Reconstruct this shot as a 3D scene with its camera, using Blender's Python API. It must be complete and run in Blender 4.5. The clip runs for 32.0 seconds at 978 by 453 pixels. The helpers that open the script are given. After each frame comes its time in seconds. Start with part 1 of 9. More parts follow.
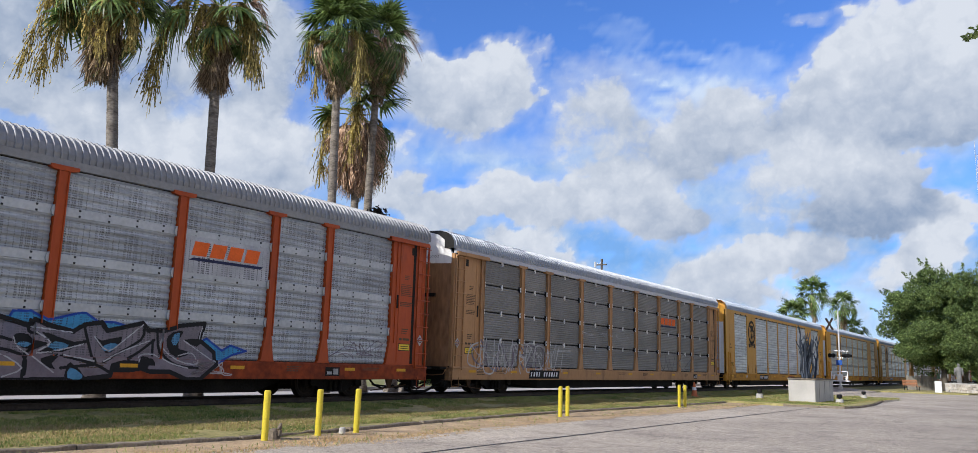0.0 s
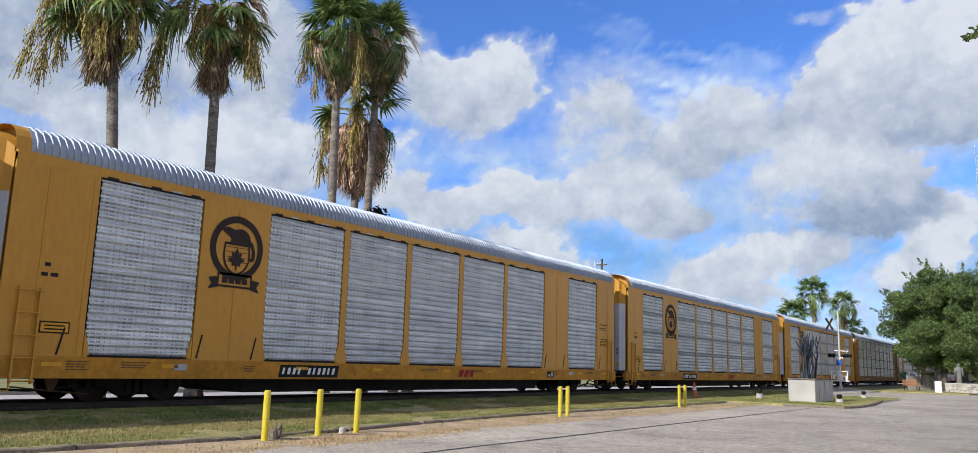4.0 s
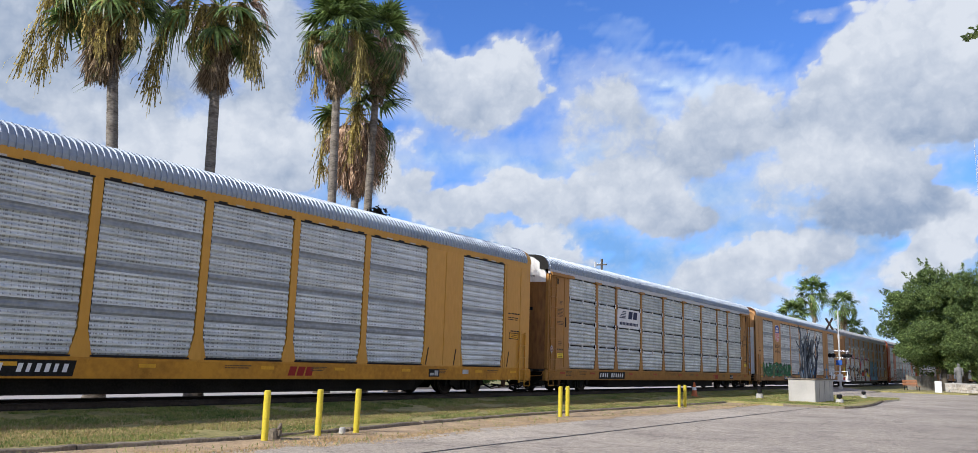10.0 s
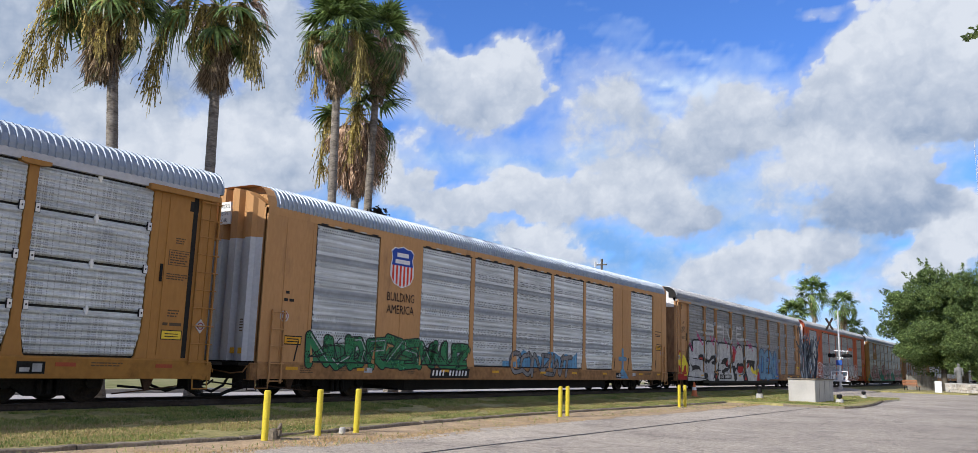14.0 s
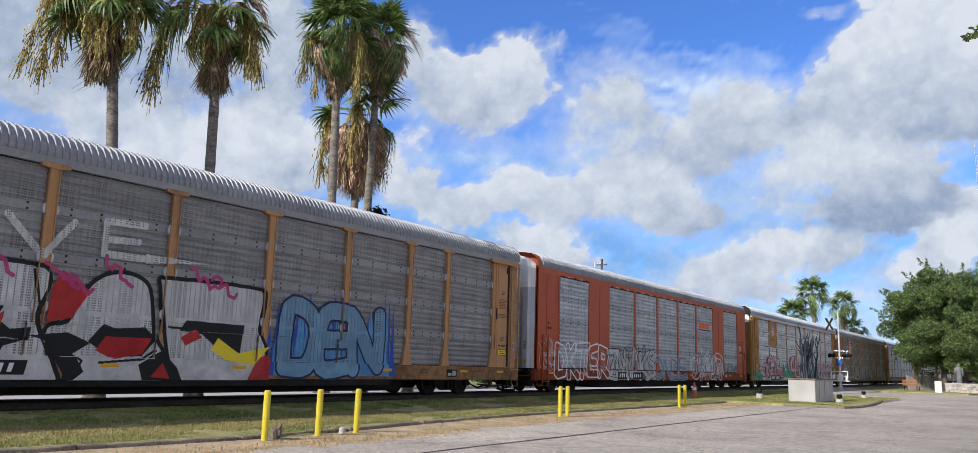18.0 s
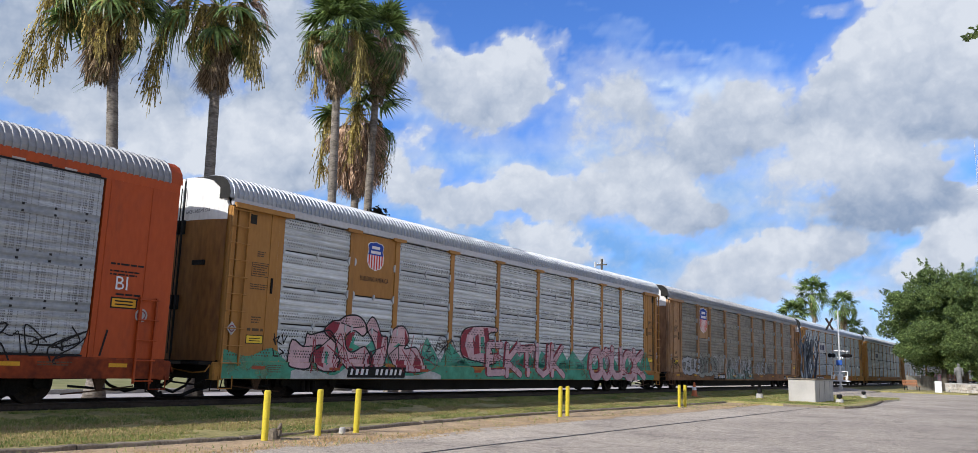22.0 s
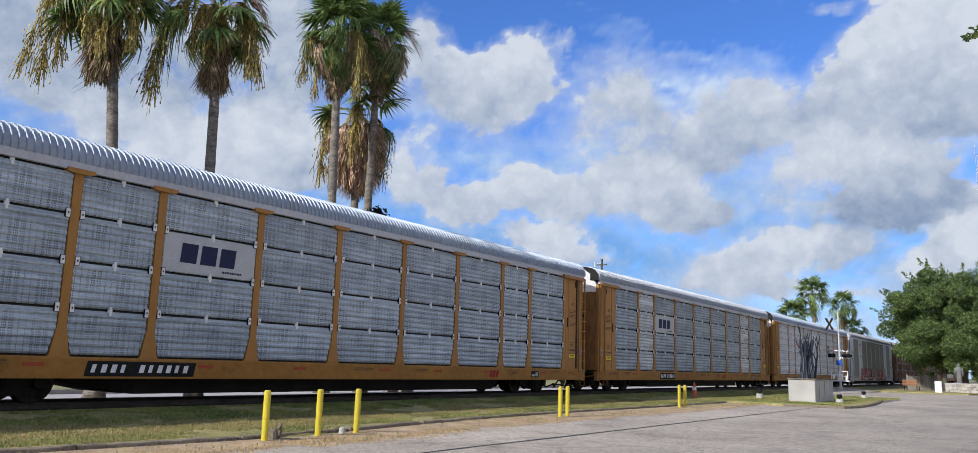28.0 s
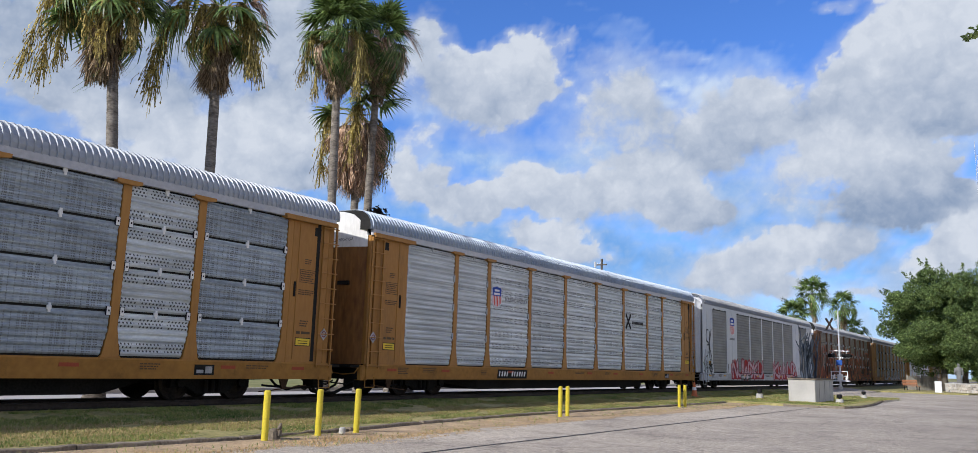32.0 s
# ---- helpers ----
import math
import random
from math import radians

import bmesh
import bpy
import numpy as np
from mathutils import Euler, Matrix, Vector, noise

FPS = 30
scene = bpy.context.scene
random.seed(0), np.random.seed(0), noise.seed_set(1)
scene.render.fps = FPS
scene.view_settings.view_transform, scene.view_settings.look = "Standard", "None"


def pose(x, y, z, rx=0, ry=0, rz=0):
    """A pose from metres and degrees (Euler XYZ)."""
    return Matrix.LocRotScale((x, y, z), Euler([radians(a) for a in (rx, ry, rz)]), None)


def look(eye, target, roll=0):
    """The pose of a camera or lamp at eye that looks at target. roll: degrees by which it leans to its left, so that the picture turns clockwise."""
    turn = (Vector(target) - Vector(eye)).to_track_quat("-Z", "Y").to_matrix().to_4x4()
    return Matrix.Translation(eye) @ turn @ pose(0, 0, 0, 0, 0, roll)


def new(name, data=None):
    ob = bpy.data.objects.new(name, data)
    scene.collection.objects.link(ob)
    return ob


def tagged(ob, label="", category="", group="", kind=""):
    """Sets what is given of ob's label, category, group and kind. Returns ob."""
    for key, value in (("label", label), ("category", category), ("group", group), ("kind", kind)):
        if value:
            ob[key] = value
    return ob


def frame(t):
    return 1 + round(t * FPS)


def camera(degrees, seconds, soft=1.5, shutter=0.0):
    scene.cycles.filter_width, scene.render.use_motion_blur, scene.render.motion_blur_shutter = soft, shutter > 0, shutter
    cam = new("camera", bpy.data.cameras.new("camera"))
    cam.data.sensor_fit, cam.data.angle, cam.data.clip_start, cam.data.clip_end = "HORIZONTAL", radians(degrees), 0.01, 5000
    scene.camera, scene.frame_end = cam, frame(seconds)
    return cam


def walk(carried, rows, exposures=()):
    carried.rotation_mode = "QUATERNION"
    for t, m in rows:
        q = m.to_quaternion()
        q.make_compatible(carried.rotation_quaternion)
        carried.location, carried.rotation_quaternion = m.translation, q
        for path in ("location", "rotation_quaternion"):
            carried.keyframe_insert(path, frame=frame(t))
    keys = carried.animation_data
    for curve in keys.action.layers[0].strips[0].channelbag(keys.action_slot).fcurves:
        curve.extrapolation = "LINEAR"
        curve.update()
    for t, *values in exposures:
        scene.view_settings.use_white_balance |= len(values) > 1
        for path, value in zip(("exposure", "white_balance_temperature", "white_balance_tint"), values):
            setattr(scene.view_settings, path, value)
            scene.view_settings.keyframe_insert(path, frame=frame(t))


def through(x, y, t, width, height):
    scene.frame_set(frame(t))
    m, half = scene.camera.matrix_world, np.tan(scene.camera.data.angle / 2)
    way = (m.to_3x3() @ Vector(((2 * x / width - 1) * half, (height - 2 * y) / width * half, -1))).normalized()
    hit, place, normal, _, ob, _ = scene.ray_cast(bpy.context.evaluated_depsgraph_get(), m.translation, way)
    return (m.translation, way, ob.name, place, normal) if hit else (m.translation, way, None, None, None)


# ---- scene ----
cam = camera(62.1, 32.0, soft=0.4)
EYE = Vector((0.0, 0.0, 1.55))
AHEAD = Vector((0.81409, 0.55618, 0.16712))
HELD = look(EYE, EYE + AHEAD * 20, 1.737)
walk(cam, [(0.0, HELD), (32.0, HELD)], [(0.0, 0.05, 6090, 10), (12.0, 0.08, 6090, 10), (24.0, 0.03, 6090, 10), (28.0, -0.04, 6000, 10), (32.0, -0.04, 6000, 10)])

# ---- world, sun, exposure ----
SUN_WAY = Vector((-1.5, 0.38, 1.0)).normalized()
world = bpy.data.worlds.new("sky")
scene.world = world
world.use_nodes = True
wn, wl = world.node_tree.nodes, world.node_tree.links
sky = wn.new("ShaderNodeTexSky")
sky.sky_type, sky.sun_disc = "NISHITA", False
sky.sun_elevation = math.asin(SUN_WAY.z)
sky.sun_rotation = math.atan2(SUN_WAY.x, SUN_WAY.y)
sky.air_density, sky.dust_density, sky.ozone_density = 1.0, 0.0, 4.0
wn["Background"].inputs["Strength"].default_value = 0.117
deep = wn.new("ShaderNodeMix")
deep.data_type, deep.blend_type = "RGBA", "MULTIPLY"
deep.inputs["Factor"].default_value = 1.0
deep.inputs["B"].default_value = (0.74, 0.98, 1.45, 1)
wl.new(sky.outputs["Color"], deep.inputs["A"])
wl.new(deep.outputs["Result"], wn["Background"].inputs["Color"])

sun = new("sun", bpy.data.lights.new("sun", "SUN"))
sun.data.energy, sun.data.angle, sun.data.color = 5.0, radians(0.5), (1.0, 0.93, 0.82)
sun.matrix_world = look(SUN_WAY * 60, (0, 0, 0))

# ---- layout ----
TRACK_Y = 18.08      # centre line of the track
RAIL_Z = 0.48        # top of the rail
PITCH = 28.6         # coupler to coupler
SPEED = 10.794


def travelled(t):
    """Metres that the train has gone since six seconds."""
    return SPEED * (t - 6) + 0.0035 * max(0.0, t - 8) ** 2


def car_x(k, t):
    return 28.15 + (k - 3) * PITCH - travelled(t)


# ---- mesh building ----
class Form:
    """Vertices, faces and material slots of one mesh in the making."""

    def __init__(self):
        self.v, self.f, self.m, self.smooth = [], [], [], False

    def face(self, pts, m=0):
        n = len(self.v)
        self.v += [tuple(p) for p in pts]
        self.f.append(tuple(range(n, n + len(pts))))
        self.m.append(m)
        return self

    def box(self, x0, x1, y0, y1, z0, z1, m=0):
        n = len(self.v)
        self.v += [(x, y, z) for z in (z0, z1) for y in (y0, y1) for x in (x0, x1)]
        for q in ((0, 2, 3, 1), (4, 5, 7, 6), (0, 1, 5, 4), (2, 6, 7, 3), (0, 4, 6, 2), (1, 3, 7, 5)):
            self.f.append(tuple(n + i for i in q))
            self.m.append(m)
        return self

    def bevel_box(self, x0, x1, y0, y1, z0, z1, b, m=0):
        """A box whose upright edges and upper rim are chamfered by b."""
        def ring(i, z):
            a, c, d, e = x0 + i, x1 - i, y0 + i, y1 - i
            return [(a + b, d, z), (c - b, d, z), (c, d + b, z), (c, e - b, z), (c - b, e, z), (a + b, e, z), (a, e - b, z), (a, d + b, z)]
        return self.loft([ring(0, z0), ring(0, z1 - b), ring(b * 0.9, z1)], True, m)

    def loft(self, rings, caps=True, m=0, closed=True):
        n, k = len(self.v), len(rings[0])
        for r in rings:
            self.v += [tuple(p) for p in r]
        for i in range(len(rings) - 1):
            for j in range(k if closed else k - 1):
                a, b = n + i * k + j, n + i * k + (j + 1) % k
                self.f.append((a, b, b + k, a + k))
                self.m.append(m)
        if caps and closed:
            self.f += [tuple(reversed(range(n, n + k))), tuple(range(n + (len(rings) - 1) * k, n + len(rings) * k))]
            self.m += [m, m]
        return self

    def tube(self, points, radii, sides=8, m=0):
        """A tube through points with a radius at each."""
        pts = [Vector(p) for p in points]
        if not isinstance(radii, (list, tuple)):
            radii = [radii] * len(pts)
        rings = []
        for i, p in enumerate(pts):
            way = (pts[min(i + 1, len(pts) - 1)] - pts[max(i - 1, 0)]).normalized()
            a = way.orthogonal().normalized() if abs(way.z) > 0.9 else way.cross(Vector((0, 0, 1))).normalized()
            b = way.cross(a)
            rings.append([p + (a * math.cos(u) + b * math.sin(u)) * radii[i] for u in (2 * math.pi * j / sides for j in range(sides))])
        return self.loft(rings, True, m)

    def plate(self, outline, y0, y1, m=0):
        """An outline in x and z, made thick from y0 to y1."""
        return self.loft([[(x, y0, z) for x, z in outline], [(x, y1, z) for x, z in outline]], True, m)

    def weld(self):
        """Join the corners that lie at one place."""
        seen, kept, to = {}, [], []
        for p in self.v:
            key = tuple(round(c, 4) for c in p)
            if key not in seen:
                seen[key] = len(kept)
                kept.append(p)
            to.append(seen[key])
        self.v, self.f = kept, [tuple(to[i] for i in q) for q in self.f]
        return self

    def mesh(self, name):
        me = bpy.data.meshes.new(name)
        me.from_pydata(self.v, [], self.f)
        me.polygons.foreach_set("material_index", self.m)
        if self.smooth:
            me.polygons.foreach_set("use_smooth", [True] * len(self.f))
        me.update()
        return me


def with_materials(me, *mats):
    for x in mats:
        me.materials.append(x)
    return me


def thing(name, label, category, at=None, group="", kind=""):
    ob = new(name)
    ob.empty_display_size = 0.2
    ob.matrix_world = at or Matrix()
    return tagged(ob, label, category, group, kind)


def part(name, shape, materials, parent, label="", at=None):
    """One mesh object under a thing or a part, in its parent's space."""
    me = shape
    if isinstance(shape, Form):
        me = with_materials(shape.mesh(name), *(materials if isinstance(materials, (list, tuple)) else [materials]))
    ob = new(name, me)
    ob.parent = parent
    if at is not None:
        ob.matrix_basis = at
    return tagged(ob, label)


def solid(name, shape, materials, label, category="", at=None, group="", kind=""):
    """A thing of one mesh."""
    me = with_materials(shape.mesh(name), *(materials if isinstance(materials, (list, tuple)) else [materials]))
    ob = new(name, me)
    ob.matrix_world = at or Matrix()
    return tagged(ob, label, category, group, kind)


# ---- materials ----
def mat(name, c1, c2, rough=0.7, metal=0.0, coarse=1.2, fine=18.0, bump=0.15, vary=0.12, dirt=None, dirt_amount=0.0, detail=5, stretch=(1, 1, 1), gloss=0.3):
    """Two colours mixed by coarse and fine noise, some wear, a bump, and a little change from object to object."""
    m = bpy.data.materials.new(name)
    m.use_nodes = True
    n, l = m.node_tree.nodes, m.node_tree.links
    bs = n["Principled BSDF"]
    tc = n.new("ShaderNodeTexCoord")
    mp = n.new("ShaderNodeMapping")
    mp.inputs["Scale"].default_value = stretch
    l.new(tc.outputs["Object"], mp.inputs["Vector"])
    big, small = n.new("ShaderNodeTexNoise"), n.new("ShaderNodeTexNoise")
    for t, s in ((big, coarse), (small, fine)):
        t.inputs["Scale"].default_value, t.inputs["Detail"].default_value = s, detail
        l.new(mp.outputs["Vector"], t.inputs["Vector"])
    info = n.new("ShaderNodeObjectInfo")
    shift = n.new("ShaderNodeVectorMath")
    shift.operation = "ADD"
    far = n.new("ShaderNodeMath")
    far.operation = "MULTIPLY"
    far.inputs[1].default_value = 40.0
    l.new(info.outputs["Random"], far.inputs[0])
    l.new(mp.outputs["Vector"], shift.inputs[0])
    l.new(far.outputs[0], shift.inputs[1])
    l.new(shift.outputs["Vector"], big.inputs["Vector"])
    add = n.new("ShaderNodeMath")
    add.operation = "MULTIPLY_ADD"
    add.inputs[1].default_value, add.inputs[2].default_value = 0.5, 0.0
    half = n.new("ShaderNodeMath")
    half.operation = "MULTIPLY_ADD"
    half.inputs[1].default_value = 0.5
    l.new(big.outputs["Fac"], half.inputs[0])
    l.new(small.outputs["Fac"], add.inputs[0])
    l.new(add.outputs[0], half.inputs[2])
    ramp = n.new("ShaderNodeValToRGB")
    ramp.color_ramp.elements[0].position, ramp.color_ramp.elements[1].position = 0.36, 0.64
    ramp.color_ramp.elements[0].color, ramp.color_ramp.elements[1].color = (*c1, 1), (*c2, 1)
    l.new(half.outputs[0], ramp.inputs["Fac"])
    col = ramp.outputs["Color"]
    if dirt:
        d = n.new("ShaderNodeTexNoise")
        d.inputs["Scale"].default_value, d.inputs["Detail"].default_value, d.inputs["Roughness"].default_value = coarse * 2.3, 8, 0.7
        l.new(shift.outputs["Vector"], d.inputs["Vector"])
        dr = n.new("ShaderNodeValToRGB")
        dr.color_ramp.elements[0].position, dr.color_ramp.elements[1].position = 0.62 - dirt_amount, 0.82 - dirt_amount
        l.new(d.outputs["Fac"], dr.inputs["Fac"])
        dm = n.new("ShaderNodeMix")
        dm.data_type = "RGBA"
        dm.inputs["B"].default_value = (*dirt, 1)
        l.new(dr.outputs["Color"], dm.inputs["Factor"])
        l.new(col, dm.inputs["A"])
        col = dm.outputs["Result"]
    if vary:
        hv = n.new("ShaderNodeHueSaturation")
        val = n.new("ShaderNodeMapRange")
        val.inputs["To Min"].default_value, val.inputs["To Max"].default_value = 1 - vary, 1 + vary
        l.new(info.outputs["Random"], val.inputs["Value"])
        l.new(val.outputs["Result"], hv.inputs["Value"])
        l.new(col, hv.inputs["Color"])
        col = hv.outputs["Color"]
    l.new(col, bs.inputs["Base Color"])
    bs.inputs["Roughness"].default_value, bs.inputs["Metallic"].default_value = rough, metal
    bs.inputs["Specular IOR Level"].default_value = gloss
    if bump:
        b = n.new("ShaderNodeBump")
        b.inputs["Strength"].default_value, b.inputs["Distance"].default_value = bump, 0.02
        l.new(small.outputs["Fac"], b.inputs["Height"])
        l.new(b.outputs["Normal"], bs.inputs["Normal"])
    return m


def rule(n, l, value, operation, other):
    """One arithmetic node; value and other are sockets or numbers."""
    x = n.new("ShaderNodeMath")
    x.operation = operation
    for i, v in enumerate((value, other)):
        if isinstance(v, (int, float)):
            x.inputs[i].default_value = v
        elif v is not None:
            l.new(v, x.inputs[i])
    return x.outputs[0]


def punched(n, l, tc, style, foot=0.0):
    """A mask of punched holes: 'columns' and 'slots' are upright rows of short slots, 'groups' are patches of round holes along the upper and lower edge of each sheet."""
    sep = n.new("ShaderNodeSeparateXYZ")
    l.new(tc.outputs["Object"], sep.inputs["Vector"])
    x, z = rule(n, l, sep.outputs["X"], "ADD", 40.0), rule(n, l, sep.outputs["Z"], "ADD", -foot)

    def part_of(v, pitch, share):
        return rule(n, l, rule(n, l, rule(n, l, v, "DIVIDE", pitch), "FRACT", None), "LESS_THAN", share)

    if style in ("columns", "slots"):
        # five close columns, then single ones farther apart
        close = rule(n, l, part_of(x, 0.068, 0.34), "MULTIPLY", part_of(x, 0.68, 0.5))
        single = part_of(rule(n, l, x, "ADD", 0.03), 0.136, 0.18)
        mask = rule(n, l, rule(n, l, close, "MAXIMUM", single), "MULTIPLY", part_of(z, 0.0511 if style == "columns" else 0.0845, 0.58 if style == "columns" else 0.42))
        mask = rule(n, l, mask, "MULTIPLY", part_of(rule(n, l, z, "ADD", 0.06), 0.97, 0.91))
        worn = n.new("ShaderNodeTexNoise")
        worn.inputs["Scale"].default_value, worn.inputs["Detail"].default_value = 2.2, 3
        l.new(tc.outputs["Object"], worn.inputs["Vector"])
        seen = n.new("ShaderNodeMapRange")
        seen.inputs["From Min"].default_value, seen.inputs["From Max"].default_value, seen.inputs["To Min"].default_value, seen.inputs["To Max"].default_value = 0.35, 0.6, 0.12, 0.95
        l.new(worn.outputs["Fac"], seen.inputs["Value"])
        mask = rule(n, l, mask, "MULTIPLY", seen.outputs["Result"])
    else:
        # three staggered rows to a patch
        row = rule(n, l, rule(n, l, z, "DIVIDE", 0.075), "FLOOR", None)
        xs = rule(n, l, x, "ADD", rule(n, l, rule(n, l, row, "MODULO", 2.0), "MULTIPLY", 0.045))
        fx, fz = (rule(n, l, rule(n, l, rule(n, l, rule(n, l, v, "DIVIDE", p), "FRACT", None), "SUBTRACT", 0.5), "MULTIPLY", p) for v, p in ((xs, 0.09), (z, 0.075)))
        d = rule(n, l, rule(n, l, fx, "MULTIPLY", fx), "ADD", rule(n, l, fz, "MULTIPLY", fz))
        dots = rule(n, l, rule(n, l, d, "LESS_THAN", 0.0005), "MULTIPLY", part_of(x, 0.72, 0.86))
        low = part_of(rule(n, l, z, "ADD", -0.075), 0.975, 0.2308)
        high = part_of(rule(n, l, z, "ADD", 0.375), 0.975, 0.2308)
        mask = rule(n, l, dots, "MULTIPLY", rule(n, l, low, "MAXIMUM", high))
    if foot:
        mask = rule(n, l, mask, "MULTIPLY", rule(n, l, z, "GREATER_THAN", 0.0))
    return mask


def holed(name, c1, c2, hole, style, rough=0.5, metal=0.25, dirt=None, dirt_amount=0.0):
    """Sheet metal with punched holes: 'columns' has upright rows of slots, 'groups' has patches of round holes along the upper and lower edge."""
    m = mat(name, c1, c2, rough, metal, 0.8, 9.0, 0.05, 0.09, dirt, dirt_amount, 4, (1, 1, 2.2))
    n, l = m.node_tree.nodes, m.node_tree.links
    bs = n["Principled BSDF"]
    col = bs.inputs["Base Color"].links[0].from_socket
    tc = n.new("ShaderNodeTexCoord")
    mask = punched(n, l, tc, style)
    # long uneven streaks of weathered zinc along the rolled ribs
    along = n.new("ShaderNodeMapping")
    along.inputs["Scale"].default_value = (0.35, 1.0, 7.0)
    info = n.new("ShaderNodeObjectInfo")
    l.new(info.outputs["Random"], along.inputs["Location"])
    l.new(tc.outputs["Object"], along.inputs["Vector"])
    streak = n.new("ShaderNodeTexNoise")
    streak.inputs["Scale"].default_value, streak.inputs["Detail"].default_value, streak.inputs["Roughness"].default_value = 1.6, 6, 0.7
    l.new(along.outputs["Vector"], streak.inputs["Vector"])
    tone = n.new("ShaderNodeMapRange")
    tone.inputs["From Min"].default_value, tone.inputs["From Max"].default_value, tone.inputs["To Min"].default_value, tone.inputs["To Max"].default_value = 0.3, 0.7, 0.64, 1.38
    l.new(streak.outputs["Fac"], tone.inputs["Value"])
    streaked = n.new("ShaderNodeHueSaturation")
    l.new(tone.outputs["Result"], streaked.inputs["Value"])
    l.new(col, streaked.inputs["Color"])
    col = streaked.outputs["Color"]
    mix = n.new("ShaderNodeMix")
    mix.data_type = "RGBA"
    mix.inputs["B"].default_value = (*hole, 1)
    l.new(mask, mix.inputs["Factor"])
    l.new(col, mix.inputs["A"])
    l.new(mix.outputs["Result"], bs.inputs["Base Color"])
    return m


def paint(name, c, rough=0.75, thin=0.0, holes=""):
    """A sprayed or stencilled paint; where it was sprayed thinly the ground shows through, and over punched sheets so do the holes."""
    m = mat(name, tuple(x * 0.86 for x in c), tuple(min(1, x * 1.1) for x in c), rough, 0, 3.0, 30, 0.02, 0.0)
    if thin:
        n, l = m.node_tree.nodes, m.node_tree.links
        tc, tex, amount = n.new("ShaderNodeTexCoord"), n.new("ShaderNodeTexNoise"), n.new("ShaderNodeMapRange")
        tex.inputs["Scale"].default_value, tex.inputs["Detail"].default_value, tex.inputs["Roughness"].default_value = 2.2, 6, 0.65
        l.new(tc.outputs["Object"], tex.inputs["Vector"])
        amount.inputs["From Min"].default_value, amount.inputs["From Max"].default_value = 0.35, 0.65
        amount.inputs["To Min"].default_value, amount.inputs["To Max"].default_value = 1 - thin * 1.5, 1 - thin * 0.5
        l.new(tex.outputs["Fac"], amount.inputs["Value"])
        l.new(amount.outputs["Result"], n["Principled BSDF"].inputs["Alpha"])
    if holes:
        n, l = m.node_tree.nodes, m.node_tree.links
        base = n["Principled BSDF"].inputs["Base Color"]
        col, mix = base.links[0].from_socket, n.new("ShaderNodeMix")
        mix.data_type = "RGBA"
        mix.inputs["B"].default_value = (0.05, 0.05, 0.055, 1)
        l.new(punched(n, l, n.new("ShaderNodeTexCoord"), holes, 1.0), mix.inputs["Factor"])
        l.new(col, mix.inputs["A"])
        l.new(mix.outputs["Result"], base)
    return m


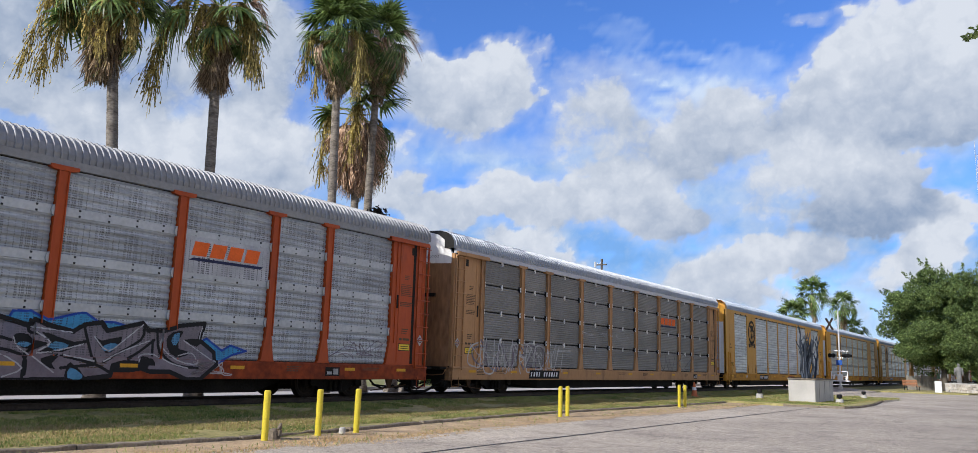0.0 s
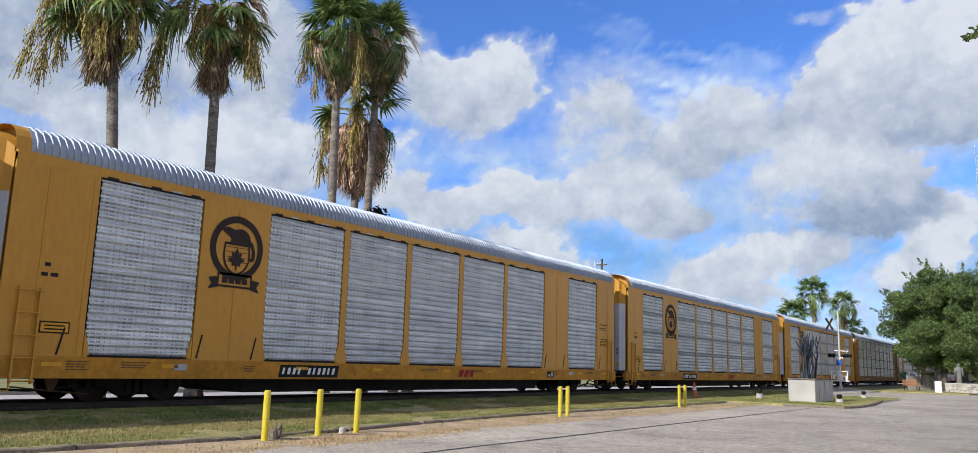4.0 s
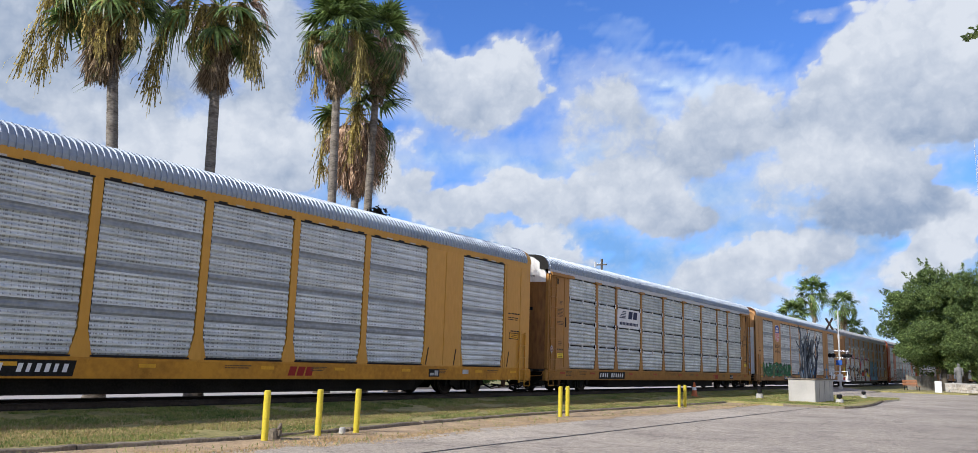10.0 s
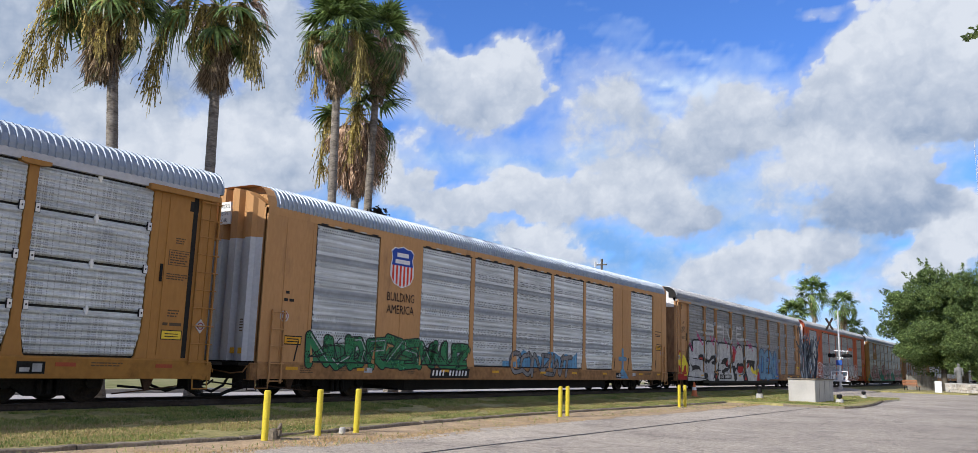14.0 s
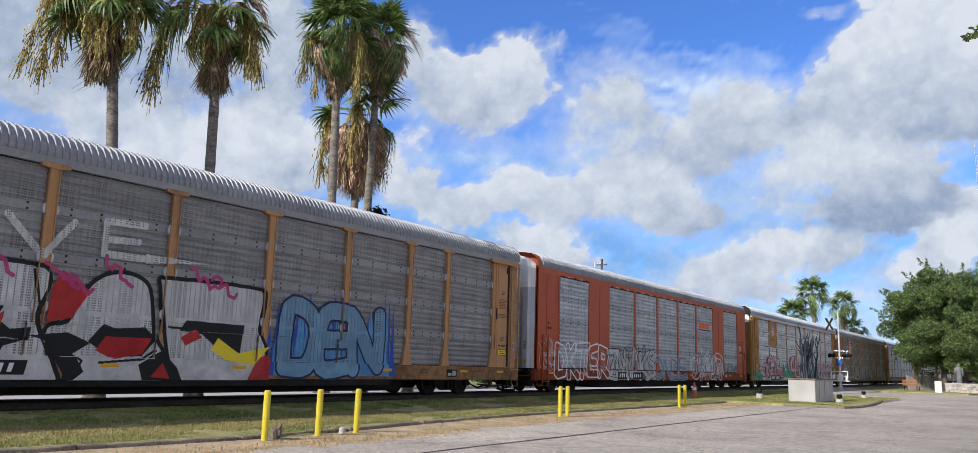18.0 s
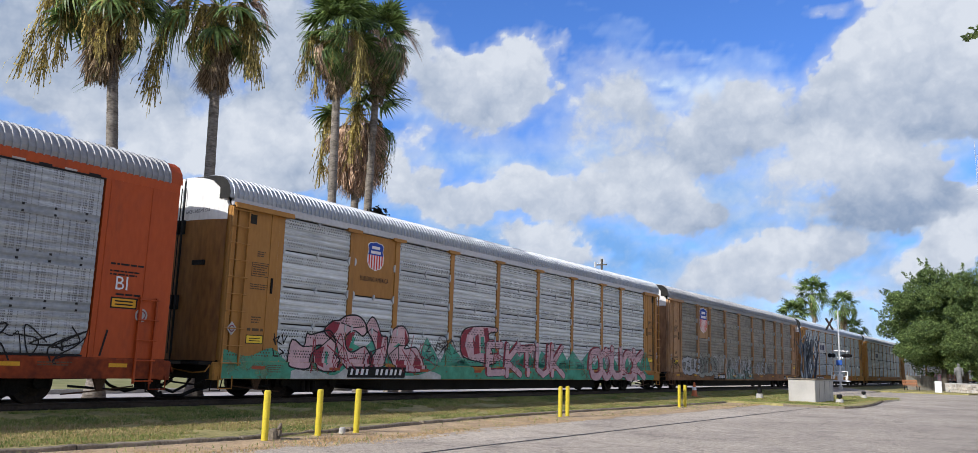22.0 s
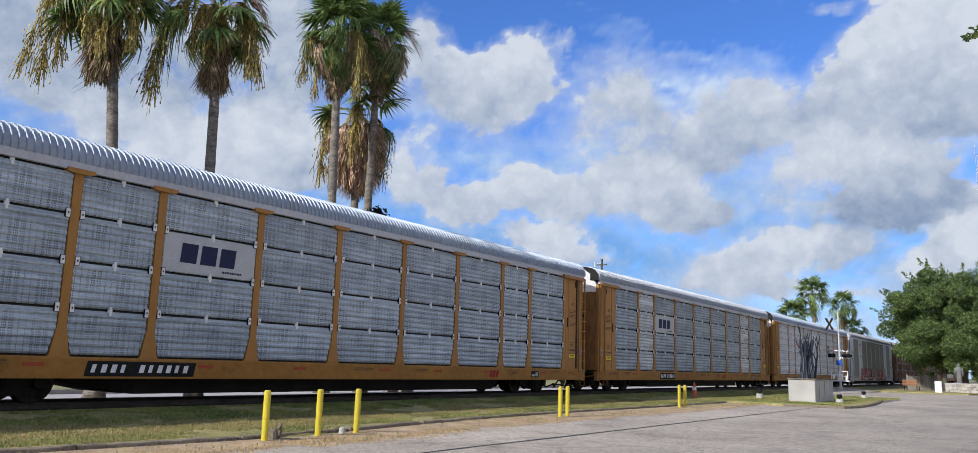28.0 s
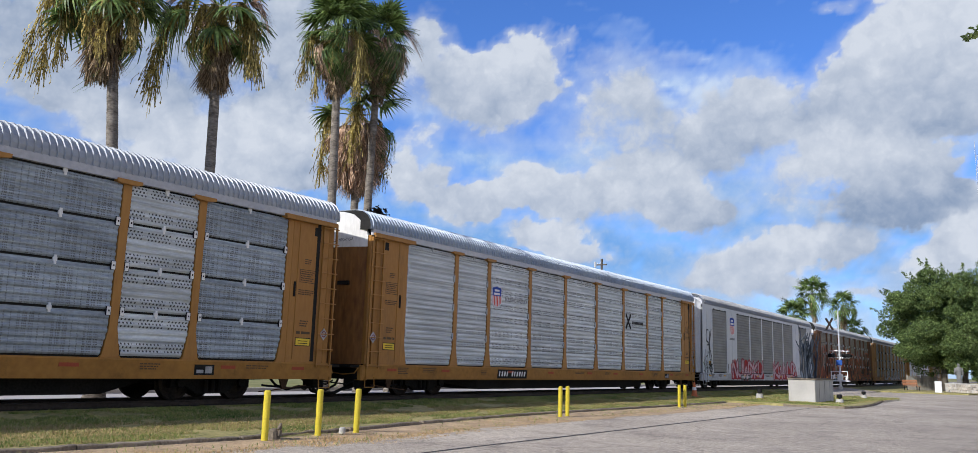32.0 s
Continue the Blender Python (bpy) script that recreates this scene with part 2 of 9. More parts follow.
M = {}
def asphalt_material():
    """Worn warm-grey asphalt: broad faded patches, oil stains, stones of the wearing course, fine cracks."""
    m = mat("asphalt", (0.295, 0.248, 0.198), (0.5, 0.43, 0.342), 0.9, 0, 0.22, 7, 0.9, 0, (0.22, 0.185, 0.155), 0.09, 12)
    n, l = m.node_tree.nodes, m.node_tree.links
    bs = n["Principled BSDF"]
    col = bs.inputs["Base Color"].links[0].from_socket
    tc = n.new("ShaderNodeTexCoord")
    stones = n.new("ShaderNodeTexVoronoi")
    stones.inputs["Scale"].default_value = 42
    l.new(tc.outputs["Object"], stones.inputs["Vector"])
    sep = n.new("ShaderNodeSeparateColor")
    l.new(stones.outputs["Color"], sep.inputs["Color"])
    speck = n.new("ShaderNodeMapRange")
    speck.inputs["To Min"].default_value, speck.inputs["To Max"].default_value = 0.68, 1.32
    l.new(sep.outputs["Red"], speck.inputs["Value"])
    mid = n.new("ShaderNodeTexNoise")
    mid.inputs["Scale"].default_value, mid.inputs["Detail"].default_value, mid.inputs["Roughness"].default_value = 1.6, 10, 0.75
    l.new(tc.outputs["Object"], mid.inputs["Vector"])
    blot = n.new("ShaderNodeMapRange")
    blot.inputs["From Min"].default_value, blot.inputs["From Max"].default_value, blot.inputs["To Min"].default_value, blot.inputs["To Max"].default_value = 0.3, 0.7, 0.86, 1.12
    l.new(mid.outputs["Fac"], blot.inputs["Value"])
    cracks = n.new("ShaderNodeTexVoronoi")
    cracks.feature = "DISTANCE_TO_EDGE"
    cracks.inputs["Scale"].default_value = 0.4
    warp = n.new("ShaderNodeVectorMath")
    warp.operation = "MULTIPLY_ADD"
    warp.inputs[1].default_value = (0.9, 0.9, 0.9)
    l.new(mid.outputs["Color"], warp.inputs[0])
    l.new(tc.outputs["Object"], warp.inputs[2])
    l.new(warp.outputs["Vector"], cracks.inputs["Vector"])
    line = n.new("ShaderNodeMapRange")
    line.inputs["From Max"].default_value, line.inputs["To Min"].default_value = 0.012, 0.55
    l.new(cracks.outputs["Distance"], line.inputs["Value"])
    # the tone is palest at the verge and darkens across the lot
    wander = n.new("ShaderNodeSeparateXYZ")
    l.new(warp.outputs["Vector"], wander.inputs["Vector"])
    verge_fade = n.new("ShaderNodeMapRange")
    verge_fade.inputs["From Min"].default_value, verge_fade.inputs["From Max"].default_value, verge_fade.inputs["To Min"].default_value, verge_fade.inputs["To Max"].default_value = 0.5, 9.5, 0.8, 1.06
    l.new(wander.outputs["Y"], verge_fade.inputs["Value"])
    hv = n.new("ShaderNodeHueSaturation")
    hv.inputs["Saturation"].default_value = 0.92
    l.new(rule(n, l, rule(n, l, rule(n, l, speck.outputs["Result"], "MULTIPLY", verge_fade.outputs["Result"]), "MULTIPLY", blot.outputs["Result"]), "MULTIPLY", line.outputs["Result"]), hv.inputs["Value"])
    l.new(col, hv.inputs["Color"])
    l.new(hv.outputs["Color"], bs.inputs["Base Color"])
    return m


M["asphalt"] = asphalt_material()
M["tar"] = mat("tar", (0.03, 0.03, 0.03), (0.06, 0.055, 0.05), 0.7, 0, 2, 30, 0.2, 0)
M["concrete"] = mat("concrete", (0.36, 0.345, 0.32), (0.52, 0.5, 0.465), 0.88, 0, 1.1, 25, 0.25, 0.05, (0.17, 0.165, 0.15), -0.02)
M["kerb"] = mat("kerb_concrete", (0.13, 0.105, 0.078), (0.3, 0.25, 0.19), 0.95, 0, 1.8, 25, 0.6, 0.15, (0.06, 0.055, 0.045), 0.1)
# track and running gear near-black: shade under the train put into the colour
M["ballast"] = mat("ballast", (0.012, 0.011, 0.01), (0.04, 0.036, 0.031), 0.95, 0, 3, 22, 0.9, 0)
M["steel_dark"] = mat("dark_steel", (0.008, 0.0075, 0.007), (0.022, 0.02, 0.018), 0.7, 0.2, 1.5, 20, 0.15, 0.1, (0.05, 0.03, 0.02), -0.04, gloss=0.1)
M["rust"] = mat("rusty_steel", (0.05, 0.029, 0.018), (0.115, 0.066, 0.041), 0.8, 0.3, 2, 30, 0.3, 0.1)
M["rail"] = mat("rail_steel", (0.035, 0.027, 0.021), (0.08, 0.062, 0.05), 0.6, 0.4, 2, 20, 0.1, 0)
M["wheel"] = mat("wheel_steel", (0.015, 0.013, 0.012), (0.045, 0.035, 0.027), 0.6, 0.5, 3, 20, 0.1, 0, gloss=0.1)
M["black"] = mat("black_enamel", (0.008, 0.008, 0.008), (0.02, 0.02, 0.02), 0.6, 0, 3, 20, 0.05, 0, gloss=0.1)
M["zinc_roof"] = mat("galvanised_roof", (0.27, 0.31, 0.37), (0.36, 0.405, 0.465), 0.55, 0.4, 0.5, 8, 0.05, 0, (0.33, 0.33, 0.34), 0.00, 6, (1, 0.3, 1))
M["grey_roof"] = mat("weathered_roof", (0.23, 0.235, 0.25), (0.33, 0.335, 0.345), 0.58, 0.35, 0.5, 8, 0.05, 0, (0.24, 0.22, 0.2), 0.03, 6, (1, 0.3, 1))
M["white_roof"] = mat("white_roof", (0.3, 0.32, 0.35), (0.4, 0.42, 0.45), 0.55, 0.35, 0.5, 8, 0.05, 0, (0.45, 0.44, 0.42), 0.0)
M["white"] = mat("white_enamel", (0.7, 0.69, 0.67), (0.82, 0.81, 0.79), 0.5, 0, 1.5, 20, 0.05, 0.04, (0.42, 0.38, 0.33), -0.06)
M["pipe_yellow"] = mat("yellow_enamel", (0.52, 0.42, 0.03), (0.64, 0.52, 0.045), 0.5, 0, 2.5, 30, 0.08, 0.05, (0.36, 0.27, 0.04), -0.05)
M["cone"] = mat("cone_orange", (0.5, 0.13, 0.045), (0.6, 0.18, 0.07), 0.6, 0, 4, 30, 0.05, 0)
M["bark"] = mat("palm_bark", (0.085, 0.072, 0.06), (0.3, 0.265, 0.225), 0.95, 0, 2.5, 9, 1.0, 0.05, (0.09, 0.08, 0.07), 0.05, 6, (1, 1, 3))
M["oak_bark"] = mat("oak_bark", (0.07, 0.06, 0.05), (0.14, 0.12, 0.1), 0.95, 0, 2.5, 14, 0.8, 0.05)
M["wood"] = mat("bench_wood", (0.24, 0.1, 0.05), (0.36, 0.17, 0.09), 0.7, 0, 2, 30, 0.2, 0.1)
M["fence"] = mat("grey_fence_wood", (0.13, 0.12, 0.1), (0.24, 0.22, 0.19), 0.9, 0, 2, 30, 0.3, 0.2)
M["stone"] = mat("pale_limestone", (0.27, 0.24, 0.2), (0.55, 0.5, 0.43), 0.9, 0, 2, 18, 0.4, 0.25)
M["bronze"] = mat("grey_stone_figure", (0.12, 0.12, 0.115), (0.22, 0.215, 0.21), 0.6, 0, 2, 18, 0.1, 0)
M["mast"] = mat("aluminium_mast", (0.55, 0.56, 0.57), (0.7, 0.7, 0.71), 0.4, 0.6, 2, 20, 0.03, 0)
M["sign_blue"] = paint("sign_blue", (0.02, 0.08, 0.32))

# car liveries
M["amber"] = mat("amber_paint", (0.31, 0.145, 0.032), (0.385, 0.19, 0.045), 0.55, 0, 0.5, 12, 0.03, 0.05, (0.19, 0.1, 0.035), 0.05, 6, (1, 1, 0.3))
M["yellow"] = mat("car_yellow", (0.475, 0.236, 0.028), (0.56, 0.288, 0.042), 0.42, 0, 0.5, 10, 0.02, 0.03, (0.44, 0.26, 0.05), 0.00, 6, (1, 1, 0.3))
M["tan"] = mat("faded_tan", (0.36, 0.195, 0.085), (0.45, 0.25, 0.115), 0.65, 0, 0.6, 14, 0.04, 0.05, (0.15, 0.085, 0.045), 0.09, 6, (1, 1, 0.3))
M["brown"] = mat("faded_brown", (0.4, 0.215, 0.085), (0.48, 0.265, 0.11), 0.65, 0, 0.6, 14, 0.04, 0.05, (0.26, 0.14, 0.065), 0.05, 6, (1, 1, 0.3))
M["rose"] = mat("faded_rose_tan", (0.34, 0.195, 0.1), (0.43, 0.255, 0.135), 0.7, 0, 0.6, 14, 0.04, 0.05, (0.15, 0.085, 0.05), 0.1, 6, (1, 1, 0.3))
M["orange"] = mat("orange_paint", (0.33, 0.05, 0.007), (0.41, 0.07, 0.011), 0.5, 0, 0.5, 12, 0.03, 0.04, (0.17, 0.035, 0.014), 0.06, 6, (1, 1, 0.3))
M["umber"] = mat("dark_umber_paint", (0.12, 0.06, 0.035), (0.2, 0.1, 0.055), 0.7, 0, 0.8, 12, 0.04, 0.05, (0.06, 0.04, 0.03), 0.05, 6, (1, 1, 0.3))
M["pale"] = mat("pale_grey_paint", (0.5, 0.51, 0.54), (0.6, 0.61, 0.63), 0.55, 0, 0.6, 12, 0.03, 0.03, (0.4, 0.4, 0.42), 0.00, 6, (1, 1, 0.3))
# sills that years of brake dust and rust have darkened
for key, a, b in (("tan", (0.1, 0.052, 0.024), (0.3, 0.16, 0.065)), ("orange", (0.1, 0.018, 0.005), (0.3, 0.05, 0.009)), ("rose", (0.12, 0.058, 0.028), (0.31, 0.155, 0.07)), ("umber", (0.04, 0.022, 0.014), (0.13, 0.07, 0.04)), ("brown", (0.17, 0.085, 0.033), (0.34, 0.18, 0.07)), ("amber", (0.25, 0.12, 0.024), (0.36, 0.175, 0.035)), ("yellow", (0.33, 0.15, 0.016), (0.52, 0.25, 0.025)), ("pale", (0.3, 0.3, 0.31), (0.5, 0.5, 0.52))):
    M["sill_" + key] = mat("grimy_sill_" + key, a, b, 0.75, 0, 0.7, 7, 0.08, 0.05, tuple(c * 0.5 for c in a), 0.04, 8)
# end doors, stained by rust and soot, their paint darkened for the shade between cars
for key, a, b in (("tan", (0.13, 0.065, 0.03), (0.3, 0.16, 0.075)), ("orange", (0.12, 0.02, 0.006), (0.3, 0.05, 0.01)), ("rose", (0.12, 0.06, 0.03), (0.28, 0.155, 0.08)), ("umber", (0.05, 0.03, 0.02), (0.13, 0.07, 0.04)), ("brown", (0.15, 0.075, 0.03), (0.34, 0.18, 0.07)), ("amber", (0.12, 0.05, 0.015), (0.27, 0.125, 0.032))):
    M["end_" + key] = mat("shaded_stained_end_" + key, a, b, 0.65, 0, 0.7, 9, 0.05, 0.04, tuple(c * 0.5 for c in a), 0.02, 8, (1, 1, 0.25))
M["sheet_light"] = holed("perforated_zinc", (0.36, 0.39, 0.41), (0.58, 0.605, 0.61), (0.2, 0.205, 0.215), "columns", 0.4, 0.3)
M["sheet_worn"] = holed("worn_perforated_zinc", (0.27, 0.292, 0.32), (0.41, 0.435, 0.46), (0.09, 0.09, 0.095), "columns", 0.45, 0.25, (0.25, 0.25, 0.25), 0.0)
M["sheet_blue"] = holed("bluish_perforated_zinc", (0.27, 0.32, 0.375), (0.43, 0.485, 0.535), (0.1, 0.105, 0.115), "columns", 0.45, 0.25, (0.2, 0.21, 0.22), 0.0)
M["screen_light"] = holed("ribbed_zinc_screen", (0.4, 0.44, 0.475), (0.58, 0.61, 0.62), (0.13, 0.135, 0.145), "slots", 0.4, 0.3)
M["sheet_slate"] = holed("slate_perforated_zinc", (0.22, 0.255, 0.295), (0.37, 0.415, 0.455), (0.1, 0.105, 0.11), "columns", 0.45, 0.25, (0.2, 0.21, 0.22), 0.0)
M["sheet_pale"] = holed("pale_perforated_sheet", (0.41, 0.44, 0.455), (0.545, 0.575, 0.585), (0.07, 0.07, 0.075), "groups", 0.5, 0.15)
M["sheet_dark"] = mat("dark_ribbed_sheet", (0.18, 0.178, 0.172), (0.275, 0.27, 0.26), 0.6, 0.2, 0.8, 9, 0.05, 0.08, (0.1, 0.095, 0.09), 0.0, 4, (1, 1, 2))
M["sheet_mid"] = holed("weathered_perforated_sheet", (0.18, 0.165, 0.145), (0.28, 0.262, 0.23), (0.07, 0.065, 0.06), "columns", 0.6, 0.15, (0.17, 0.15, 0.12), 0.0)
M["sheet_grey"] = holed("grey_perforated_sheet", (0.19, 0.19, 0.195), (0.26, 0.26, 0.265), (0.09, 0.09, 0.09), "columns", 0.55, 0.2, (0.24, 0.23, 0.22), -0.02)
M["sheet_plain"] = mat("plain_zinc_band", (0.38, 0.4, 0.42), (0.5, 0.52, 0.53), 0.5, 0.25, 1, 12, 0.04, 0.06)
M["sheet_plain_grey"] = mat("plain_grey_band", (0.21, 0.21, 0.215), (0.28, 0.28, 0.285), 0.55, 0.2, 1, 12, 0.04, 0.06)
M["sheet_plain_mid"] = mat("plain_dull_band", (0.2, 0.19, 0.165), (0.29, 0.28, 0.245), 0.6, 0.15, 1, 12, 0.04, 0.06, (0.2, 0.13, 0.08), 0.0)
M["band"] = mat("grey_cross_band", (0.2, 0.22, 0.245), (0.32, 0.345, 0.37), 0.55, 0.25, 1.6, 9, 0.05, 0.06)
# near-black colour stands in for shade in gaps, ports and roof ends
M["recess"] = mat("recess_shade", (0.012, 0.012, 0.012), (0.025, 0.024, 0.022), 0.9, 0, 2, 12, 0, 0)
HOLES = dict(sage="columns", throw_white="columns", lilac="columns", silver="columns", sky_blue="columns", pale_blue="columns", smoke="columns", azure="columns", pink="groups", wine="groups", sea_green="groups", leaf_green="groups")
THIN = dict(azure=0.15, sage=0.25, throw_white=0.28, pale_blue=0.25, pink=0.22, wine=0.12, sea_green=0.32, sky_blue=0.3, leaf_green=0.25, silver=0.22, chalk=0.35, smoke=0.35, lilac=0.22, sea_green_dull=0.4, blood=0.2, magenta=0.25)
for key, c in dict(ink=(0.012, 0.012, 0.014), chalk=(0.62, 0.62, 0.62), grime=(0.09, 0.06, 0.035), leaf_green=(0.05, 0.24, 0.1), sea_green=(0.07, 0.38, 0.27), pink=(0.68, 0.46, 0.5), wine=(0.27, 0.035, 0.055),
                   sky_blue=(0.13, 0.36, 0.62), deep_blue=(0.03, 0.08, 0.35), azure=(0.06, 0.3, 0.58), sage=(0.38, 0.4, 0.37), lilac=(0.235, 0.205, 0.24), silver=(0.52, 0.53, 0.56), snow=(0.7, 0.7, 0.72), lemon=(0.75, 0.6, 0.04), blood=(0.45, 0.03, 0.03),
                   magenta=(0.5, 0.06, 0.2), emblem_brown=(0.03, 0.02, 0.018), emblem_red=(0.62, 0.05, 0.02), emblem_orange=(0.75, 0.13, 0.02), emblem_navy=(0.02, 0.025, 0.07), emblem_blue=(0.02, 0.06, 0.33), dark_red=(0.26, 0.02, 0.015),
                   reflector=(0.62, 0.33, 0.025), reflector_red=(0.33, 0.07, 0.03), label_yellow=(0.75, 0.55, 0.05), smoke=(0.3, 0.3, 0.31), throw_white=(0.66, 0.66, 0.67), pale_blue=(0.2, 0.36, 0.52), board_grey=(0.48, 0.49, 0.5), umber_fill=(0.1, 0.06, 0.04), sea_green_dull=(0.18, 0.3, 0.25)).items():
    M[key] = paint(key + "_paint", c, 0.75, THIN.get(key, 0.0), HOLES.get(key, ""))

# ---- ground ----
M["grass"] = mat("verge_soil_grass", (0.14, 0.145, 0.045), (0.44, 0.37, 0.165), 0.95, 0, 0.9, 9, 0.5, 0, (0.3, 0.23, 0.12), 0.04, 7)
M["dry_field"] = mat("dry_field", (0.15, 0.16, 0.05), (0.3, 0.27, 0.12), 0.95, 0, 0.05, 1.5, 0.3, 0)
M["straw"] = mat("straw_litter", (0.27, 0.19, 0.115), (0.58, 0.43, 0.265), 0.95, 0, 1.6, 16, 1.0, 0, (0.26, 0.21, 0.165), 0.1, 12)
M["back_paving"] = mat("pinkish_paving", (0.38, 0.35, 0.335), (0.48, 0.45, 0.43), 0.9, 0, 0.4, 20, 0.2, 0)

YS = [-3500, -300, -60, -12, 4, 7.4, 9.6, 12.0, 13.50, 13.62, 14.3, 15.0, 15.7, 16.3, 16.9, 19.6, 20.1, 24.2, 24.35, 27, 34, 60, 300, 3500]
ZS = [0, 0, 0, 0, 0, 0, 0, 0, 0.0, 0.10, 0.16, 0.22, 0.29, 0.34, 0.36, 0.36, 0.3, 0.3, 0.42, 0.45, 0.45, 0.45, 0.3, 0.3]
XS = [-3500, -500, -120, -40, -10, 0, 6, 8, 10.5, 12, 14.3, 17.2, 20, 24, 28.4, 33, 41, 44, 50, 56, 61, 64, 86, 90, 96, 110, 140, 220, 600, 3500]


KERB_X = (-30, 6, 8, 10.5, 12, 14.3, 17.2, 20, 24, 28.4, 33, 40, 42)
KERB_Y = (13.2, 12.93, 12.68, 12.48, 12.46, 12.78, 13.14, 13.32, 13.45, 13.3, 13.2, 13.15, 13.5)


def drift(x):
    """How far the kerb line lies from 13.55 towards the track."""
    return float(np.interp(x, KERB_X, KERB_Y)) - 13.55 if x < 42 else 0.0


def ground_z(x, y):
    """Height of the ground at a place."""
    d = drift(x)
    z = float(np.interp(y, [q + (d if 13.4 < q < 13.7 else 0.0) for q in YS], ZS))
    if 41 <= x < 61 and 7.8 < y < 16:
        z = max(z, 0.12)
    if x >= 90 and 4 < y < 17:
        z = max(z, 0.14)
    return z


g = Form()
for y in YS:
    for x in XS:
        g.v.append((x, y + (drift(x) if 13.4 < y < 13.7 else 0.0), float(np.interp(y, YS, ZS))))
for j in range(len(YS) - 1):
    for i in range(len(XS) - 1):
        a = j * len(XS) + i
        x, y = (XS[i] + XS[i + 1]) / 2, (YS[j] + YS[j + 1]) / 2
        road = y < 13.55 and -500 < x < 600 and y > -60
        crossing = 64 < x < 86 and -60 < y < 34
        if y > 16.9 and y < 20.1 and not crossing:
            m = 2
        elif road or crossing:
            m = 0
        elif 20.1 < y < 24.3 and -500 < x < 600:
            m = 3
        elif 13.5 < y < 16.95:
            m = 1
        else:
            m = 4
        g.f.append((a, a + 1, a + 1 + len(XS), a + len(XS)))
        g.m.append(m)
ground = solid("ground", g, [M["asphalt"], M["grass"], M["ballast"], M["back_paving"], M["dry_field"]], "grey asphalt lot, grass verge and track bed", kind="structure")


def slab(name, outline, z0, z1, material, label):
    """A flat piece of ground with an outline in x and y."""
    f = Form()
    f.loft([[(x, y, z0) for x, y in outline], [(x, y, z1) for x, y in outline]])
    return solid(name, f, material, label, kind="structure")


island = [(41.2, 13.56), (40.7, 10.5), (40.75, 8.9), (41.3, 7.95), (43, 7.6), (47, 7.65), (53, 8.2), (58, 8.8), (61, 10), (62.5, 13), (62.5, 13.56)]
slab("lawn_island", island, -0.05, 0.12, M["grass"], "worn grass island round the plinth")
slab("lawn_far", [(90, 6.2), (100, 4.6), (160, -4), (300, -4), (300, 13.56), (88.5, 13.56)], -0.05, 0.14, M["grass"], "mown park lawn beyond the crossing")

# straw and dirt along the foot of the kerb, with a ragged edge
f = Form()
n = 220
for i in range(n + 1):
    x = -30 + i * 71.0 / n
    ragged = noise.noise(Vector((x * 0.5, 0, 3))) * 0.35 + noise.noise(Vector((x * 2.3, 0, 8))) * 0.16
    near = min(11.5 + ragged - 0.3 * math.exp(-((x - 30) / 7) ** 2), 12.9 + drift(x) + ragged * 0.3)
    f.v += [(x, near, 0.006), (x, near + 0.35, 0.014), (x, 13.46 + drift(x), 0.03)]
    if i:
        a = 3 * (i - 1)
        f.f += [(a, a + 3, a + 4, a + 1), (a + 1, a + 4, a + 5, a + 2)]
        f.m += [0, 0]
solid("dirt_strip", f, M["straw"], "dry straw and dirt along the kerb", kind="structure")
# tarred seam in the asphalt
f = Form()
for i in range(60):
    x0, x1 = -10 + i * 0.83, -10 + (i + 1) * 0.83
    w0, w1 = (0.045 + 0.02 * noise.noise(Vector((x, 1.5, 0))) for x in (x0, x1))
    o0, o1 = (9.06 + 0.03 * noise.noise(Vector((x * 0.6, 4.5, 0))) for x in (x0, x1))
    f.face([(x0, o0 - w0, 0.006), (x1, o1 - w1, 0.006), (x1, o1 + w1, 0.006), (x0, o0 + w0, 0.006)])
solid("road_seam", f, M["tar"], "dark tar seam across the asphalt", kind="structure")

# kerb stones, each a piece of its own
kerb = thing("kerb", "weathered concrete kerb between verge and lot", "kerb", kind="structure")


def kerb_mesh(length, tag):
    k = Form()
    rng = random.Random(tag)
    rings = []
    for i in range(13):
        x = -length / 2 + 0.012 + (length - 0.024) * i / 12
        e, h = rng.uniform(-0.012, 0.008), rng.uniform(-0.02, 0.008)
        rings.append([(x, -0.075 + e, -0.1), (x, -0.072 + e, 0.088 + h), (x, -0.06 + e, 0.102 + h), (x, 0.06, 0.105 + h), (x, 0.075, 0.09), (x, 0.075, -0.1)])
    return with_materials(k.loft(rings).mesh("kerb_stone"), M["kerb"])


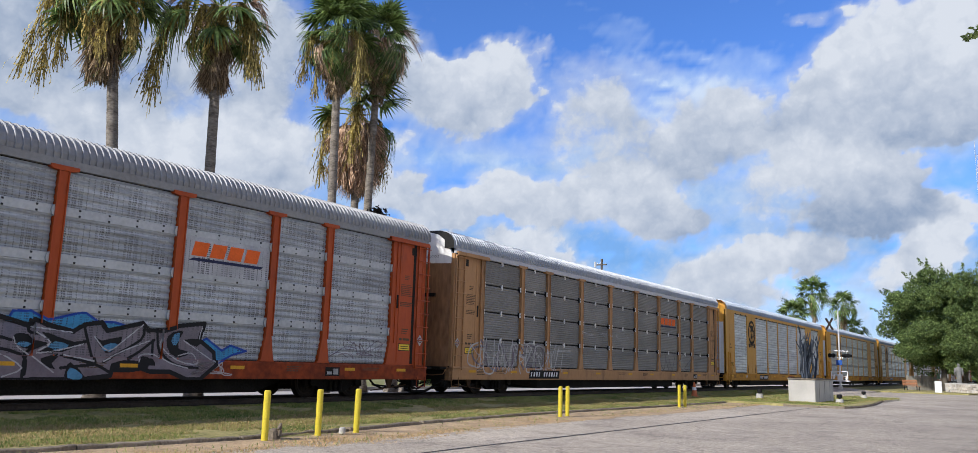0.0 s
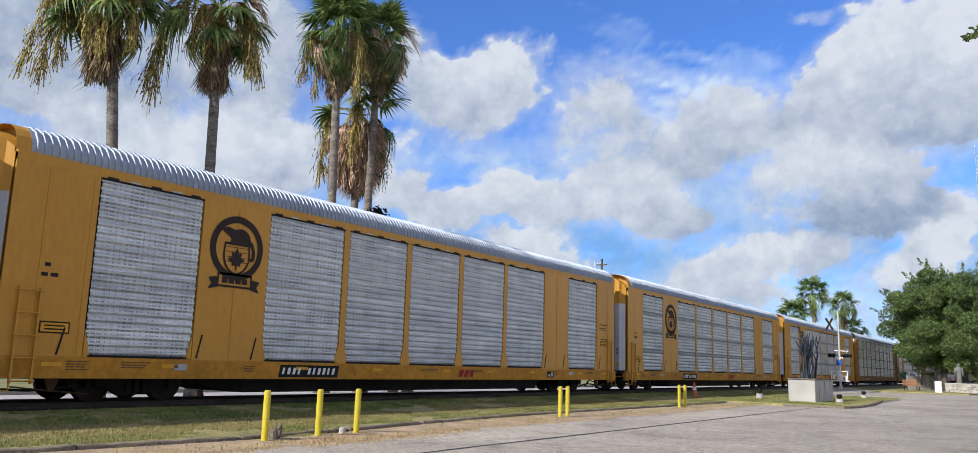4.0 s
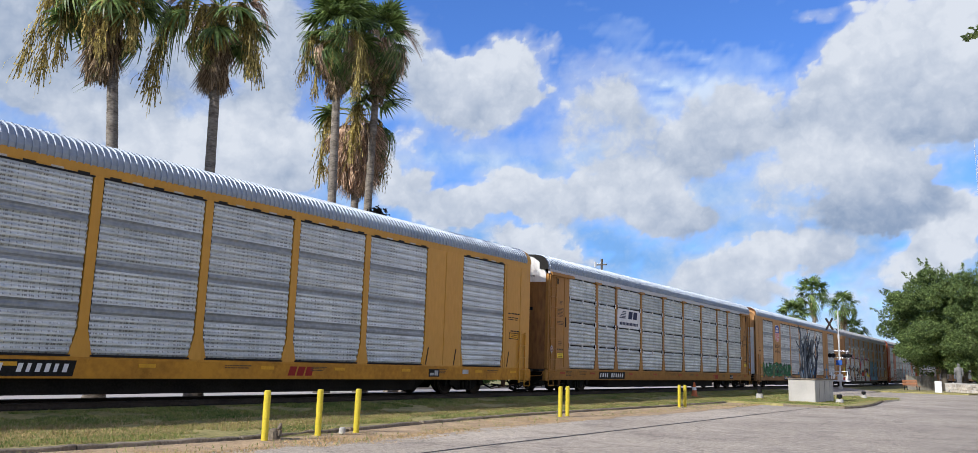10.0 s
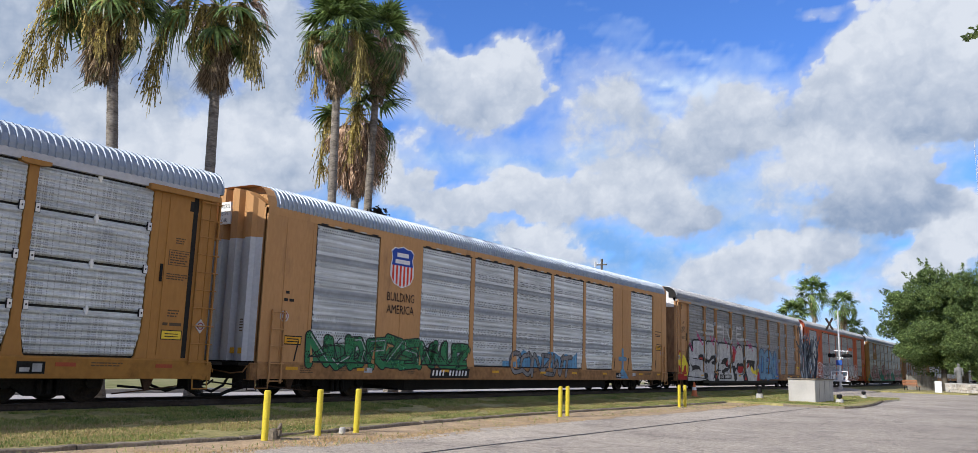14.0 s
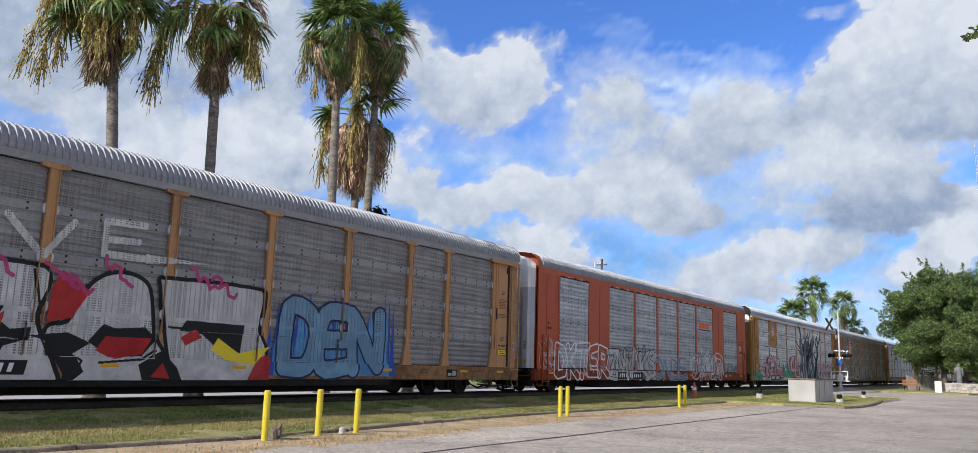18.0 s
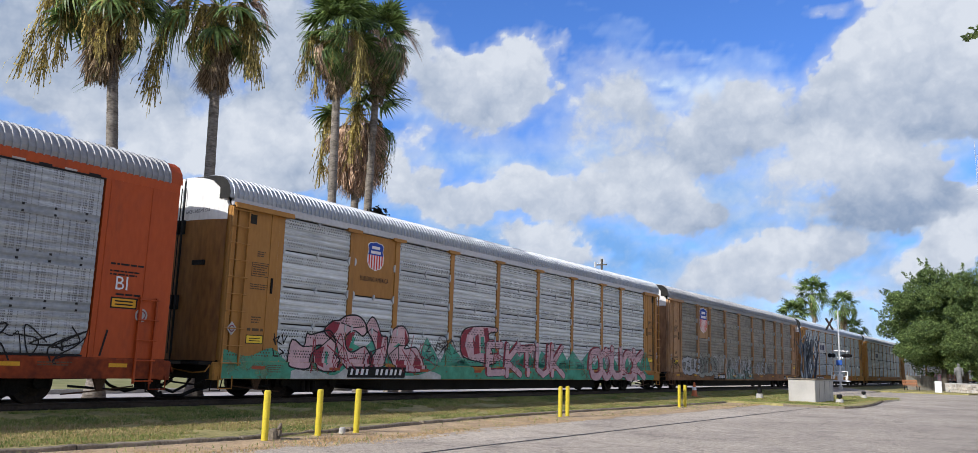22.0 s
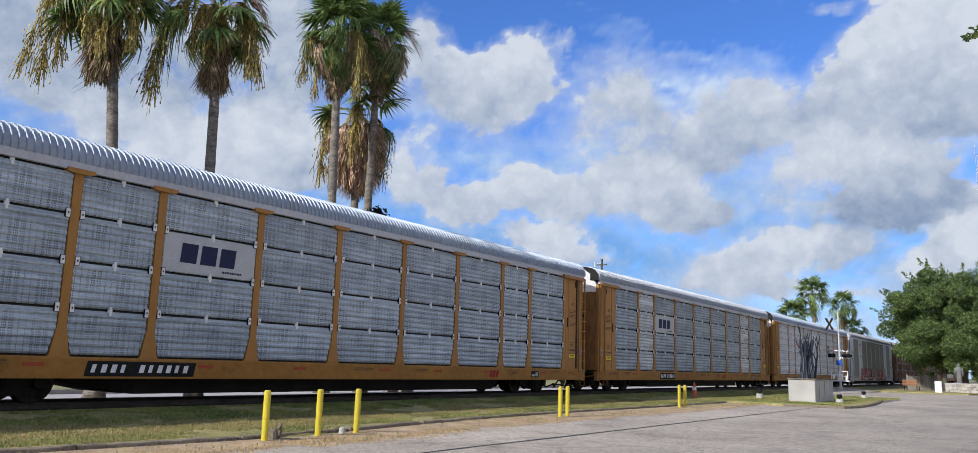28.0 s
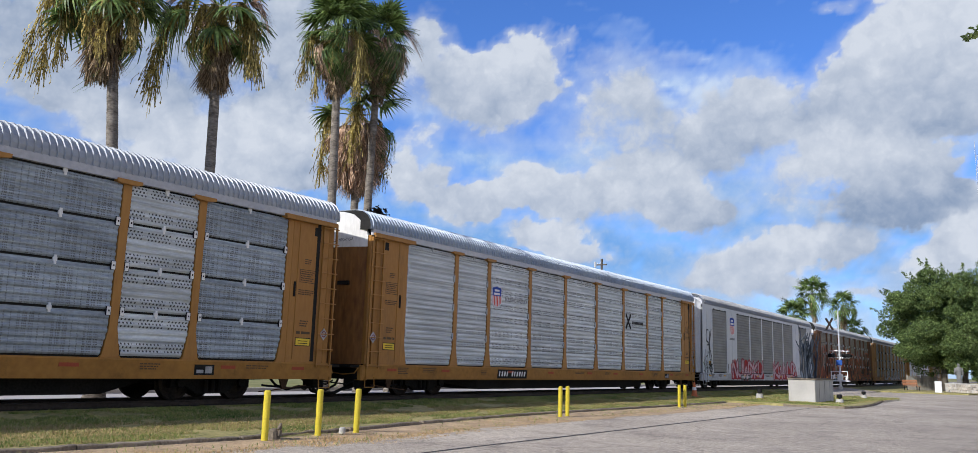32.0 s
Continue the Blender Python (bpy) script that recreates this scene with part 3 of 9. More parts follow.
kerb_meshes = [kerb_mesh(3.0, s) for s in range(5)]
for i in range(24):
    x = -30.2 + i * 3.0
    y0, y1 = 13.55 + drift(x - 1.5), 13.55 + drift(x + 1.5)
    part("kerb_stone", kerb_meshes[i % 5], None, kerb, at=pose(x, (y0 + y1) / 2, 0.0, random.uniform(-1.5, 1.5), random.uniform(-0.3, 0.3), math.degrees(math.atan2(y1 - y0, 3.0))))
loop = island[1:9]
for (x0, y0), (x1, y1) in zip(loop, loop[1:]):
    a, d = math.degrees(math.atan2(y1 - y0, x1 - x0)), math.hypot(x1 - x0, y1 - y0)
    count = max(1, round(d / 3.0))
    for q in range(count):
        u = (q + 0.5) / count
        ob = part("kerb_stone", kerb_meshes[q % 5], None, kerb, at=pose(x0 + (x1 - x0) * u, y0 + (y1 - y0) * u, 0.0, 0, 0, a) @ Matrix.Diagonal((d / count / 3.0, 1, 1, 1)))
f = Form()
f.box(-300, 600, 24.15, 24.35, 0.2, 0.44)
solid("kerb_far", f, M["concrete"], "pale kerb beyond the track", kind="structure")

# the track
track = thing("railway_track", "railway track on ballast darkened for shade under the train", "track", kind="structure")
prof = [(-0.075, -0.17), (-0.075, -0.155), (-0.012, -0.13), (-0.012, -0.045), (-0.036, -0.03), (-0.036, -0.004), (-0.028, 0), (0.028, 0), (0.036, -0.004), (0.036, -0.03), (0.012, -0.045), (0.012, -0.13), (0.075, -0.155), (0.075, -0.17)]
for side in (-0.755, 0.755):
    f = Form().loft([[(x, side + a, b) for a, b in prof] for x in (-450, 620)])
    part("rail", f, M["rail"], track, at=pose(0, TRACK_Y, RAIL_Z))
tie = with_materials(Form().bevel_box(-0.11, 0.11, -1.3, 1.3, -0.34, -0.165, 0.015).mesh("sleeper"), M["rust"])
for i in range(150):
    part("sleeper", tie, None, track, at=pose(-4 + i * 0.55, TRACK_Y + random.uniform(-0.03, 0.03), RAIL_Z, 0, 0, random.uniform(-1, 1)))

# ---- train ----
WHEEL_R = 0.43
POSTS = (-11.9, -9.18, -7.17, -4.3, -1.44, 1.44, 4.3, 7.12, 9.1, 11.9)
EAVE = 4.99
HALF, END = 1.6, 13.53
PANEL_Y, POST_Y = -1.545, -1.6


def roof_mesh(pitch, high, end, tag):
    """An arched roof sheet with narrow pressed ribs across it, over the whole car."""
    prof = [(-1.585, EAVE - 0.02), (-1.60, EAVE + 0.1), (-1.56, EAVE + 0.26), (-1.44, EAVE + 0.43), (-1.24, EAVE + 0.545), (-0.95, EAVE + 0.6), (0, EAVE + high)]
    prof = prof + [(-y, z) for y, z in reversed(prof[:-1])]
    out = []
    for i, (y, z) in enumerate(prof):
        a, b = prof[max(0, i - 1)], prof[min(len(prof) - 1, i + 1)]
        d = math.hypot(b[0] - a[0], b[1] - a[1])
        out.append((-(b[1] - a[1]) / d, (b[0] - a[0]) / d))
    f = Form()
    count = round(2 * end / pitch)
    rings = []
    for i in range(count):
        x = -end + 2 * end * i / count
        for u, up in ((0.0, 0.0), (0.6, 0.0), (0.68, 0.034), (0.84, 0.034), (0.92, 0.0)):
            rings.append([(x + u * 2 * end / count, y + n[0] * up, z + n[1] * up) for (y, z), n in zip(prof, out)])
    rings.append([(end, y, z) for y, z in prof])
    f.loft(rings, False, 0, False)
    n = len(f.v)
    f.v += [(sx * end, y, z) for sx in (-1, 1) for y, z in prof]
    k = len(prof)
    f.f += [tuple(range(n, n + k)), tuple(reversed(range(n + k, n + 2 * k)))]
    f.m += [1, 1]
    return f.mesh(tag)


def ribbed(width, z0, z1, ribs, deep, waist=0.0, corner=0.5, m=0, clip=False, bands=()):
    """A sheet of rolled ribs that stands in the xz plane, its face towards -y. Below the corner height it narrows by waist on each side."""
    f = Form()
    rows = []
    step = (z1 - z0) / ribs
    for i in range(ribs):
        for u, d in ((0.0, 0.0), (0.28, deep), (0.55, deep), (0.8, 0.0)):
            rows.append((z0 + (i + u) * step, d))
    rows.append((z1, 0.0))
    for z, d in rows:
        w = width / 2 - (waist * max(0.0, (corner - z) / corner) if waist else 0.0)
        f.v += [(-w, -d, z), (w, -d, z)]
    for i in range(len(rows) - 1):
        a = 2 * i
        zc = (rows[i][0] + rows[i + 1][0]) / 2
        f.f.append((a, a + 1, a + 3, a + 2))
        f.m.append(1 if any(b0 < zc < b1 for b0, b1 in bands) else m)
    # rim that gives the sheet its thickness
    w = width / 2
    wb = w - waist
    f.box(-wb, wb, 0.002, 0.03, z0, z0 + 0.02, m)
    f.box(-w, w, 0.002, 0.03, z1 - 0.02, z1, m)
    if clip:
        f.box(-0.025, 0.025, -deep - 0.025, 0.0, z1 - 0.09, z1 + 0.1, 2)
        f.box(-0.045, 0.045, -deep - 0.014, 0.0, z1 - 0.03, z1 + 0.05, 2)
    return f


def truck(parent, x):
    """A two-axle truck with side frames, bolster and springs."""
    t = new("truck", None)
    t.parent, t.matrix_basis = parent, pose(x, 0, 0)
    t.empty_display_size = 0.2
    for side in (-1, 1):
        f = Form()
        f.plate([(-1.15, 0.3), (-1.12, 0.58), (-0.7, 0.62), (-0.4, 0.66), (0.4, 0.66), (0.7, 0.62), (1.12, 0.58), (1.15, 0.3), (0.72, 0.34), (0.42, 0.16), (-0.42, 0.16), (-0.72, 0.34)], side * 0.98 - 0.07, side * 0.98 + 0.07)
        for u in (-0.2, 0, 0.2):
            f.tube([(u, side * 1.08, 0.2), (u, side * 1.08, 0.48)], 0.07, 8)
        for u in (-0.89, 0.89):
            f.tube([(u, side * 0.98, 0.43), (u, side * 1.14, 0.43)], 0.13, 10)
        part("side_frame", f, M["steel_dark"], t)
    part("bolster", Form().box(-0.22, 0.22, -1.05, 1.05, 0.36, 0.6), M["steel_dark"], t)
    return t


def wheelset_mesh():
    f = Form()
    f.tube([(0, -0.95, 0), (0, 0.95, 0)], 0.085, 10)
    for s in (-1, 1):
        ring = lambda r, y: [(r * math.cos(2 * math.pi * i / 24), s * y, r * math.sin(2 * math.pi * i / 24)) for i in range(24)]
        f.loft([ring(0.12, 0.86), ring(0.3, 0.82), ring(0.36, 0.85), ring(WHEEL_R, 0.84), ring(WHEEL_R, 0.74), ring(WHEEL_R + 0.025, 0.72), ring(WHEEL_R + 0.025, 0.69), ring(0.36, 0.69), ring(0.3, 0.73), ring(0.12, 0.7)])
        for i in range(4):
            a = i * math.pi / 2
            f.box(0.2 * math.cos(a) - 0.03, 0.2 * math.cos(a) + 0.03, min(s * 0.84, s * 0.87), max(s * 0.84, s * 0.87), 0.2 * math.sin(a) - 0.03, 0.2 * math.sin(a) + 0.03)
    return with_materials(f.mesh("wheelset"), M["wheel"])


WHEELS = wheelset_mesh()
SPINNING = []
CARS = {}


def ladder_form(x, z0, z1, y, wide=0.42):
    f = Form()
    for s in (-1, 1):
        f.box(x + s * wide / 2 - 0.02, x + s * wide / 2 + 0.02, y - 0.05, y, z0, z1)
    n = int((z1 - z0) / 0.43)
    for i in range(n + 1):
        z = z0 + 0.06 + i * (z1 - z0 - 0.12) / n
        f.tube([(x - wide / 2 - 0.05, y - 0.07, z), (x + wide / 2 + 0.05, y - 0.07, z)], 0.017, 6, 1)
    return f


def running_gear(car, x_truck=10.15):
    """Trucks, couplers, hoses and the deep centre sill."""
    for x in (-x_truck, x_truck):
        t = truck(car, x)
        for ax in (-0.89, 0.89):
            SPINNING.append((part("wheelset", WHEELS, None, t, at=pose(ax, 0, WHEEL_R)), ax))
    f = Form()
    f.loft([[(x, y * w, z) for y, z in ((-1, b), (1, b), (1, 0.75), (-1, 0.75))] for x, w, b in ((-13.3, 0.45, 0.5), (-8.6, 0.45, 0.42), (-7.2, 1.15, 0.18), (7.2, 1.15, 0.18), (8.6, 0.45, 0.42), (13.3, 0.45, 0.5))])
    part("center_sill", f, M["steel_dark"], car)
    for s in (-1, 1):
        f = Form()
        f.box(min(s * 13.3, s * 13.95), max(s * 13.3, s * 13.95), -0.1, 0.1, 0.62, 0.86)
        f.box(min(s * 13.95, s * 14.28), max(s * 13.95, s * 14.28), -0.2, 0.2, 0.6, 0.9)
        part("coupler", f, M["rust"], car)
        f = Form()
        f.tube([(s * 13.5, -0.55, 0.62), (s * 13.75, -0.62, 0.34), (s * 14.0, -0.5, 0.18), (s * 14.3, -0.35, 0.3)], 0.035, 7)
        part("air_hose", f, M["black"], car)
        f = Form()
        f.tube([(s * 13.2, 0.5, 0.6), (s * 13.6, 0.56, 0.3), (s * 13.95, 0.45, 0.16), (s * 14.3, 0.3, 0.27)], 0.035, 7)
        part("air_hose", f, M["black"], car)
        f = Form()
        f.box(*sorted((s * 12.9, s * 13.75)), -1.45, 1.45, 0.52, 0.84)
        f.box(*sorted((s * 13.3, s * 13.7)), -1.3, -0.9, 0.3, 0.52)
        part("end_beam", f, M["steel_dark"], car)
        f = Form()
        f.tube([(s * 13.85, -1.5, 0.5), (s * 13.9, -1.2, 0.38), (s * 13.92, -0.3, 0.42), (s * 14.0, 0.1, 0.6)], 0.022, 6)
        f.tube([(s * 11.6, -1.2, 0.36), (s * 12.6, -1.25, 0.28), (s * 13.5, -1.2, 0.32), (s * 13.8, -1.0, 0.22)], 0.03, 6)
        f.tube([(s * 13.55, -1.35, 0.52), (s * 13.6, -1.35, 0.24), (s * 13.3, -1.35, 0.24), (s * 13.25, -1.35, 0.52)], 0.018, 6)
        part("brake_rigging", f, M["black"], car)
    f = Form()
    f.box(-6.3, -5.2, -0.95, -0.5, 0.2, 0.5)
    f.tube([(-3.6, -0.85, 0.33), (-2.3, -0.85, 0.33)], 0.17, 12)
    part("brake_gear", f, M["steel_dark"], car)


def end_fittings(car, paint_key):
    """Brackets, step, uncoupling lever and hanging chain at each corner that the lot can see."""
    for s in (-1, 1):
        part("corner_bracket", Form().bevel_box(*sorted((s * 13.42, s * 13.72)), -1.6, -1.3, 0.5, 0.93, 0.03), M["sill_" + paint_key], car)
        f = Form()
        f.tube([(s * 13.18, -1.62, 0.6), (s * 13.18, -1.64, 0.3), (s * 13.58, -1.64, 0.3), (s * 13.58, -1.62, 0.6)], 0.02, 6)
        part("stirrup_step", f, M["sill_" + paint_key], car)
        f = Form()
        f.tube([(s * 13.75, -1.5, 0.86), (s * 13.85, -1.46, 0.7), (s * 13.86, -1.0, 0.66), (s * 13.9, -0.4, 0.72), (s * 14.05, -0.15, 0.8)], 0.02, 6)
        part("uncoupling_lever", f, M["sill_" + paint_key], car)
        f = Form()
        f.plate([(s * 12.2 - 0.16, 0.55), (s * 12.2 + 0.16, 0.55), (s * 12.2 + 0.05, 0.27), (s * 12.2 - 0.05, 0.27)], -1.36, -1.3)
        part("rod_bracket", f, M["rust"], car)
        f = Form()
        f.tube([(s * 11.4, -1.32, 0.2), (s * 12.2, -1.33, 0.27), (s * 13.0, -1.33, 0.36)], 0.016, 5)
        part("brake_rod", f, M["rust"], car)
        f = Form()
        f.tube([(s * 13.3, -0.95, 0.5), (s * 13.6, -0.95, 0.3), (s * 13.95, -0.8, 0.12), (s * 14.25, -0.5, 0.1), (s * 14.4, -0.3, 0.16)], 0.045, 7)
        part("brake_hose", f, M["black"], car)


def stencils(f, rows, y, m=0):
    """Small lines of writing too small to read, as bars: x, z, width, lines."""
    for x, z, w, lines, h in rows:
        rng = random.Random(int(x * 31 + z * 17))
        for i in range(lines):
            u, end = x, x + w * (1 - 0.25 * ((i * 37) % 5) / 5)
            while u < end - 0.01:
                word = min(end - u, h * rng.uniform(1.2, 4.0))
                f.box(u, u + word, y - 0.004, y, z - i * h * 1.8, z - i * h * 1.8 + h * 0.85, m)
                u += word + h * 0.6
    return f


def number_board(car, x, wide, y, label="black board with white painted marks"):
    """A black slanted board; its registration becomes plain slanted bars, four and six of them."""
    f = Form()
    f.plate([(x, 0.575), (x + wide - 0.06, 0.575), (x + wide, 0.895), (x + 0.06, 0.895)], y - 0.006, y)
    step = wide * 0.9 / 11
    for i in range(11):
        if i == 4:
            continue
        u = x + wide * 0.05 + i * step
        w = step * (0.52 if i % 3 else 0.4)
        f.plate([(u, 0.655), (u + w, 0.655), (u + w + 0.04, 0.825), (u + 0.04, 0.825)], y - 0.01, y - 0.006, 1)
    part("number_board", f, [M["black"], M["snow"]], car, label)


REFLECTOR_RED = with_materials(Form().box(0, 0.42, -0.008, 0, 0, 0.08).mesh("reflector"), M["reflector_red"])
REFLECTOR = with_materials(Form().box(0, 0.42, -0.008, 0, 0, 0.08).mesh("reflector"), M["reflector"])


def sill(car, paint_key, plate=9.2, clean=False):
    for s in (-1, 1):
        f = Form()
        y0 = s * 1.62
        f.loft([[(x, y0 + s * dy, z) for dy, z in ((0, 0.53), (0.0, 0.93), (-0.03, 0.97), (-0.14, 0.97), (-0.14, 0.53))] for x in (-END, -8, 0, 8, END)])
        part("side_sill", f, M[paint_key if clean else "sill_" + paint_key], car)
    for x in (-12.6, -9.9, -5.9, -2.9, 0.5, 3.1, 6.0, 9.95, 12.2):
        part("reflector", REFLECTOR_RED if paint_key == "amber" else REFLECTOR, None, car, at=pose(x, -1.62, 0.77))
    f = Form()
    stencils(f, [(-12.1, 0.86, 0.5, 4, 0.03), (-10.9, 0.86, 0.7, 3, 0.03), (-7.6, 0.82, 0.35, 3, 0.03), (-0.6, 0.84, 0.8, 2, 0.03), (2.2, 0.84, 0.6, 3, 0.025), (7.8, 0.84, 0.5, 3, 0.03), (10.7, 0.84, 0.7, 2, 0.03)], -1.621)
    tagged(part("stencil", f, M["grime"], car), kind="stuff")
    f = Form()
    f.box(plate, plate + 0.55, -1.627, -1.621, 0.62, 0.86)
    f.box(plate + 0.06, plate + 0.25, -1.631, -1.627, 0.66, 0.74, 1)
    f.box(plate + 0.3, plate + 0.49, -1.631, -1.627, 0.66, 0.82, 1)
    part("data_plate", f, [M["black"], M["chalk"]], car)


def shell(car, paint_key):
    """Deck, inner box painted near-black for the shade behind the sheets, and the plain far wall."""
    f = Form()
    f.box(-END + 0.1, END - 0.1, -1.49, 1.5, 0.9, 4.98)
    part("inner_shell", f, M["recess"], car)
    f = Form()
    f.box(-END, END, 1.5, 1.58, 0.97, 4.99)
    for x in POSTS:
        f.box(x - 0.1, x + 0.1, 1.58, 1.63, 0.97, 4.95, 1)
    part("far_wall", f, [M["sheet_grey"], M[paint_key]], car)


PANELS = {}
BAND_OF = {M["sheet_worn"].name: M["sheet_plain"], M["sheet_light"].name: M["sheet_plain"], M["sheet_grey"].name: M["sheet_plain_grey"], M["sheet_mid"].name: M["sheet_plain_mid"]}


def panel(kind, width, z0, z1, ribs, deep, mats, waist=0.0, bands=()):
    key = (kind, width, z0, z1, ribs, waist, tuple(x.name for x in mats))
    if key not in PANELS:
        PANELS[key] = with_materials(ribbed(width, 0.0, z1 - z0, ribs, deep, waist, 0.52, clip=len(mats) > 2, bands=bands).mesh("panel"), *mats)
    return PANELS[key]


def post_form(proud=True, sides=(-1, 1), bright=True):
    """A flared post; on some cars its shaft stands almost flush with the sheets."""
    f = Form()
    f.plate([(-0.1, 4.76), (-0.095, 1.62), (-0.2, 1.02), (-0.24, 0.97), (0.24, 0.97), (0.2, 1.02), (0.095, 1.62), (0.1, 4.76)], POST_Y - 0.02 if proud else PANEL_Y - 0.02, -1.5)
    f.plate([(-0.3, 4.84), (-0.3, 4.765), (-0.14, 4.735), (0.14, 4.735), (0.3, 4.765), (0.3, 4.84)], POST_Y - 0.05, -1.5)
    for s in (-1, 1):
        if proud:
            f.box(s * 0.1 - 0.012, s * 0.1 + 0.012, POST_Y - 0.045, POST_Y - 0.02, 1.62, 4.73)
    y = POST_Y - 0.022 if proud else PANEL_Y - 0.04
    for z in (1.957, 2.93, 3.9):
        for s in sides:
            if bright:
                f.box(*sorted((s * 0.102, s * 0.208)), y + 0.006, -1.5, z - 0.098, z + 0.098, 2)
                f.bevel_box(*sorted((s * 0.108, s * 0.202)), y, y + 0.02, z - 0.09, z + 0.09, 0.008, 1)
                f.box(*sorted((s * 0.14, s * 0.168)), y - 0.008, y, z - 0.018, z + 0.022, 2)
            else:
                f.plate([(s * 0.1 + 0.075 * s * math.cos(a), z + 0.12 * math.sin(a)) for a in (-1.57, -0.8, 0, 0.8, 1.57)][::s], y + 0.006, -1.5, 1)
    return f


POST_MESH = {}
FLAT_POSTS = (5, 9, 11, 12, 13, 17)


def band_mesh(width, sheet):
    """A plain strip with rivets that covers the joint of two sheets."""
    key = ("band", width, sheet.name)
    if key not in PANELS:
        f = Form()
        f.loft([[(x, y, z) for y, z in ((0.02, 0), (-0.03, 0.02), (-0.03, 0.2), (0.02, 0.22))] for x in (-width / 2, width / 2)])
        for i in range(4):
            u = -width / 2 + width * (i + 0.5) / 4
            for z in (0.05, 0.17):
                f.box(u - 0.02, u + 0.02, -0.042, -0.03, z - 0.02, z + 0.02, 1)
        PANELS[key] = with_materials(f.mesh("cross_band"), BAND_OF[sheet.name], M["ink"])
    return PANELS[key]


def end_doors(car, paint_key, side):
    """The two curved end doors, white above and painted below, with hinges and lock bars."""
    x = side * END
    for leaf in (-1, 1):
        f = Form()
        low, high = [], []
        ys = (0.015, 0.3, 0.6, 0.9, 1.15, 1.32, 1.43)
        tops = (5.57, 5.57, 5.54, 5.46, 5.28, 5.06, 4.8)
        for y, zt in zip(ys, tops):
            b = x + side * (0.02 + 0.27 * max(0.0, 1 - (y / 1.45) ** 2.2))
            low.append((b, leaf * y, 0.95))
            high.append((b, leaf * y, zt))
        mid = [(p[0], p[1], 4.45) for p in low]
        f.loft([low, mid], False, 0, False)
        f.loft([mid, high], False, 1, False)
        n = len(f.v)
        f.v += [(x - side * 0.04, leaf * y, z) for y, z in zip(ys, tops)] + high
        k = len(ys)
        for i in range(k - 1):
            f.f.append((n + i, n + i + 1, n + k + i + 1, n + k + i))
            f.m.append(1)
        part("end_door", f.weld(), [M["end_" + paint_key], M["end_white"]], car, "end door with a white upper part")
    f = Form()
    for leaf in (-1, 1):
        f.tube([(x + side * 0.33, leaf * 0.08, 1.1), (x + side * 0.33, leaf * 0.08, 5.3)], 0.014, 6)
        for z in (2.2, 4.1):
            f.box(min(x + side * 0.28, x + side * 0.37), max(x + side * 0.28, x + side * 0.37), leaf * 0.1 - 0.04, leaf * 0.1 + 0.04, z, z + 0.36)
        f.box(min(x + side * 0.2, x + side * 0.27), max(x + side * 0.2, x + side * 0.27), leaf * 0.72 - 0.22, leaf * 0.72 + 0.22, 3.3, 3.42)
    f.box(min(x + side * 0.24, x + side * 0.31), max(x + side * 0.24, x + side * 0.31), -0.022, 0.022, 0.97, 5.5)
    part("lock_bar", f, M["black"], car)
    f = Form()
    f.box(min(x, x + side * 0.55), max(x, x + side * 0.55), -1.5, 1.5, 0.86, 0.93)
    part("end_platform", f, M["steel_dark"], car)


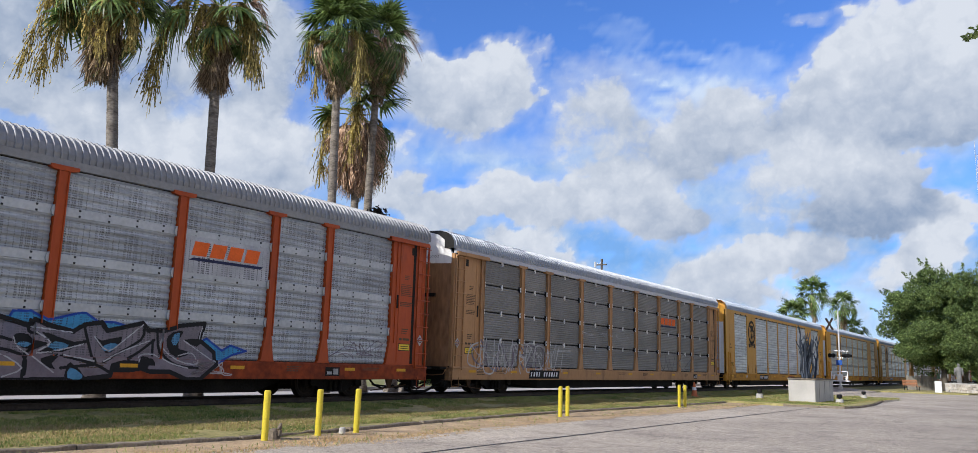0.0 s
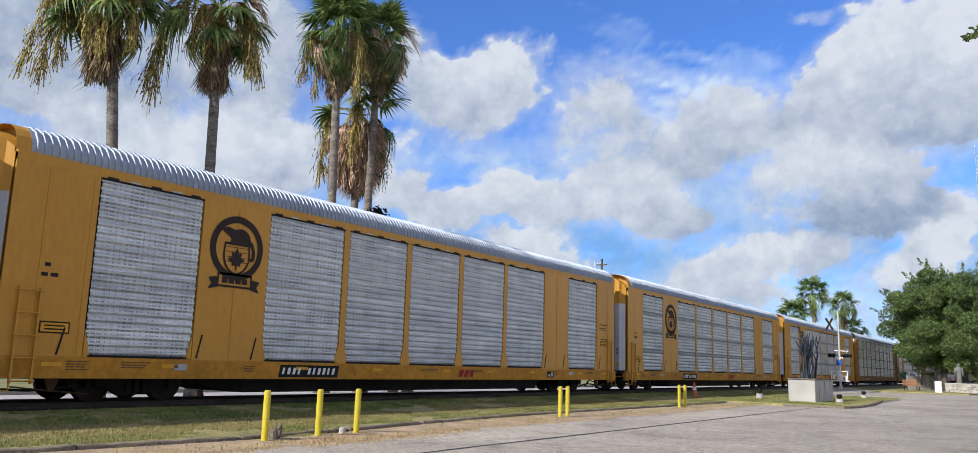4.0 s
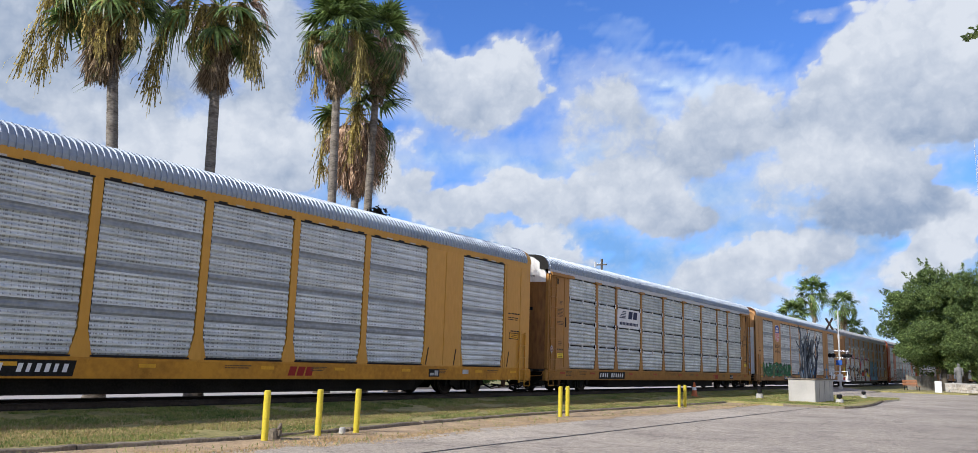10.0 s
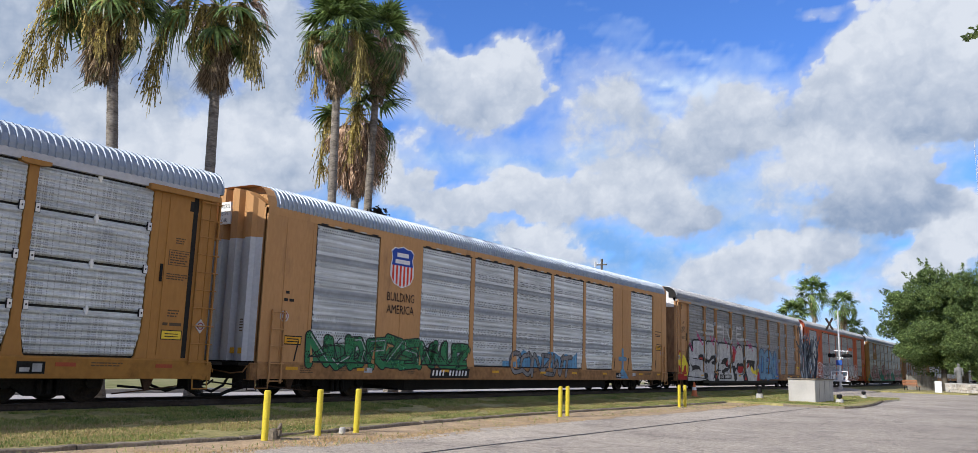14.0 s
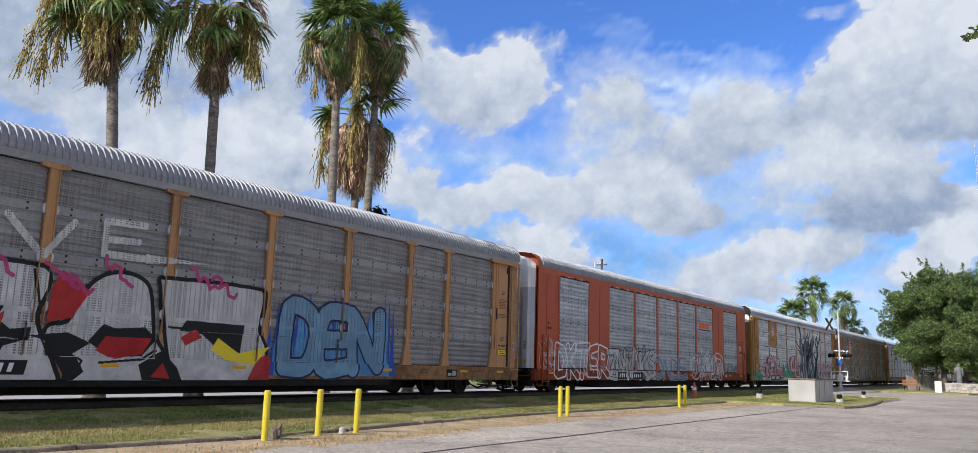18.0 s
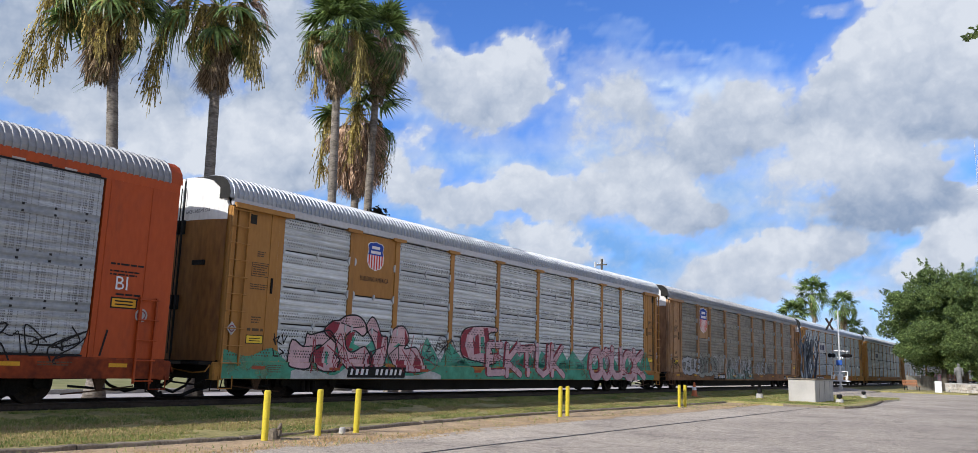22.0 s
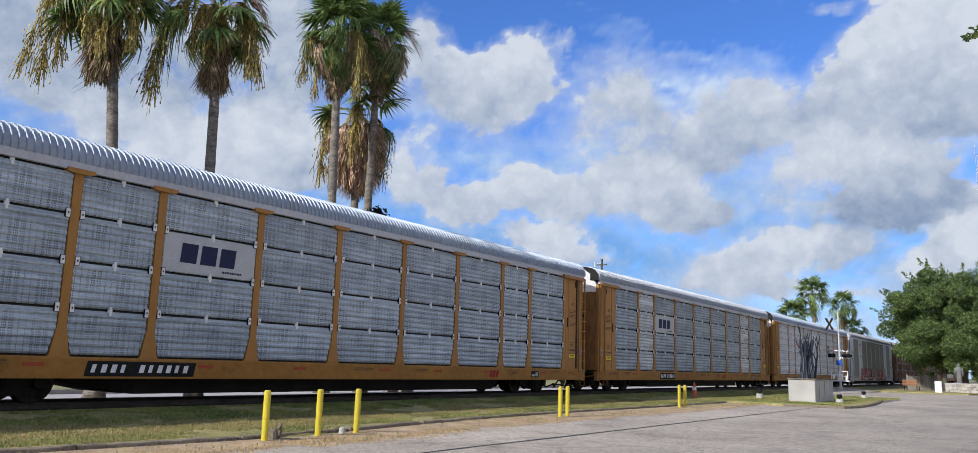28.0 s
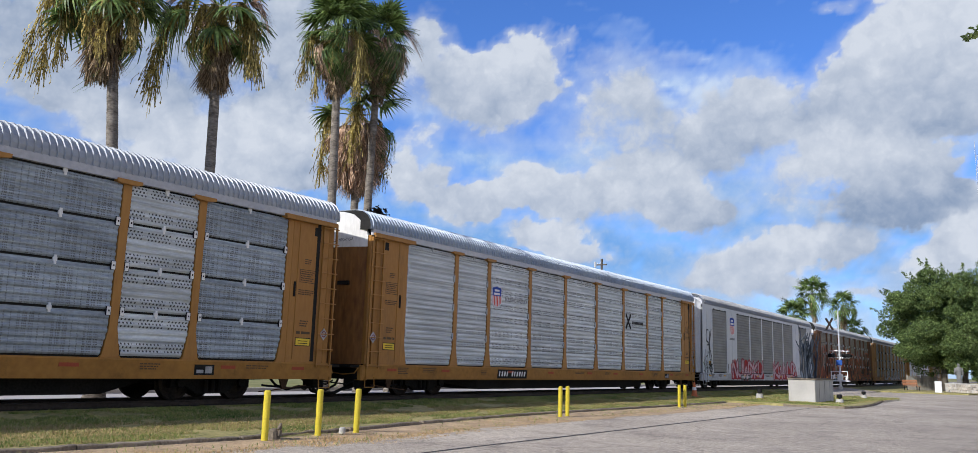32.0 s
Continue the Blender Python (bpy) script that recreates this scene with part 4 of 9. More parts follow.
def car_a(k, label, body, sheet, roof, light_bays=(), clips=True, rows=4, banded=False, board=None):
    """A posted autorack: nine bays of stacked sheets between flared posts."""
    car = thing("autorack_car", label, "railcar", pose(car_x(k, 0), TRACK_Y, RAIL_Z), "autoracks of the train")
    CARS[k] = car
    shell(car, body)
    sill(car, body, 9.2, k == 1)
    clip = M["white"] if clips else M["sheet_plain"]
    if (body, clips, k in FLAT_POSTS) not in POST_MESH:
        POST_MESH[body, clips, k in FLAT_POSTS] = [with_materials(post_form(k not in FLAT_POSTS, s, clips).mesh("post"), M[body], clip, M["ink"]) for s in ((-1, 1), (1,), (-1,))]
    for x in POSTS:
        part("post", POST_MESH[body, clips, k in FLAT_POSTS][1 if x == POSTS[0] else 2 if x == POSTS[-1] else 0], None, car, at=pose(x, 0, 0))
    edge = [0.985, 1.957, 2.93, 3.9, 4.785] if rows == 4 else [0.985, 4.785]
    for b in range(9):
        x0, x1 = POSTS[b] + 0.114, POSTS[b + 1] - 0.114
        mats = M["sheet_pale"] if b in light_bays else M[sheet]
        if board == b:
            f = Form()
            f.box(x0, x1, PANEL_Y + 0.003, PANEL_Y + 0.04, edge[2] + 0.02, edge[4])
            part("emblem_board", f, M[body], car)
        for i in range(rows):
            if board == b and i > 1:
                continue
            z0, z1 = edge[i] + (0.026 if clips else 0.02), edge[i + 1] - (0.026 if clips else 0.02)
            if banded:
                z0, z1 = edge[i] + 0.002, edge[i + 1] - 0.002
                if i:
                    part("cross_band", band_mesh(round(x1 - x0, 2), mats), None, car, at=pose((x0 + x1) / 2, PANEL_Y + 0.01, edge[i] - 0.1))
            w = round(x1 - x0, 2)
            me = panel("a", w, 0.0, round(z1 - z0, 3), (11 if sheet == "sheet_dark" else 6) * (4 // rows), 0.022, [mats, M["band"], M["white"] if clips else M["sheet_plain"]] if not banded else [mats, M["band"]], 0.13 if i == 0 else 0.0)
            part("panel", me, None, car, at=pose((x0 + x1) / 2, PANEL_Y + 0.019, z0))
    # plain doors by the ends, with a jamb and a top track
    for s in (-1, 1):
        f = Form()
        a, b = sorted((s * 11.98, s * (END - 0.22)))
        f.bevel_box(a, b, -1.575, -1.5, 0.97, 4.8, 0.01)
        f.box(*sorted((s * 12.2, s * 12.26)), -1.59, -1.575, 1.05, 4.8)
        part("side_door", f, M[body], car)
        f = Form()
        a, b = sorted((s * 11.6, s * (END - 0.02)))
        f.box(a, b, -1.69, -1.59, 4.8, 4.87)
        f.box(a, b, -1.71, -1.67, 4.74, 4.83)
        part("door_track", f, M[body], car)
        f = Form()
        f.box(*sorted((s * 12.75, s * 12.98)), -1.58, -1.57, 4.42, 4.66)
        part("door_port", f, M["recess"], car)
        part("door_latch", Form().box(*sorted((s * 12.1, s * 12.16)), -1.6, -1.575, 2.7, 3.1), M["black"], car)
        part("ladder", ladder_form(s * (END - 0.24), 0.85, 4.75, -1.61, 0.5), [M[body], M[body]], car)
        f = Form()
        f.plate([(s * (END - 0.24) + a, 1.75 + b) for a, b in ((0, -0.17), (0.15, 0), (0, 0.17), (-0.15, 0))], -1.605, -1.59)
        f.plate([(s * (END - 0.24) + 0.085 * math.cos(q * math.pi / 6), 1.75 + 0.085 * math.sin(q * math.pi / 6)) for q in range(12)], -1.608, -1.605, 1)
        f.plate([(s * (END - 0.24) + 0.06 * math.cos(q * math.pi / 6), 1.75 + 0.06 * math.sin(q * math.pi / 6)) for q in range(12)], -1.611, -1.608)
        part("placard", f, [M["chalk"], M["wine"]], car, "small white diamond placard")
        if s > 0:
            # near-black strip painted as the shaded gap by the door
            part("door_gap", Form().box(END - 0.68, END - 0.56, -1.582, -1.57, 1.0, 4.85), M["recess"], car)
        f = Form()
        f.bevel_box(*sorted((s * (END - 0.2), s * END)), -1.55, 1.55, 0.97, 4.8, 0.02)
        part("corner_post", f, M[body], car)
        f = Form()
        lo = (s * 12.55 - 0.25)
        stencils(f, [(lo + 0.15, 3.72, 0.25, 3, 0.03), (lo + 0.04, 3.38, 0.48, 5, 0.032), (lo - 0.02, 2.88, 0.6, 3, 0.03), (lo + 0.1, 2.05, 0.3, 3, 0.035), (lo, 1.72, 0.5, 1, 0.08)], -1.578)
        for a, b, c, d in ((lo, 3.1, lo + 0.58, 3.115), (lo, 3.44, lo + 0.58, 3.455), (lo, 3.1, lo + 0.015, 3.455), (lo + 0.565, 3.1, lo + 0.58, 3.455)):
            f.box(a, c, -1.58, -1.576, b, d)
        tagged(part("stencil", f, M["grime"], car), kind="stuff")
        f = Form()
        f.box(lo - 0.02, lo + 0.52, -1.58, -1.576, 1.4, 1.62, 1)
        f.box(lo, lo + 0.5, -1.582, -1.576, 1.42, 1.6)
        for q in range(2):
            f.box(lo + 0.08, lo + 0.42, -1.585, -1.582, 1.465 + q * 0.06, 1.485 + q * 0.06, 1)
        part("warning_label", f, [M["label_yellow"], M["ink"]], car, "small yellow warning label")
        end_doors(car, body, s)
        if s < 0:
            end_words(car, "EXCESS HEIGHT CAR", -END - 0.31, -0.62, 4.62, 0.1)
    me = ROOFS.get(("a", roof))
    if not me:
        me = ROOFS["a", roof] = with_materials(roof_mesh(0.153, 0.64, END + 0.12, "roof"), M[roof], M["recess"])
    part("roof", me, None, car, "ribbed galvanised roof")
    part("fascia", Form().bevel_box(-END, END, -1.612, -1.5, 4.805, 4.985, 0.012), M["sheet_plain_grey" if banded else "fascia"], car, "flat grey strip under the roof")
    running_gear(car)
    end_fittings(car, body)
    number_board(car, *BOARDS.get(k, (-6.6, 2.1)), -1.621)
    return car


ROOFS = {}
# where each car carries its number board: start and length
BOARDS = {1: (-8.6, 2.4), 5: (-9.1, 2.75), 9: (-9.2, 2.6), 11: (-8.65, 2.7), 8: (-6.2, 2.8)}
BLANKS = ((-END, -11.78), (-9.14, -7.09), (7.09, 9.08), (11.72, END))
BAYS_B = [(-11.78, -9.14)] + [(-7.06 + i * 2.824, -7.06 + (i + 1) * 2.824) for i in range(5)] + [(9.08, 11.72)]


def bay_gap(b):
    """The open width of a bay of a flush-sided car."""
    x0, x1 = BAYS_B[b]
    return (x0 + (-0.03 if b == 1 else 0.11 if 2 <= b <= 5 else 0.02), x1 - (-0.03 if b == 5 else 0.11 if 1 <= b <= 4 else 0.02))


def end_words(car, text, x, y, z, height):
    """Readable writing on a car's end, which faces down the track."""
    cu = bpy.data.curves.new("lettering", "FONT")
    cu.body, cu.size, cu.align_x, cu.resolution_u = text, height * 1.3, "CENTER", 2
    tmp = bpy.data.objects.new("lettering", cu)
    scene.collection.objects.link(tmp)
    me = bpy.data.meshes.new_from_object(tmp.evaluated_get(bpy.context.evaluated_depsgraph_get()))
    bpy.data.objects.remove(tmp)
    me.transform(pose(0, 0, 0, 90, 0, -90) @ Matrix.Diagonal((0.78, 1, 1, 1)))
    tagged(part("lettering", with_materials(me, M["ink"]), None, car, at=pose(x, y, z)), kind="stuff")


def car_b(k, label, body, sheet, roof, bands=True, ends="end_grey", hood=""):
    """A flush-sided autorack: painted side sheets with tall ribbed screens set in seven openings."""
    car = thing("autorack_car", label, "railcar", pose(car_x(k, 0), TRACK_Y, RAIL_Z), "autoracks of the train")
    CARS[k] = car
    shell(car, body)
    sill(car, body, 7.35)
    for x0, x1 in BLANKS:
        f = Form()
        f.box(x0, x1, -1.6, -1.5, 0.965, 4.93)
        part("side_sheet", f, M[body], car)
    for b in range(1, 5):
        x = BAYS_B[b][1]
        part("mullion", Form().box(x - 0.11, x + 0.11, -1.598, -1.5, 0.965, 4.93), M[body], car)
    part("top_chord", Form().box(-END, END, -1.604, -1.5, 4.78, 4.99), M[body], car)
    for b in range(7):
        x0, x1 = bay_gap(b)
        w = round(x1 - x0 - 0.05, 2)
        bd = ((0.86, 1.06), (1.8, 2.0), (2.74, 2.94)) if bands else ()
        me = panel("b" + str(bool(bd)), w, 0.0, 3.72, 22, 0.028 if sheet == "screen_light" else 0.014, [M[sheet], M["band"]], 0.11, bd)
        part("screen", me, None, car, at=pose((x0 + x1) / 2, -1.563 if sheet == "screen_light" else -1.575, 1.02))
        if sheet == "sheet_worn":
            f = Form()
            for low, high in bd:
                for q in range(4):
                    u = x0 + (x1 - x0) * (q + 0.5) / 4
                    for z in (low + 0.03, high - 0.03):
                        f.box(u - 0.022, u + 0.022, -1.6, -1.57, 1.02 + z - 0.022, 1.02 + z + 0.022)
            tagged(part("bolts", f, M["ink"], car), kind="stuff")
        for e, side in ((x0, 1), (x1, -1)):
            part("gusset", Form().plate([(e, 1.55), (e, 0.97), (e + side * 0.15, 0.97)][::side], -1.597, -1.5), M[body], car)
        f = Form()
        for q in range(5):
            u = x0 + 0.12 + q * (x1 - x0 - 0.5) / 4
            f.box(u, u + 0.26, -1.615, -1.57, 4.775, 4.815, q % 2)
        f.box(x0 - 0.01, x1 + 0.01, -1.607, -1.57, 4.74, 4.775)
        part("screen_hanger", f, [M["ink"], M["chalk"]], car)
        f = Form()
        f.box(x0 + 0.1, x1 - 0.1, -1.606, -1.57, 0.975, 1.012)
        part("screen_foot", f, M["ink"], car)
    # raised seams and slanted ribs on the plain sheets
    for x in (-12.85, -11.9, -8.1, 8.1, 11.85, 12.85):
        part("sheet_seam", Form().box(x - 0.012, x + 0.012, -1.612, -1.6, 1.0, 4.75), M[body], car)
    for x in (-12.2, -8.9, -7.3, 7.3, 8.8, 12.1):
        part("sheet_rib", Form().plate([(x - 0.14, 1.0), (x - 0.1, 1.0), (x + 0.02, 1.55), (x - 0.02, 1.55)], -1.612, -1.6), M["ink"], car)
    for s in (-1, 1):
        f = Form()
        f.bevel_box(*sorted((s * (END - 0.2), s * END)), -1.595, 1.55, 0.97, 4.98, 0.04)
        part("corner_post", f, M[body], car)
        part("ladder", ladder_form(s * (END - 0.55), 0.42, 2.3, -1.622, 0.4), [M[body], M[body]], car)
        # folded end doors
        x = s * END
        f = Form()
        ys = (-1.45, -1.3, -1.24, -1.02, -0.97, -0.72, -0.67, -0.42, -0.37, -0.14, -0.1, 0.1, 0.14, 0.37, 0.42, 0.67, 0.72, 0.97, 1.02, 1.24, 1.3, 1.45)
        ds = (0.0, 0.1, 0.22, 0.22, 0.06, 0.06, 0.22, 0.22, 0.03, 0.03, 0.22, 0.22, 0.03, 0.03, 0.22, 0.22, 0.06, 0.06, 0.22, 0.22, 0.1, 0.0)
        top = [5.0 + 0.52 * max(0.0, 1 - (abs(y) / 1.5) ** 3) for y in ys]
        low = [(x + s * d, y, 0.97) for y, d in zip(ys, ds)]
        mid = [(x + s * d, y, 4.15) for y, d in zip(ys, ds)]
        high = [(x + s * d, y, z) for y, d, z in zip(ys, ds, top)]
        f.loft([low, mid], False, 0, False)
        f.loft([mid, high], False, 1, False)
        back = [(x - s * 0.15, y, z) for y, z in zip(ys, top)]
        f.loft([high, back], False, 1, False)
        part("end_door", f.weld(), [M[ends], M[hood or body]], car, "fluted pale grey end door")
        f = Form()
        for y in (-0.55, 0.55):
            f.tube([(x + s * 0.12, y, 1.1), (x + s * 0.12, y, 4.9)], 0.022, 6)
            f.box(*sorted((x + s * 0.1, x + s * 0.2)), y - 0.1, y + 0.1, 2.7, 2.82)
        part("lock_bar", f, M["black"], car)
        for y in (-1.15, -0.85, 0.85, 1.15):
            part("door_label", Form().box(*sorted((x + s * 0.2, x + s * 0.226)), y - 0.07, y + 0.07, 1.15, 1.3), M["reflector"], car)
        f = Form()
        for q in range(5):
            f.box(*sorted((x + s * 0.2, x + s * 0.225)), -1.2, -1.08, 2.0 - q * 0.07, 2.03 - q * 0.07)
        tagged(part("stencil", f, M["grime"], car), kind="stuff")
        f = Form()
        f.box(*sorted((x + s * 0.18, x + s * 0.235)), -0.36, 0.12, 4.55, 5.15)
        part("notice_plate", f, M["white"], car, "white notice plate")
        if s < 0:
            for q, word in enumerate(("EXCESS", "HEIGHT", "CAR")):
                end_words(car, word, x - 0.237, -0.12, 4.98 - q * 0.19, 0.12)
        f = Form()
        f.box(*sorted((x, x + s * 0.5)), -1.5, 1.5, 0.86, 0.93)
        part("end_platform", f, M["steel_dark"], car)
    me = ROOFS.get(("b", roof, body))
    if not me:
        me = ROOFS["b", roof, body] = with_materials(roof_mesh(0.153, 0.62, END - 0.25, "roof"), M[roof], M[body])
    part("roof", me, None, car, "ribbed galvanised roof")
    f = Form()
    prof = [(-1.6, 4.98), (-1.6, 5.1), (-1.55, 5.26), (-1.43, 5.42), (-1.23, 5.53), (-0.94, 5.585), (0, 5.61), (0.94, 5.585), (1.23, 5.53), (1.43, 5.42), (1.55, 5.26), (1.6, 5.1), (1.6, 4.98)]
    for s in (-1, 1):
        part("roof_end", Form().loft([[(s * a, y, z) for y, z in prof] for a in (END - 0.25, END + 0.05)], False, 0, False), M[body], car)
    f = Form()
    stencils(f, [(-12.75, 2.75, 0.12, 1, 0.09), (-12.8, 2.55, 0.34, 1, 0.09), (12.2, 2.3, 0.6, 2, 0.05)], -1.601)
    stencils(f, [(12.02, 2.95, 0.8, 1, 0.05), (12.02, 2.8, 0.7, 2, 0.04)], -1.601)
    tagged(part("stencil", f, M["ink"], car), kind="stuff")
    for a, z in ((-12.72, 1.42), (12.1, 2.02)):
        f = Form()
        f.box(a, a + 0.62, -1.606, -1.6, z, z + 0.24)
        f.box(a + 0.03, a + 0.59, -1.609, -1.606, z + 0.03, z + 0.21, 1)
        for q in range(2):
            f.box(a + 0.1, a + 0.52, -1.611, -1.609, z + 0.07 + q * 0.07, z + 0.1 + q * 0.07)
        part("warning_label", f, [M["ink"], M["reflector"]], car, "small amber warning label with a black border")
    for a in (-9.6, 9.2):
        part("card_plate", Form().box(a, a + 0.34, -1.628, -1.62, 0.72, 0.86), M["silver"], car, "small pale card plate")
    for x, z in ((-12.75, 2.15), (12.85, 1.9)) if k in (6, 8) else ():
        f = Form()
        f.plate([(x + 0.15 * math.cos(q * math.pi / 8), z + 0.15 * math.sin(q * math.pi / 8)) for q in range(16)], -1.606, -1.6)
        f.plate([(x + 0.11 * math.cos(q * math.pi / 8), z + 0.11 * math.sin(q * math.pi / 8)) for q in range(16)], -1.608, -1.606, 1)
        f.plate([(x + 0.085 * math.cos(q * math.pi / 8), z + 0.085 * math.sin(q * math.pi / 8)) for q in range(16)], -1.61, -1.608)
        part("placard", f, [M["chalk"], M["wine"]], car, "small round placard with a red ring")
    running_gear(car)
    end_fittings(car, body)
    number_board(car, *BOARDS.get(k, (-6.5, 2.2)), -1.621)
    return car


M["fascia"] = mat("fascia_grey", (0.4, 0.4, 0.42), (0.52, 0.52, 0.54), 0.5, 0.1, 0.7, 10, 0.04, 0.03, (0.3, 0.27, 0.24), -0.02)
M["end_white"] = mat("grimy_white_enamel", (0.62, 0.61, 0.59), (0.8, 0.79, 0.77), 0.6, 0, 1.2, 14, 0.05, 0.04, (0.25, 0.2, 0.15), -0.01, 8, (1, 1, 0.3))
M["end_grey"] = mat("end_door_grey", (0.42, 0.44, 0.47), (0.52, 0.54, 0.57), 0.5, 0.2, 0.7, 12, 0.04, 0.03, (0.3, 0.29, 0.28), -0.03)
# car out of view ahead, added so that its shadow reaches the verge
car_a(-1, "unseen orange autorack added to cast shadow on the verge", "orange", "sheet_light", "grey_roof")
car_a(0, "orange autorack with zinc sides and blue graffiti along its foot", "orange", "sheet_worn", "grey_roof", clips=False, banded=True)
car_a(1, "faded tan autorack with dark ribbed sides and chalky graffiti", "tan", "sheet_dark", "white_roof")
for k in (2, 3, 4):
    car_b(k, "clean yellow autorack with pale screens and a round dark emblem", "yellow", "screen_light", "zinc_roof", k != 2)
car_a(5, "amber autorack with perforated zinc sides and a dark emblem", "amber", "sheet_light", "zinc_roof")
car_b(6, "faded brown autorack with pale screens and green graffiti", "brown", "sheet_pale", "zinc_roof")
car_a(7, "tan autorack with grey sides under a large white graffiti piece", "tan", "sheet_grey", "grey_roof", clips=False, banded=True)
car_b(8, "orange autorack with zinc screens and white outlined graffiti", "orange", "sheet_worn", "grey_roof", True, "end_grey", "white")
car_a(9, "amber autorack with white punched sides and pink and green graffiti", "amber", "sheet_pale", "white_roof", clips=False, board=1)
car_a(10, "rose tan autorack with dull grey sides and pale graffiti", "rose", "sheet_mid", "grey_roof", clips=False, banded=True, board=1)
car_a(11, "amber autorack with perforated zinc sides and a pale emblem board", "amber", "sheet_blue", "zinc_roof")
car_a(12, "amber autorack with zinc sides and two paler bays", "amber", "sheet_slate", "white_roof", light_bays=(1, 7))
car_a(13, "amber autorack with tall white punched sides", "amber", "sheet_pale", "zinc_roof", clips=False, rows=1)
car_b(14, "pale grey autorack with dark screens and red graffiti", "pale", "sheet_dark", "grey_roof", False)
car_a(15, "dark umber autorack covered with dark graffiti", "umber", "sheet_mid", "grey_roof", clips=False)
car_a(16, "brown autorack with dull grey sides", "brown", "sheet_mid", "grey_roof")
car_a(17, "amber autorack with zinc sides", "amber", "sheet_light", "white_roof")
car_a(18, "tan autorack with dull grey sides", "tan", "sheet_mid", "grey_roof")

# ---- emblems, writing and graffiti on the cars ----
def cells(k):
    """The painted faces of a car's near side: x and z ranges and how far out each stands."""
    out = [(-END, END, 0.5, 0.968, -1.6235)]
    if k in FLUSH:
        edge = -END
        for b in range(7):
            x0, x1 = bay_gap(b)
            out.append((edge, x0, 0.968, 4.78, -1.6135))
            out.append((x0, x1, 0.968, 4.78, -1.594))
            edge = x1
        out.append((edge, END, 0.968, 4.78, -1.6135))
    else:
        edge = -11.8
        out.append((-END + 0.02, -12.0, 0.968, 4.8, -1.5935))
        for x in POSTS:
            flat = k in FLAT_POSTS
            out.append((x - 0.2, x + 0.2, 0.968, 1.62, -1.5675 if flat else -1.6225))
            out.append((x - 0.1, x + 0.1, 1.62, 4.85, -1.5675 if flat else -1.6475))
            if x > -11:
                out.append((edge, x - 0.1, 1.62, 4.9, -1.5775 if k in BANDED else -1.5525))
                out.append((edge + 0.1, x - 0.2, 0.968, 1.62, -1.5525))
            edge = x + 0.1
        out.append((12.0, END - 0.02, 0.968, 4.8, -1.5935))
    return out


FLUSH, BANDED = (2, 3, 4, 6, 8, 14), (0, 7, 10)


def cut(poly, axis, bound, keep_above):
    """Clip an outline in x and z at one bound."""
    res = []
    for i, p in enumerate(poly):
        q = poly[i - 1]
        inside = [(v[axis] >= bound) == keep_above for v in (q, p)]
        if inside[0] != inside[1]:
            u = (bound - q[axis]) / (p[axis] - q[axis])
            res.append((q[0] + u * (p[0] - q[0]), q[1] + u * (p[1] - q[1])))
        if inside[1]:
            res.append(p)
    return res


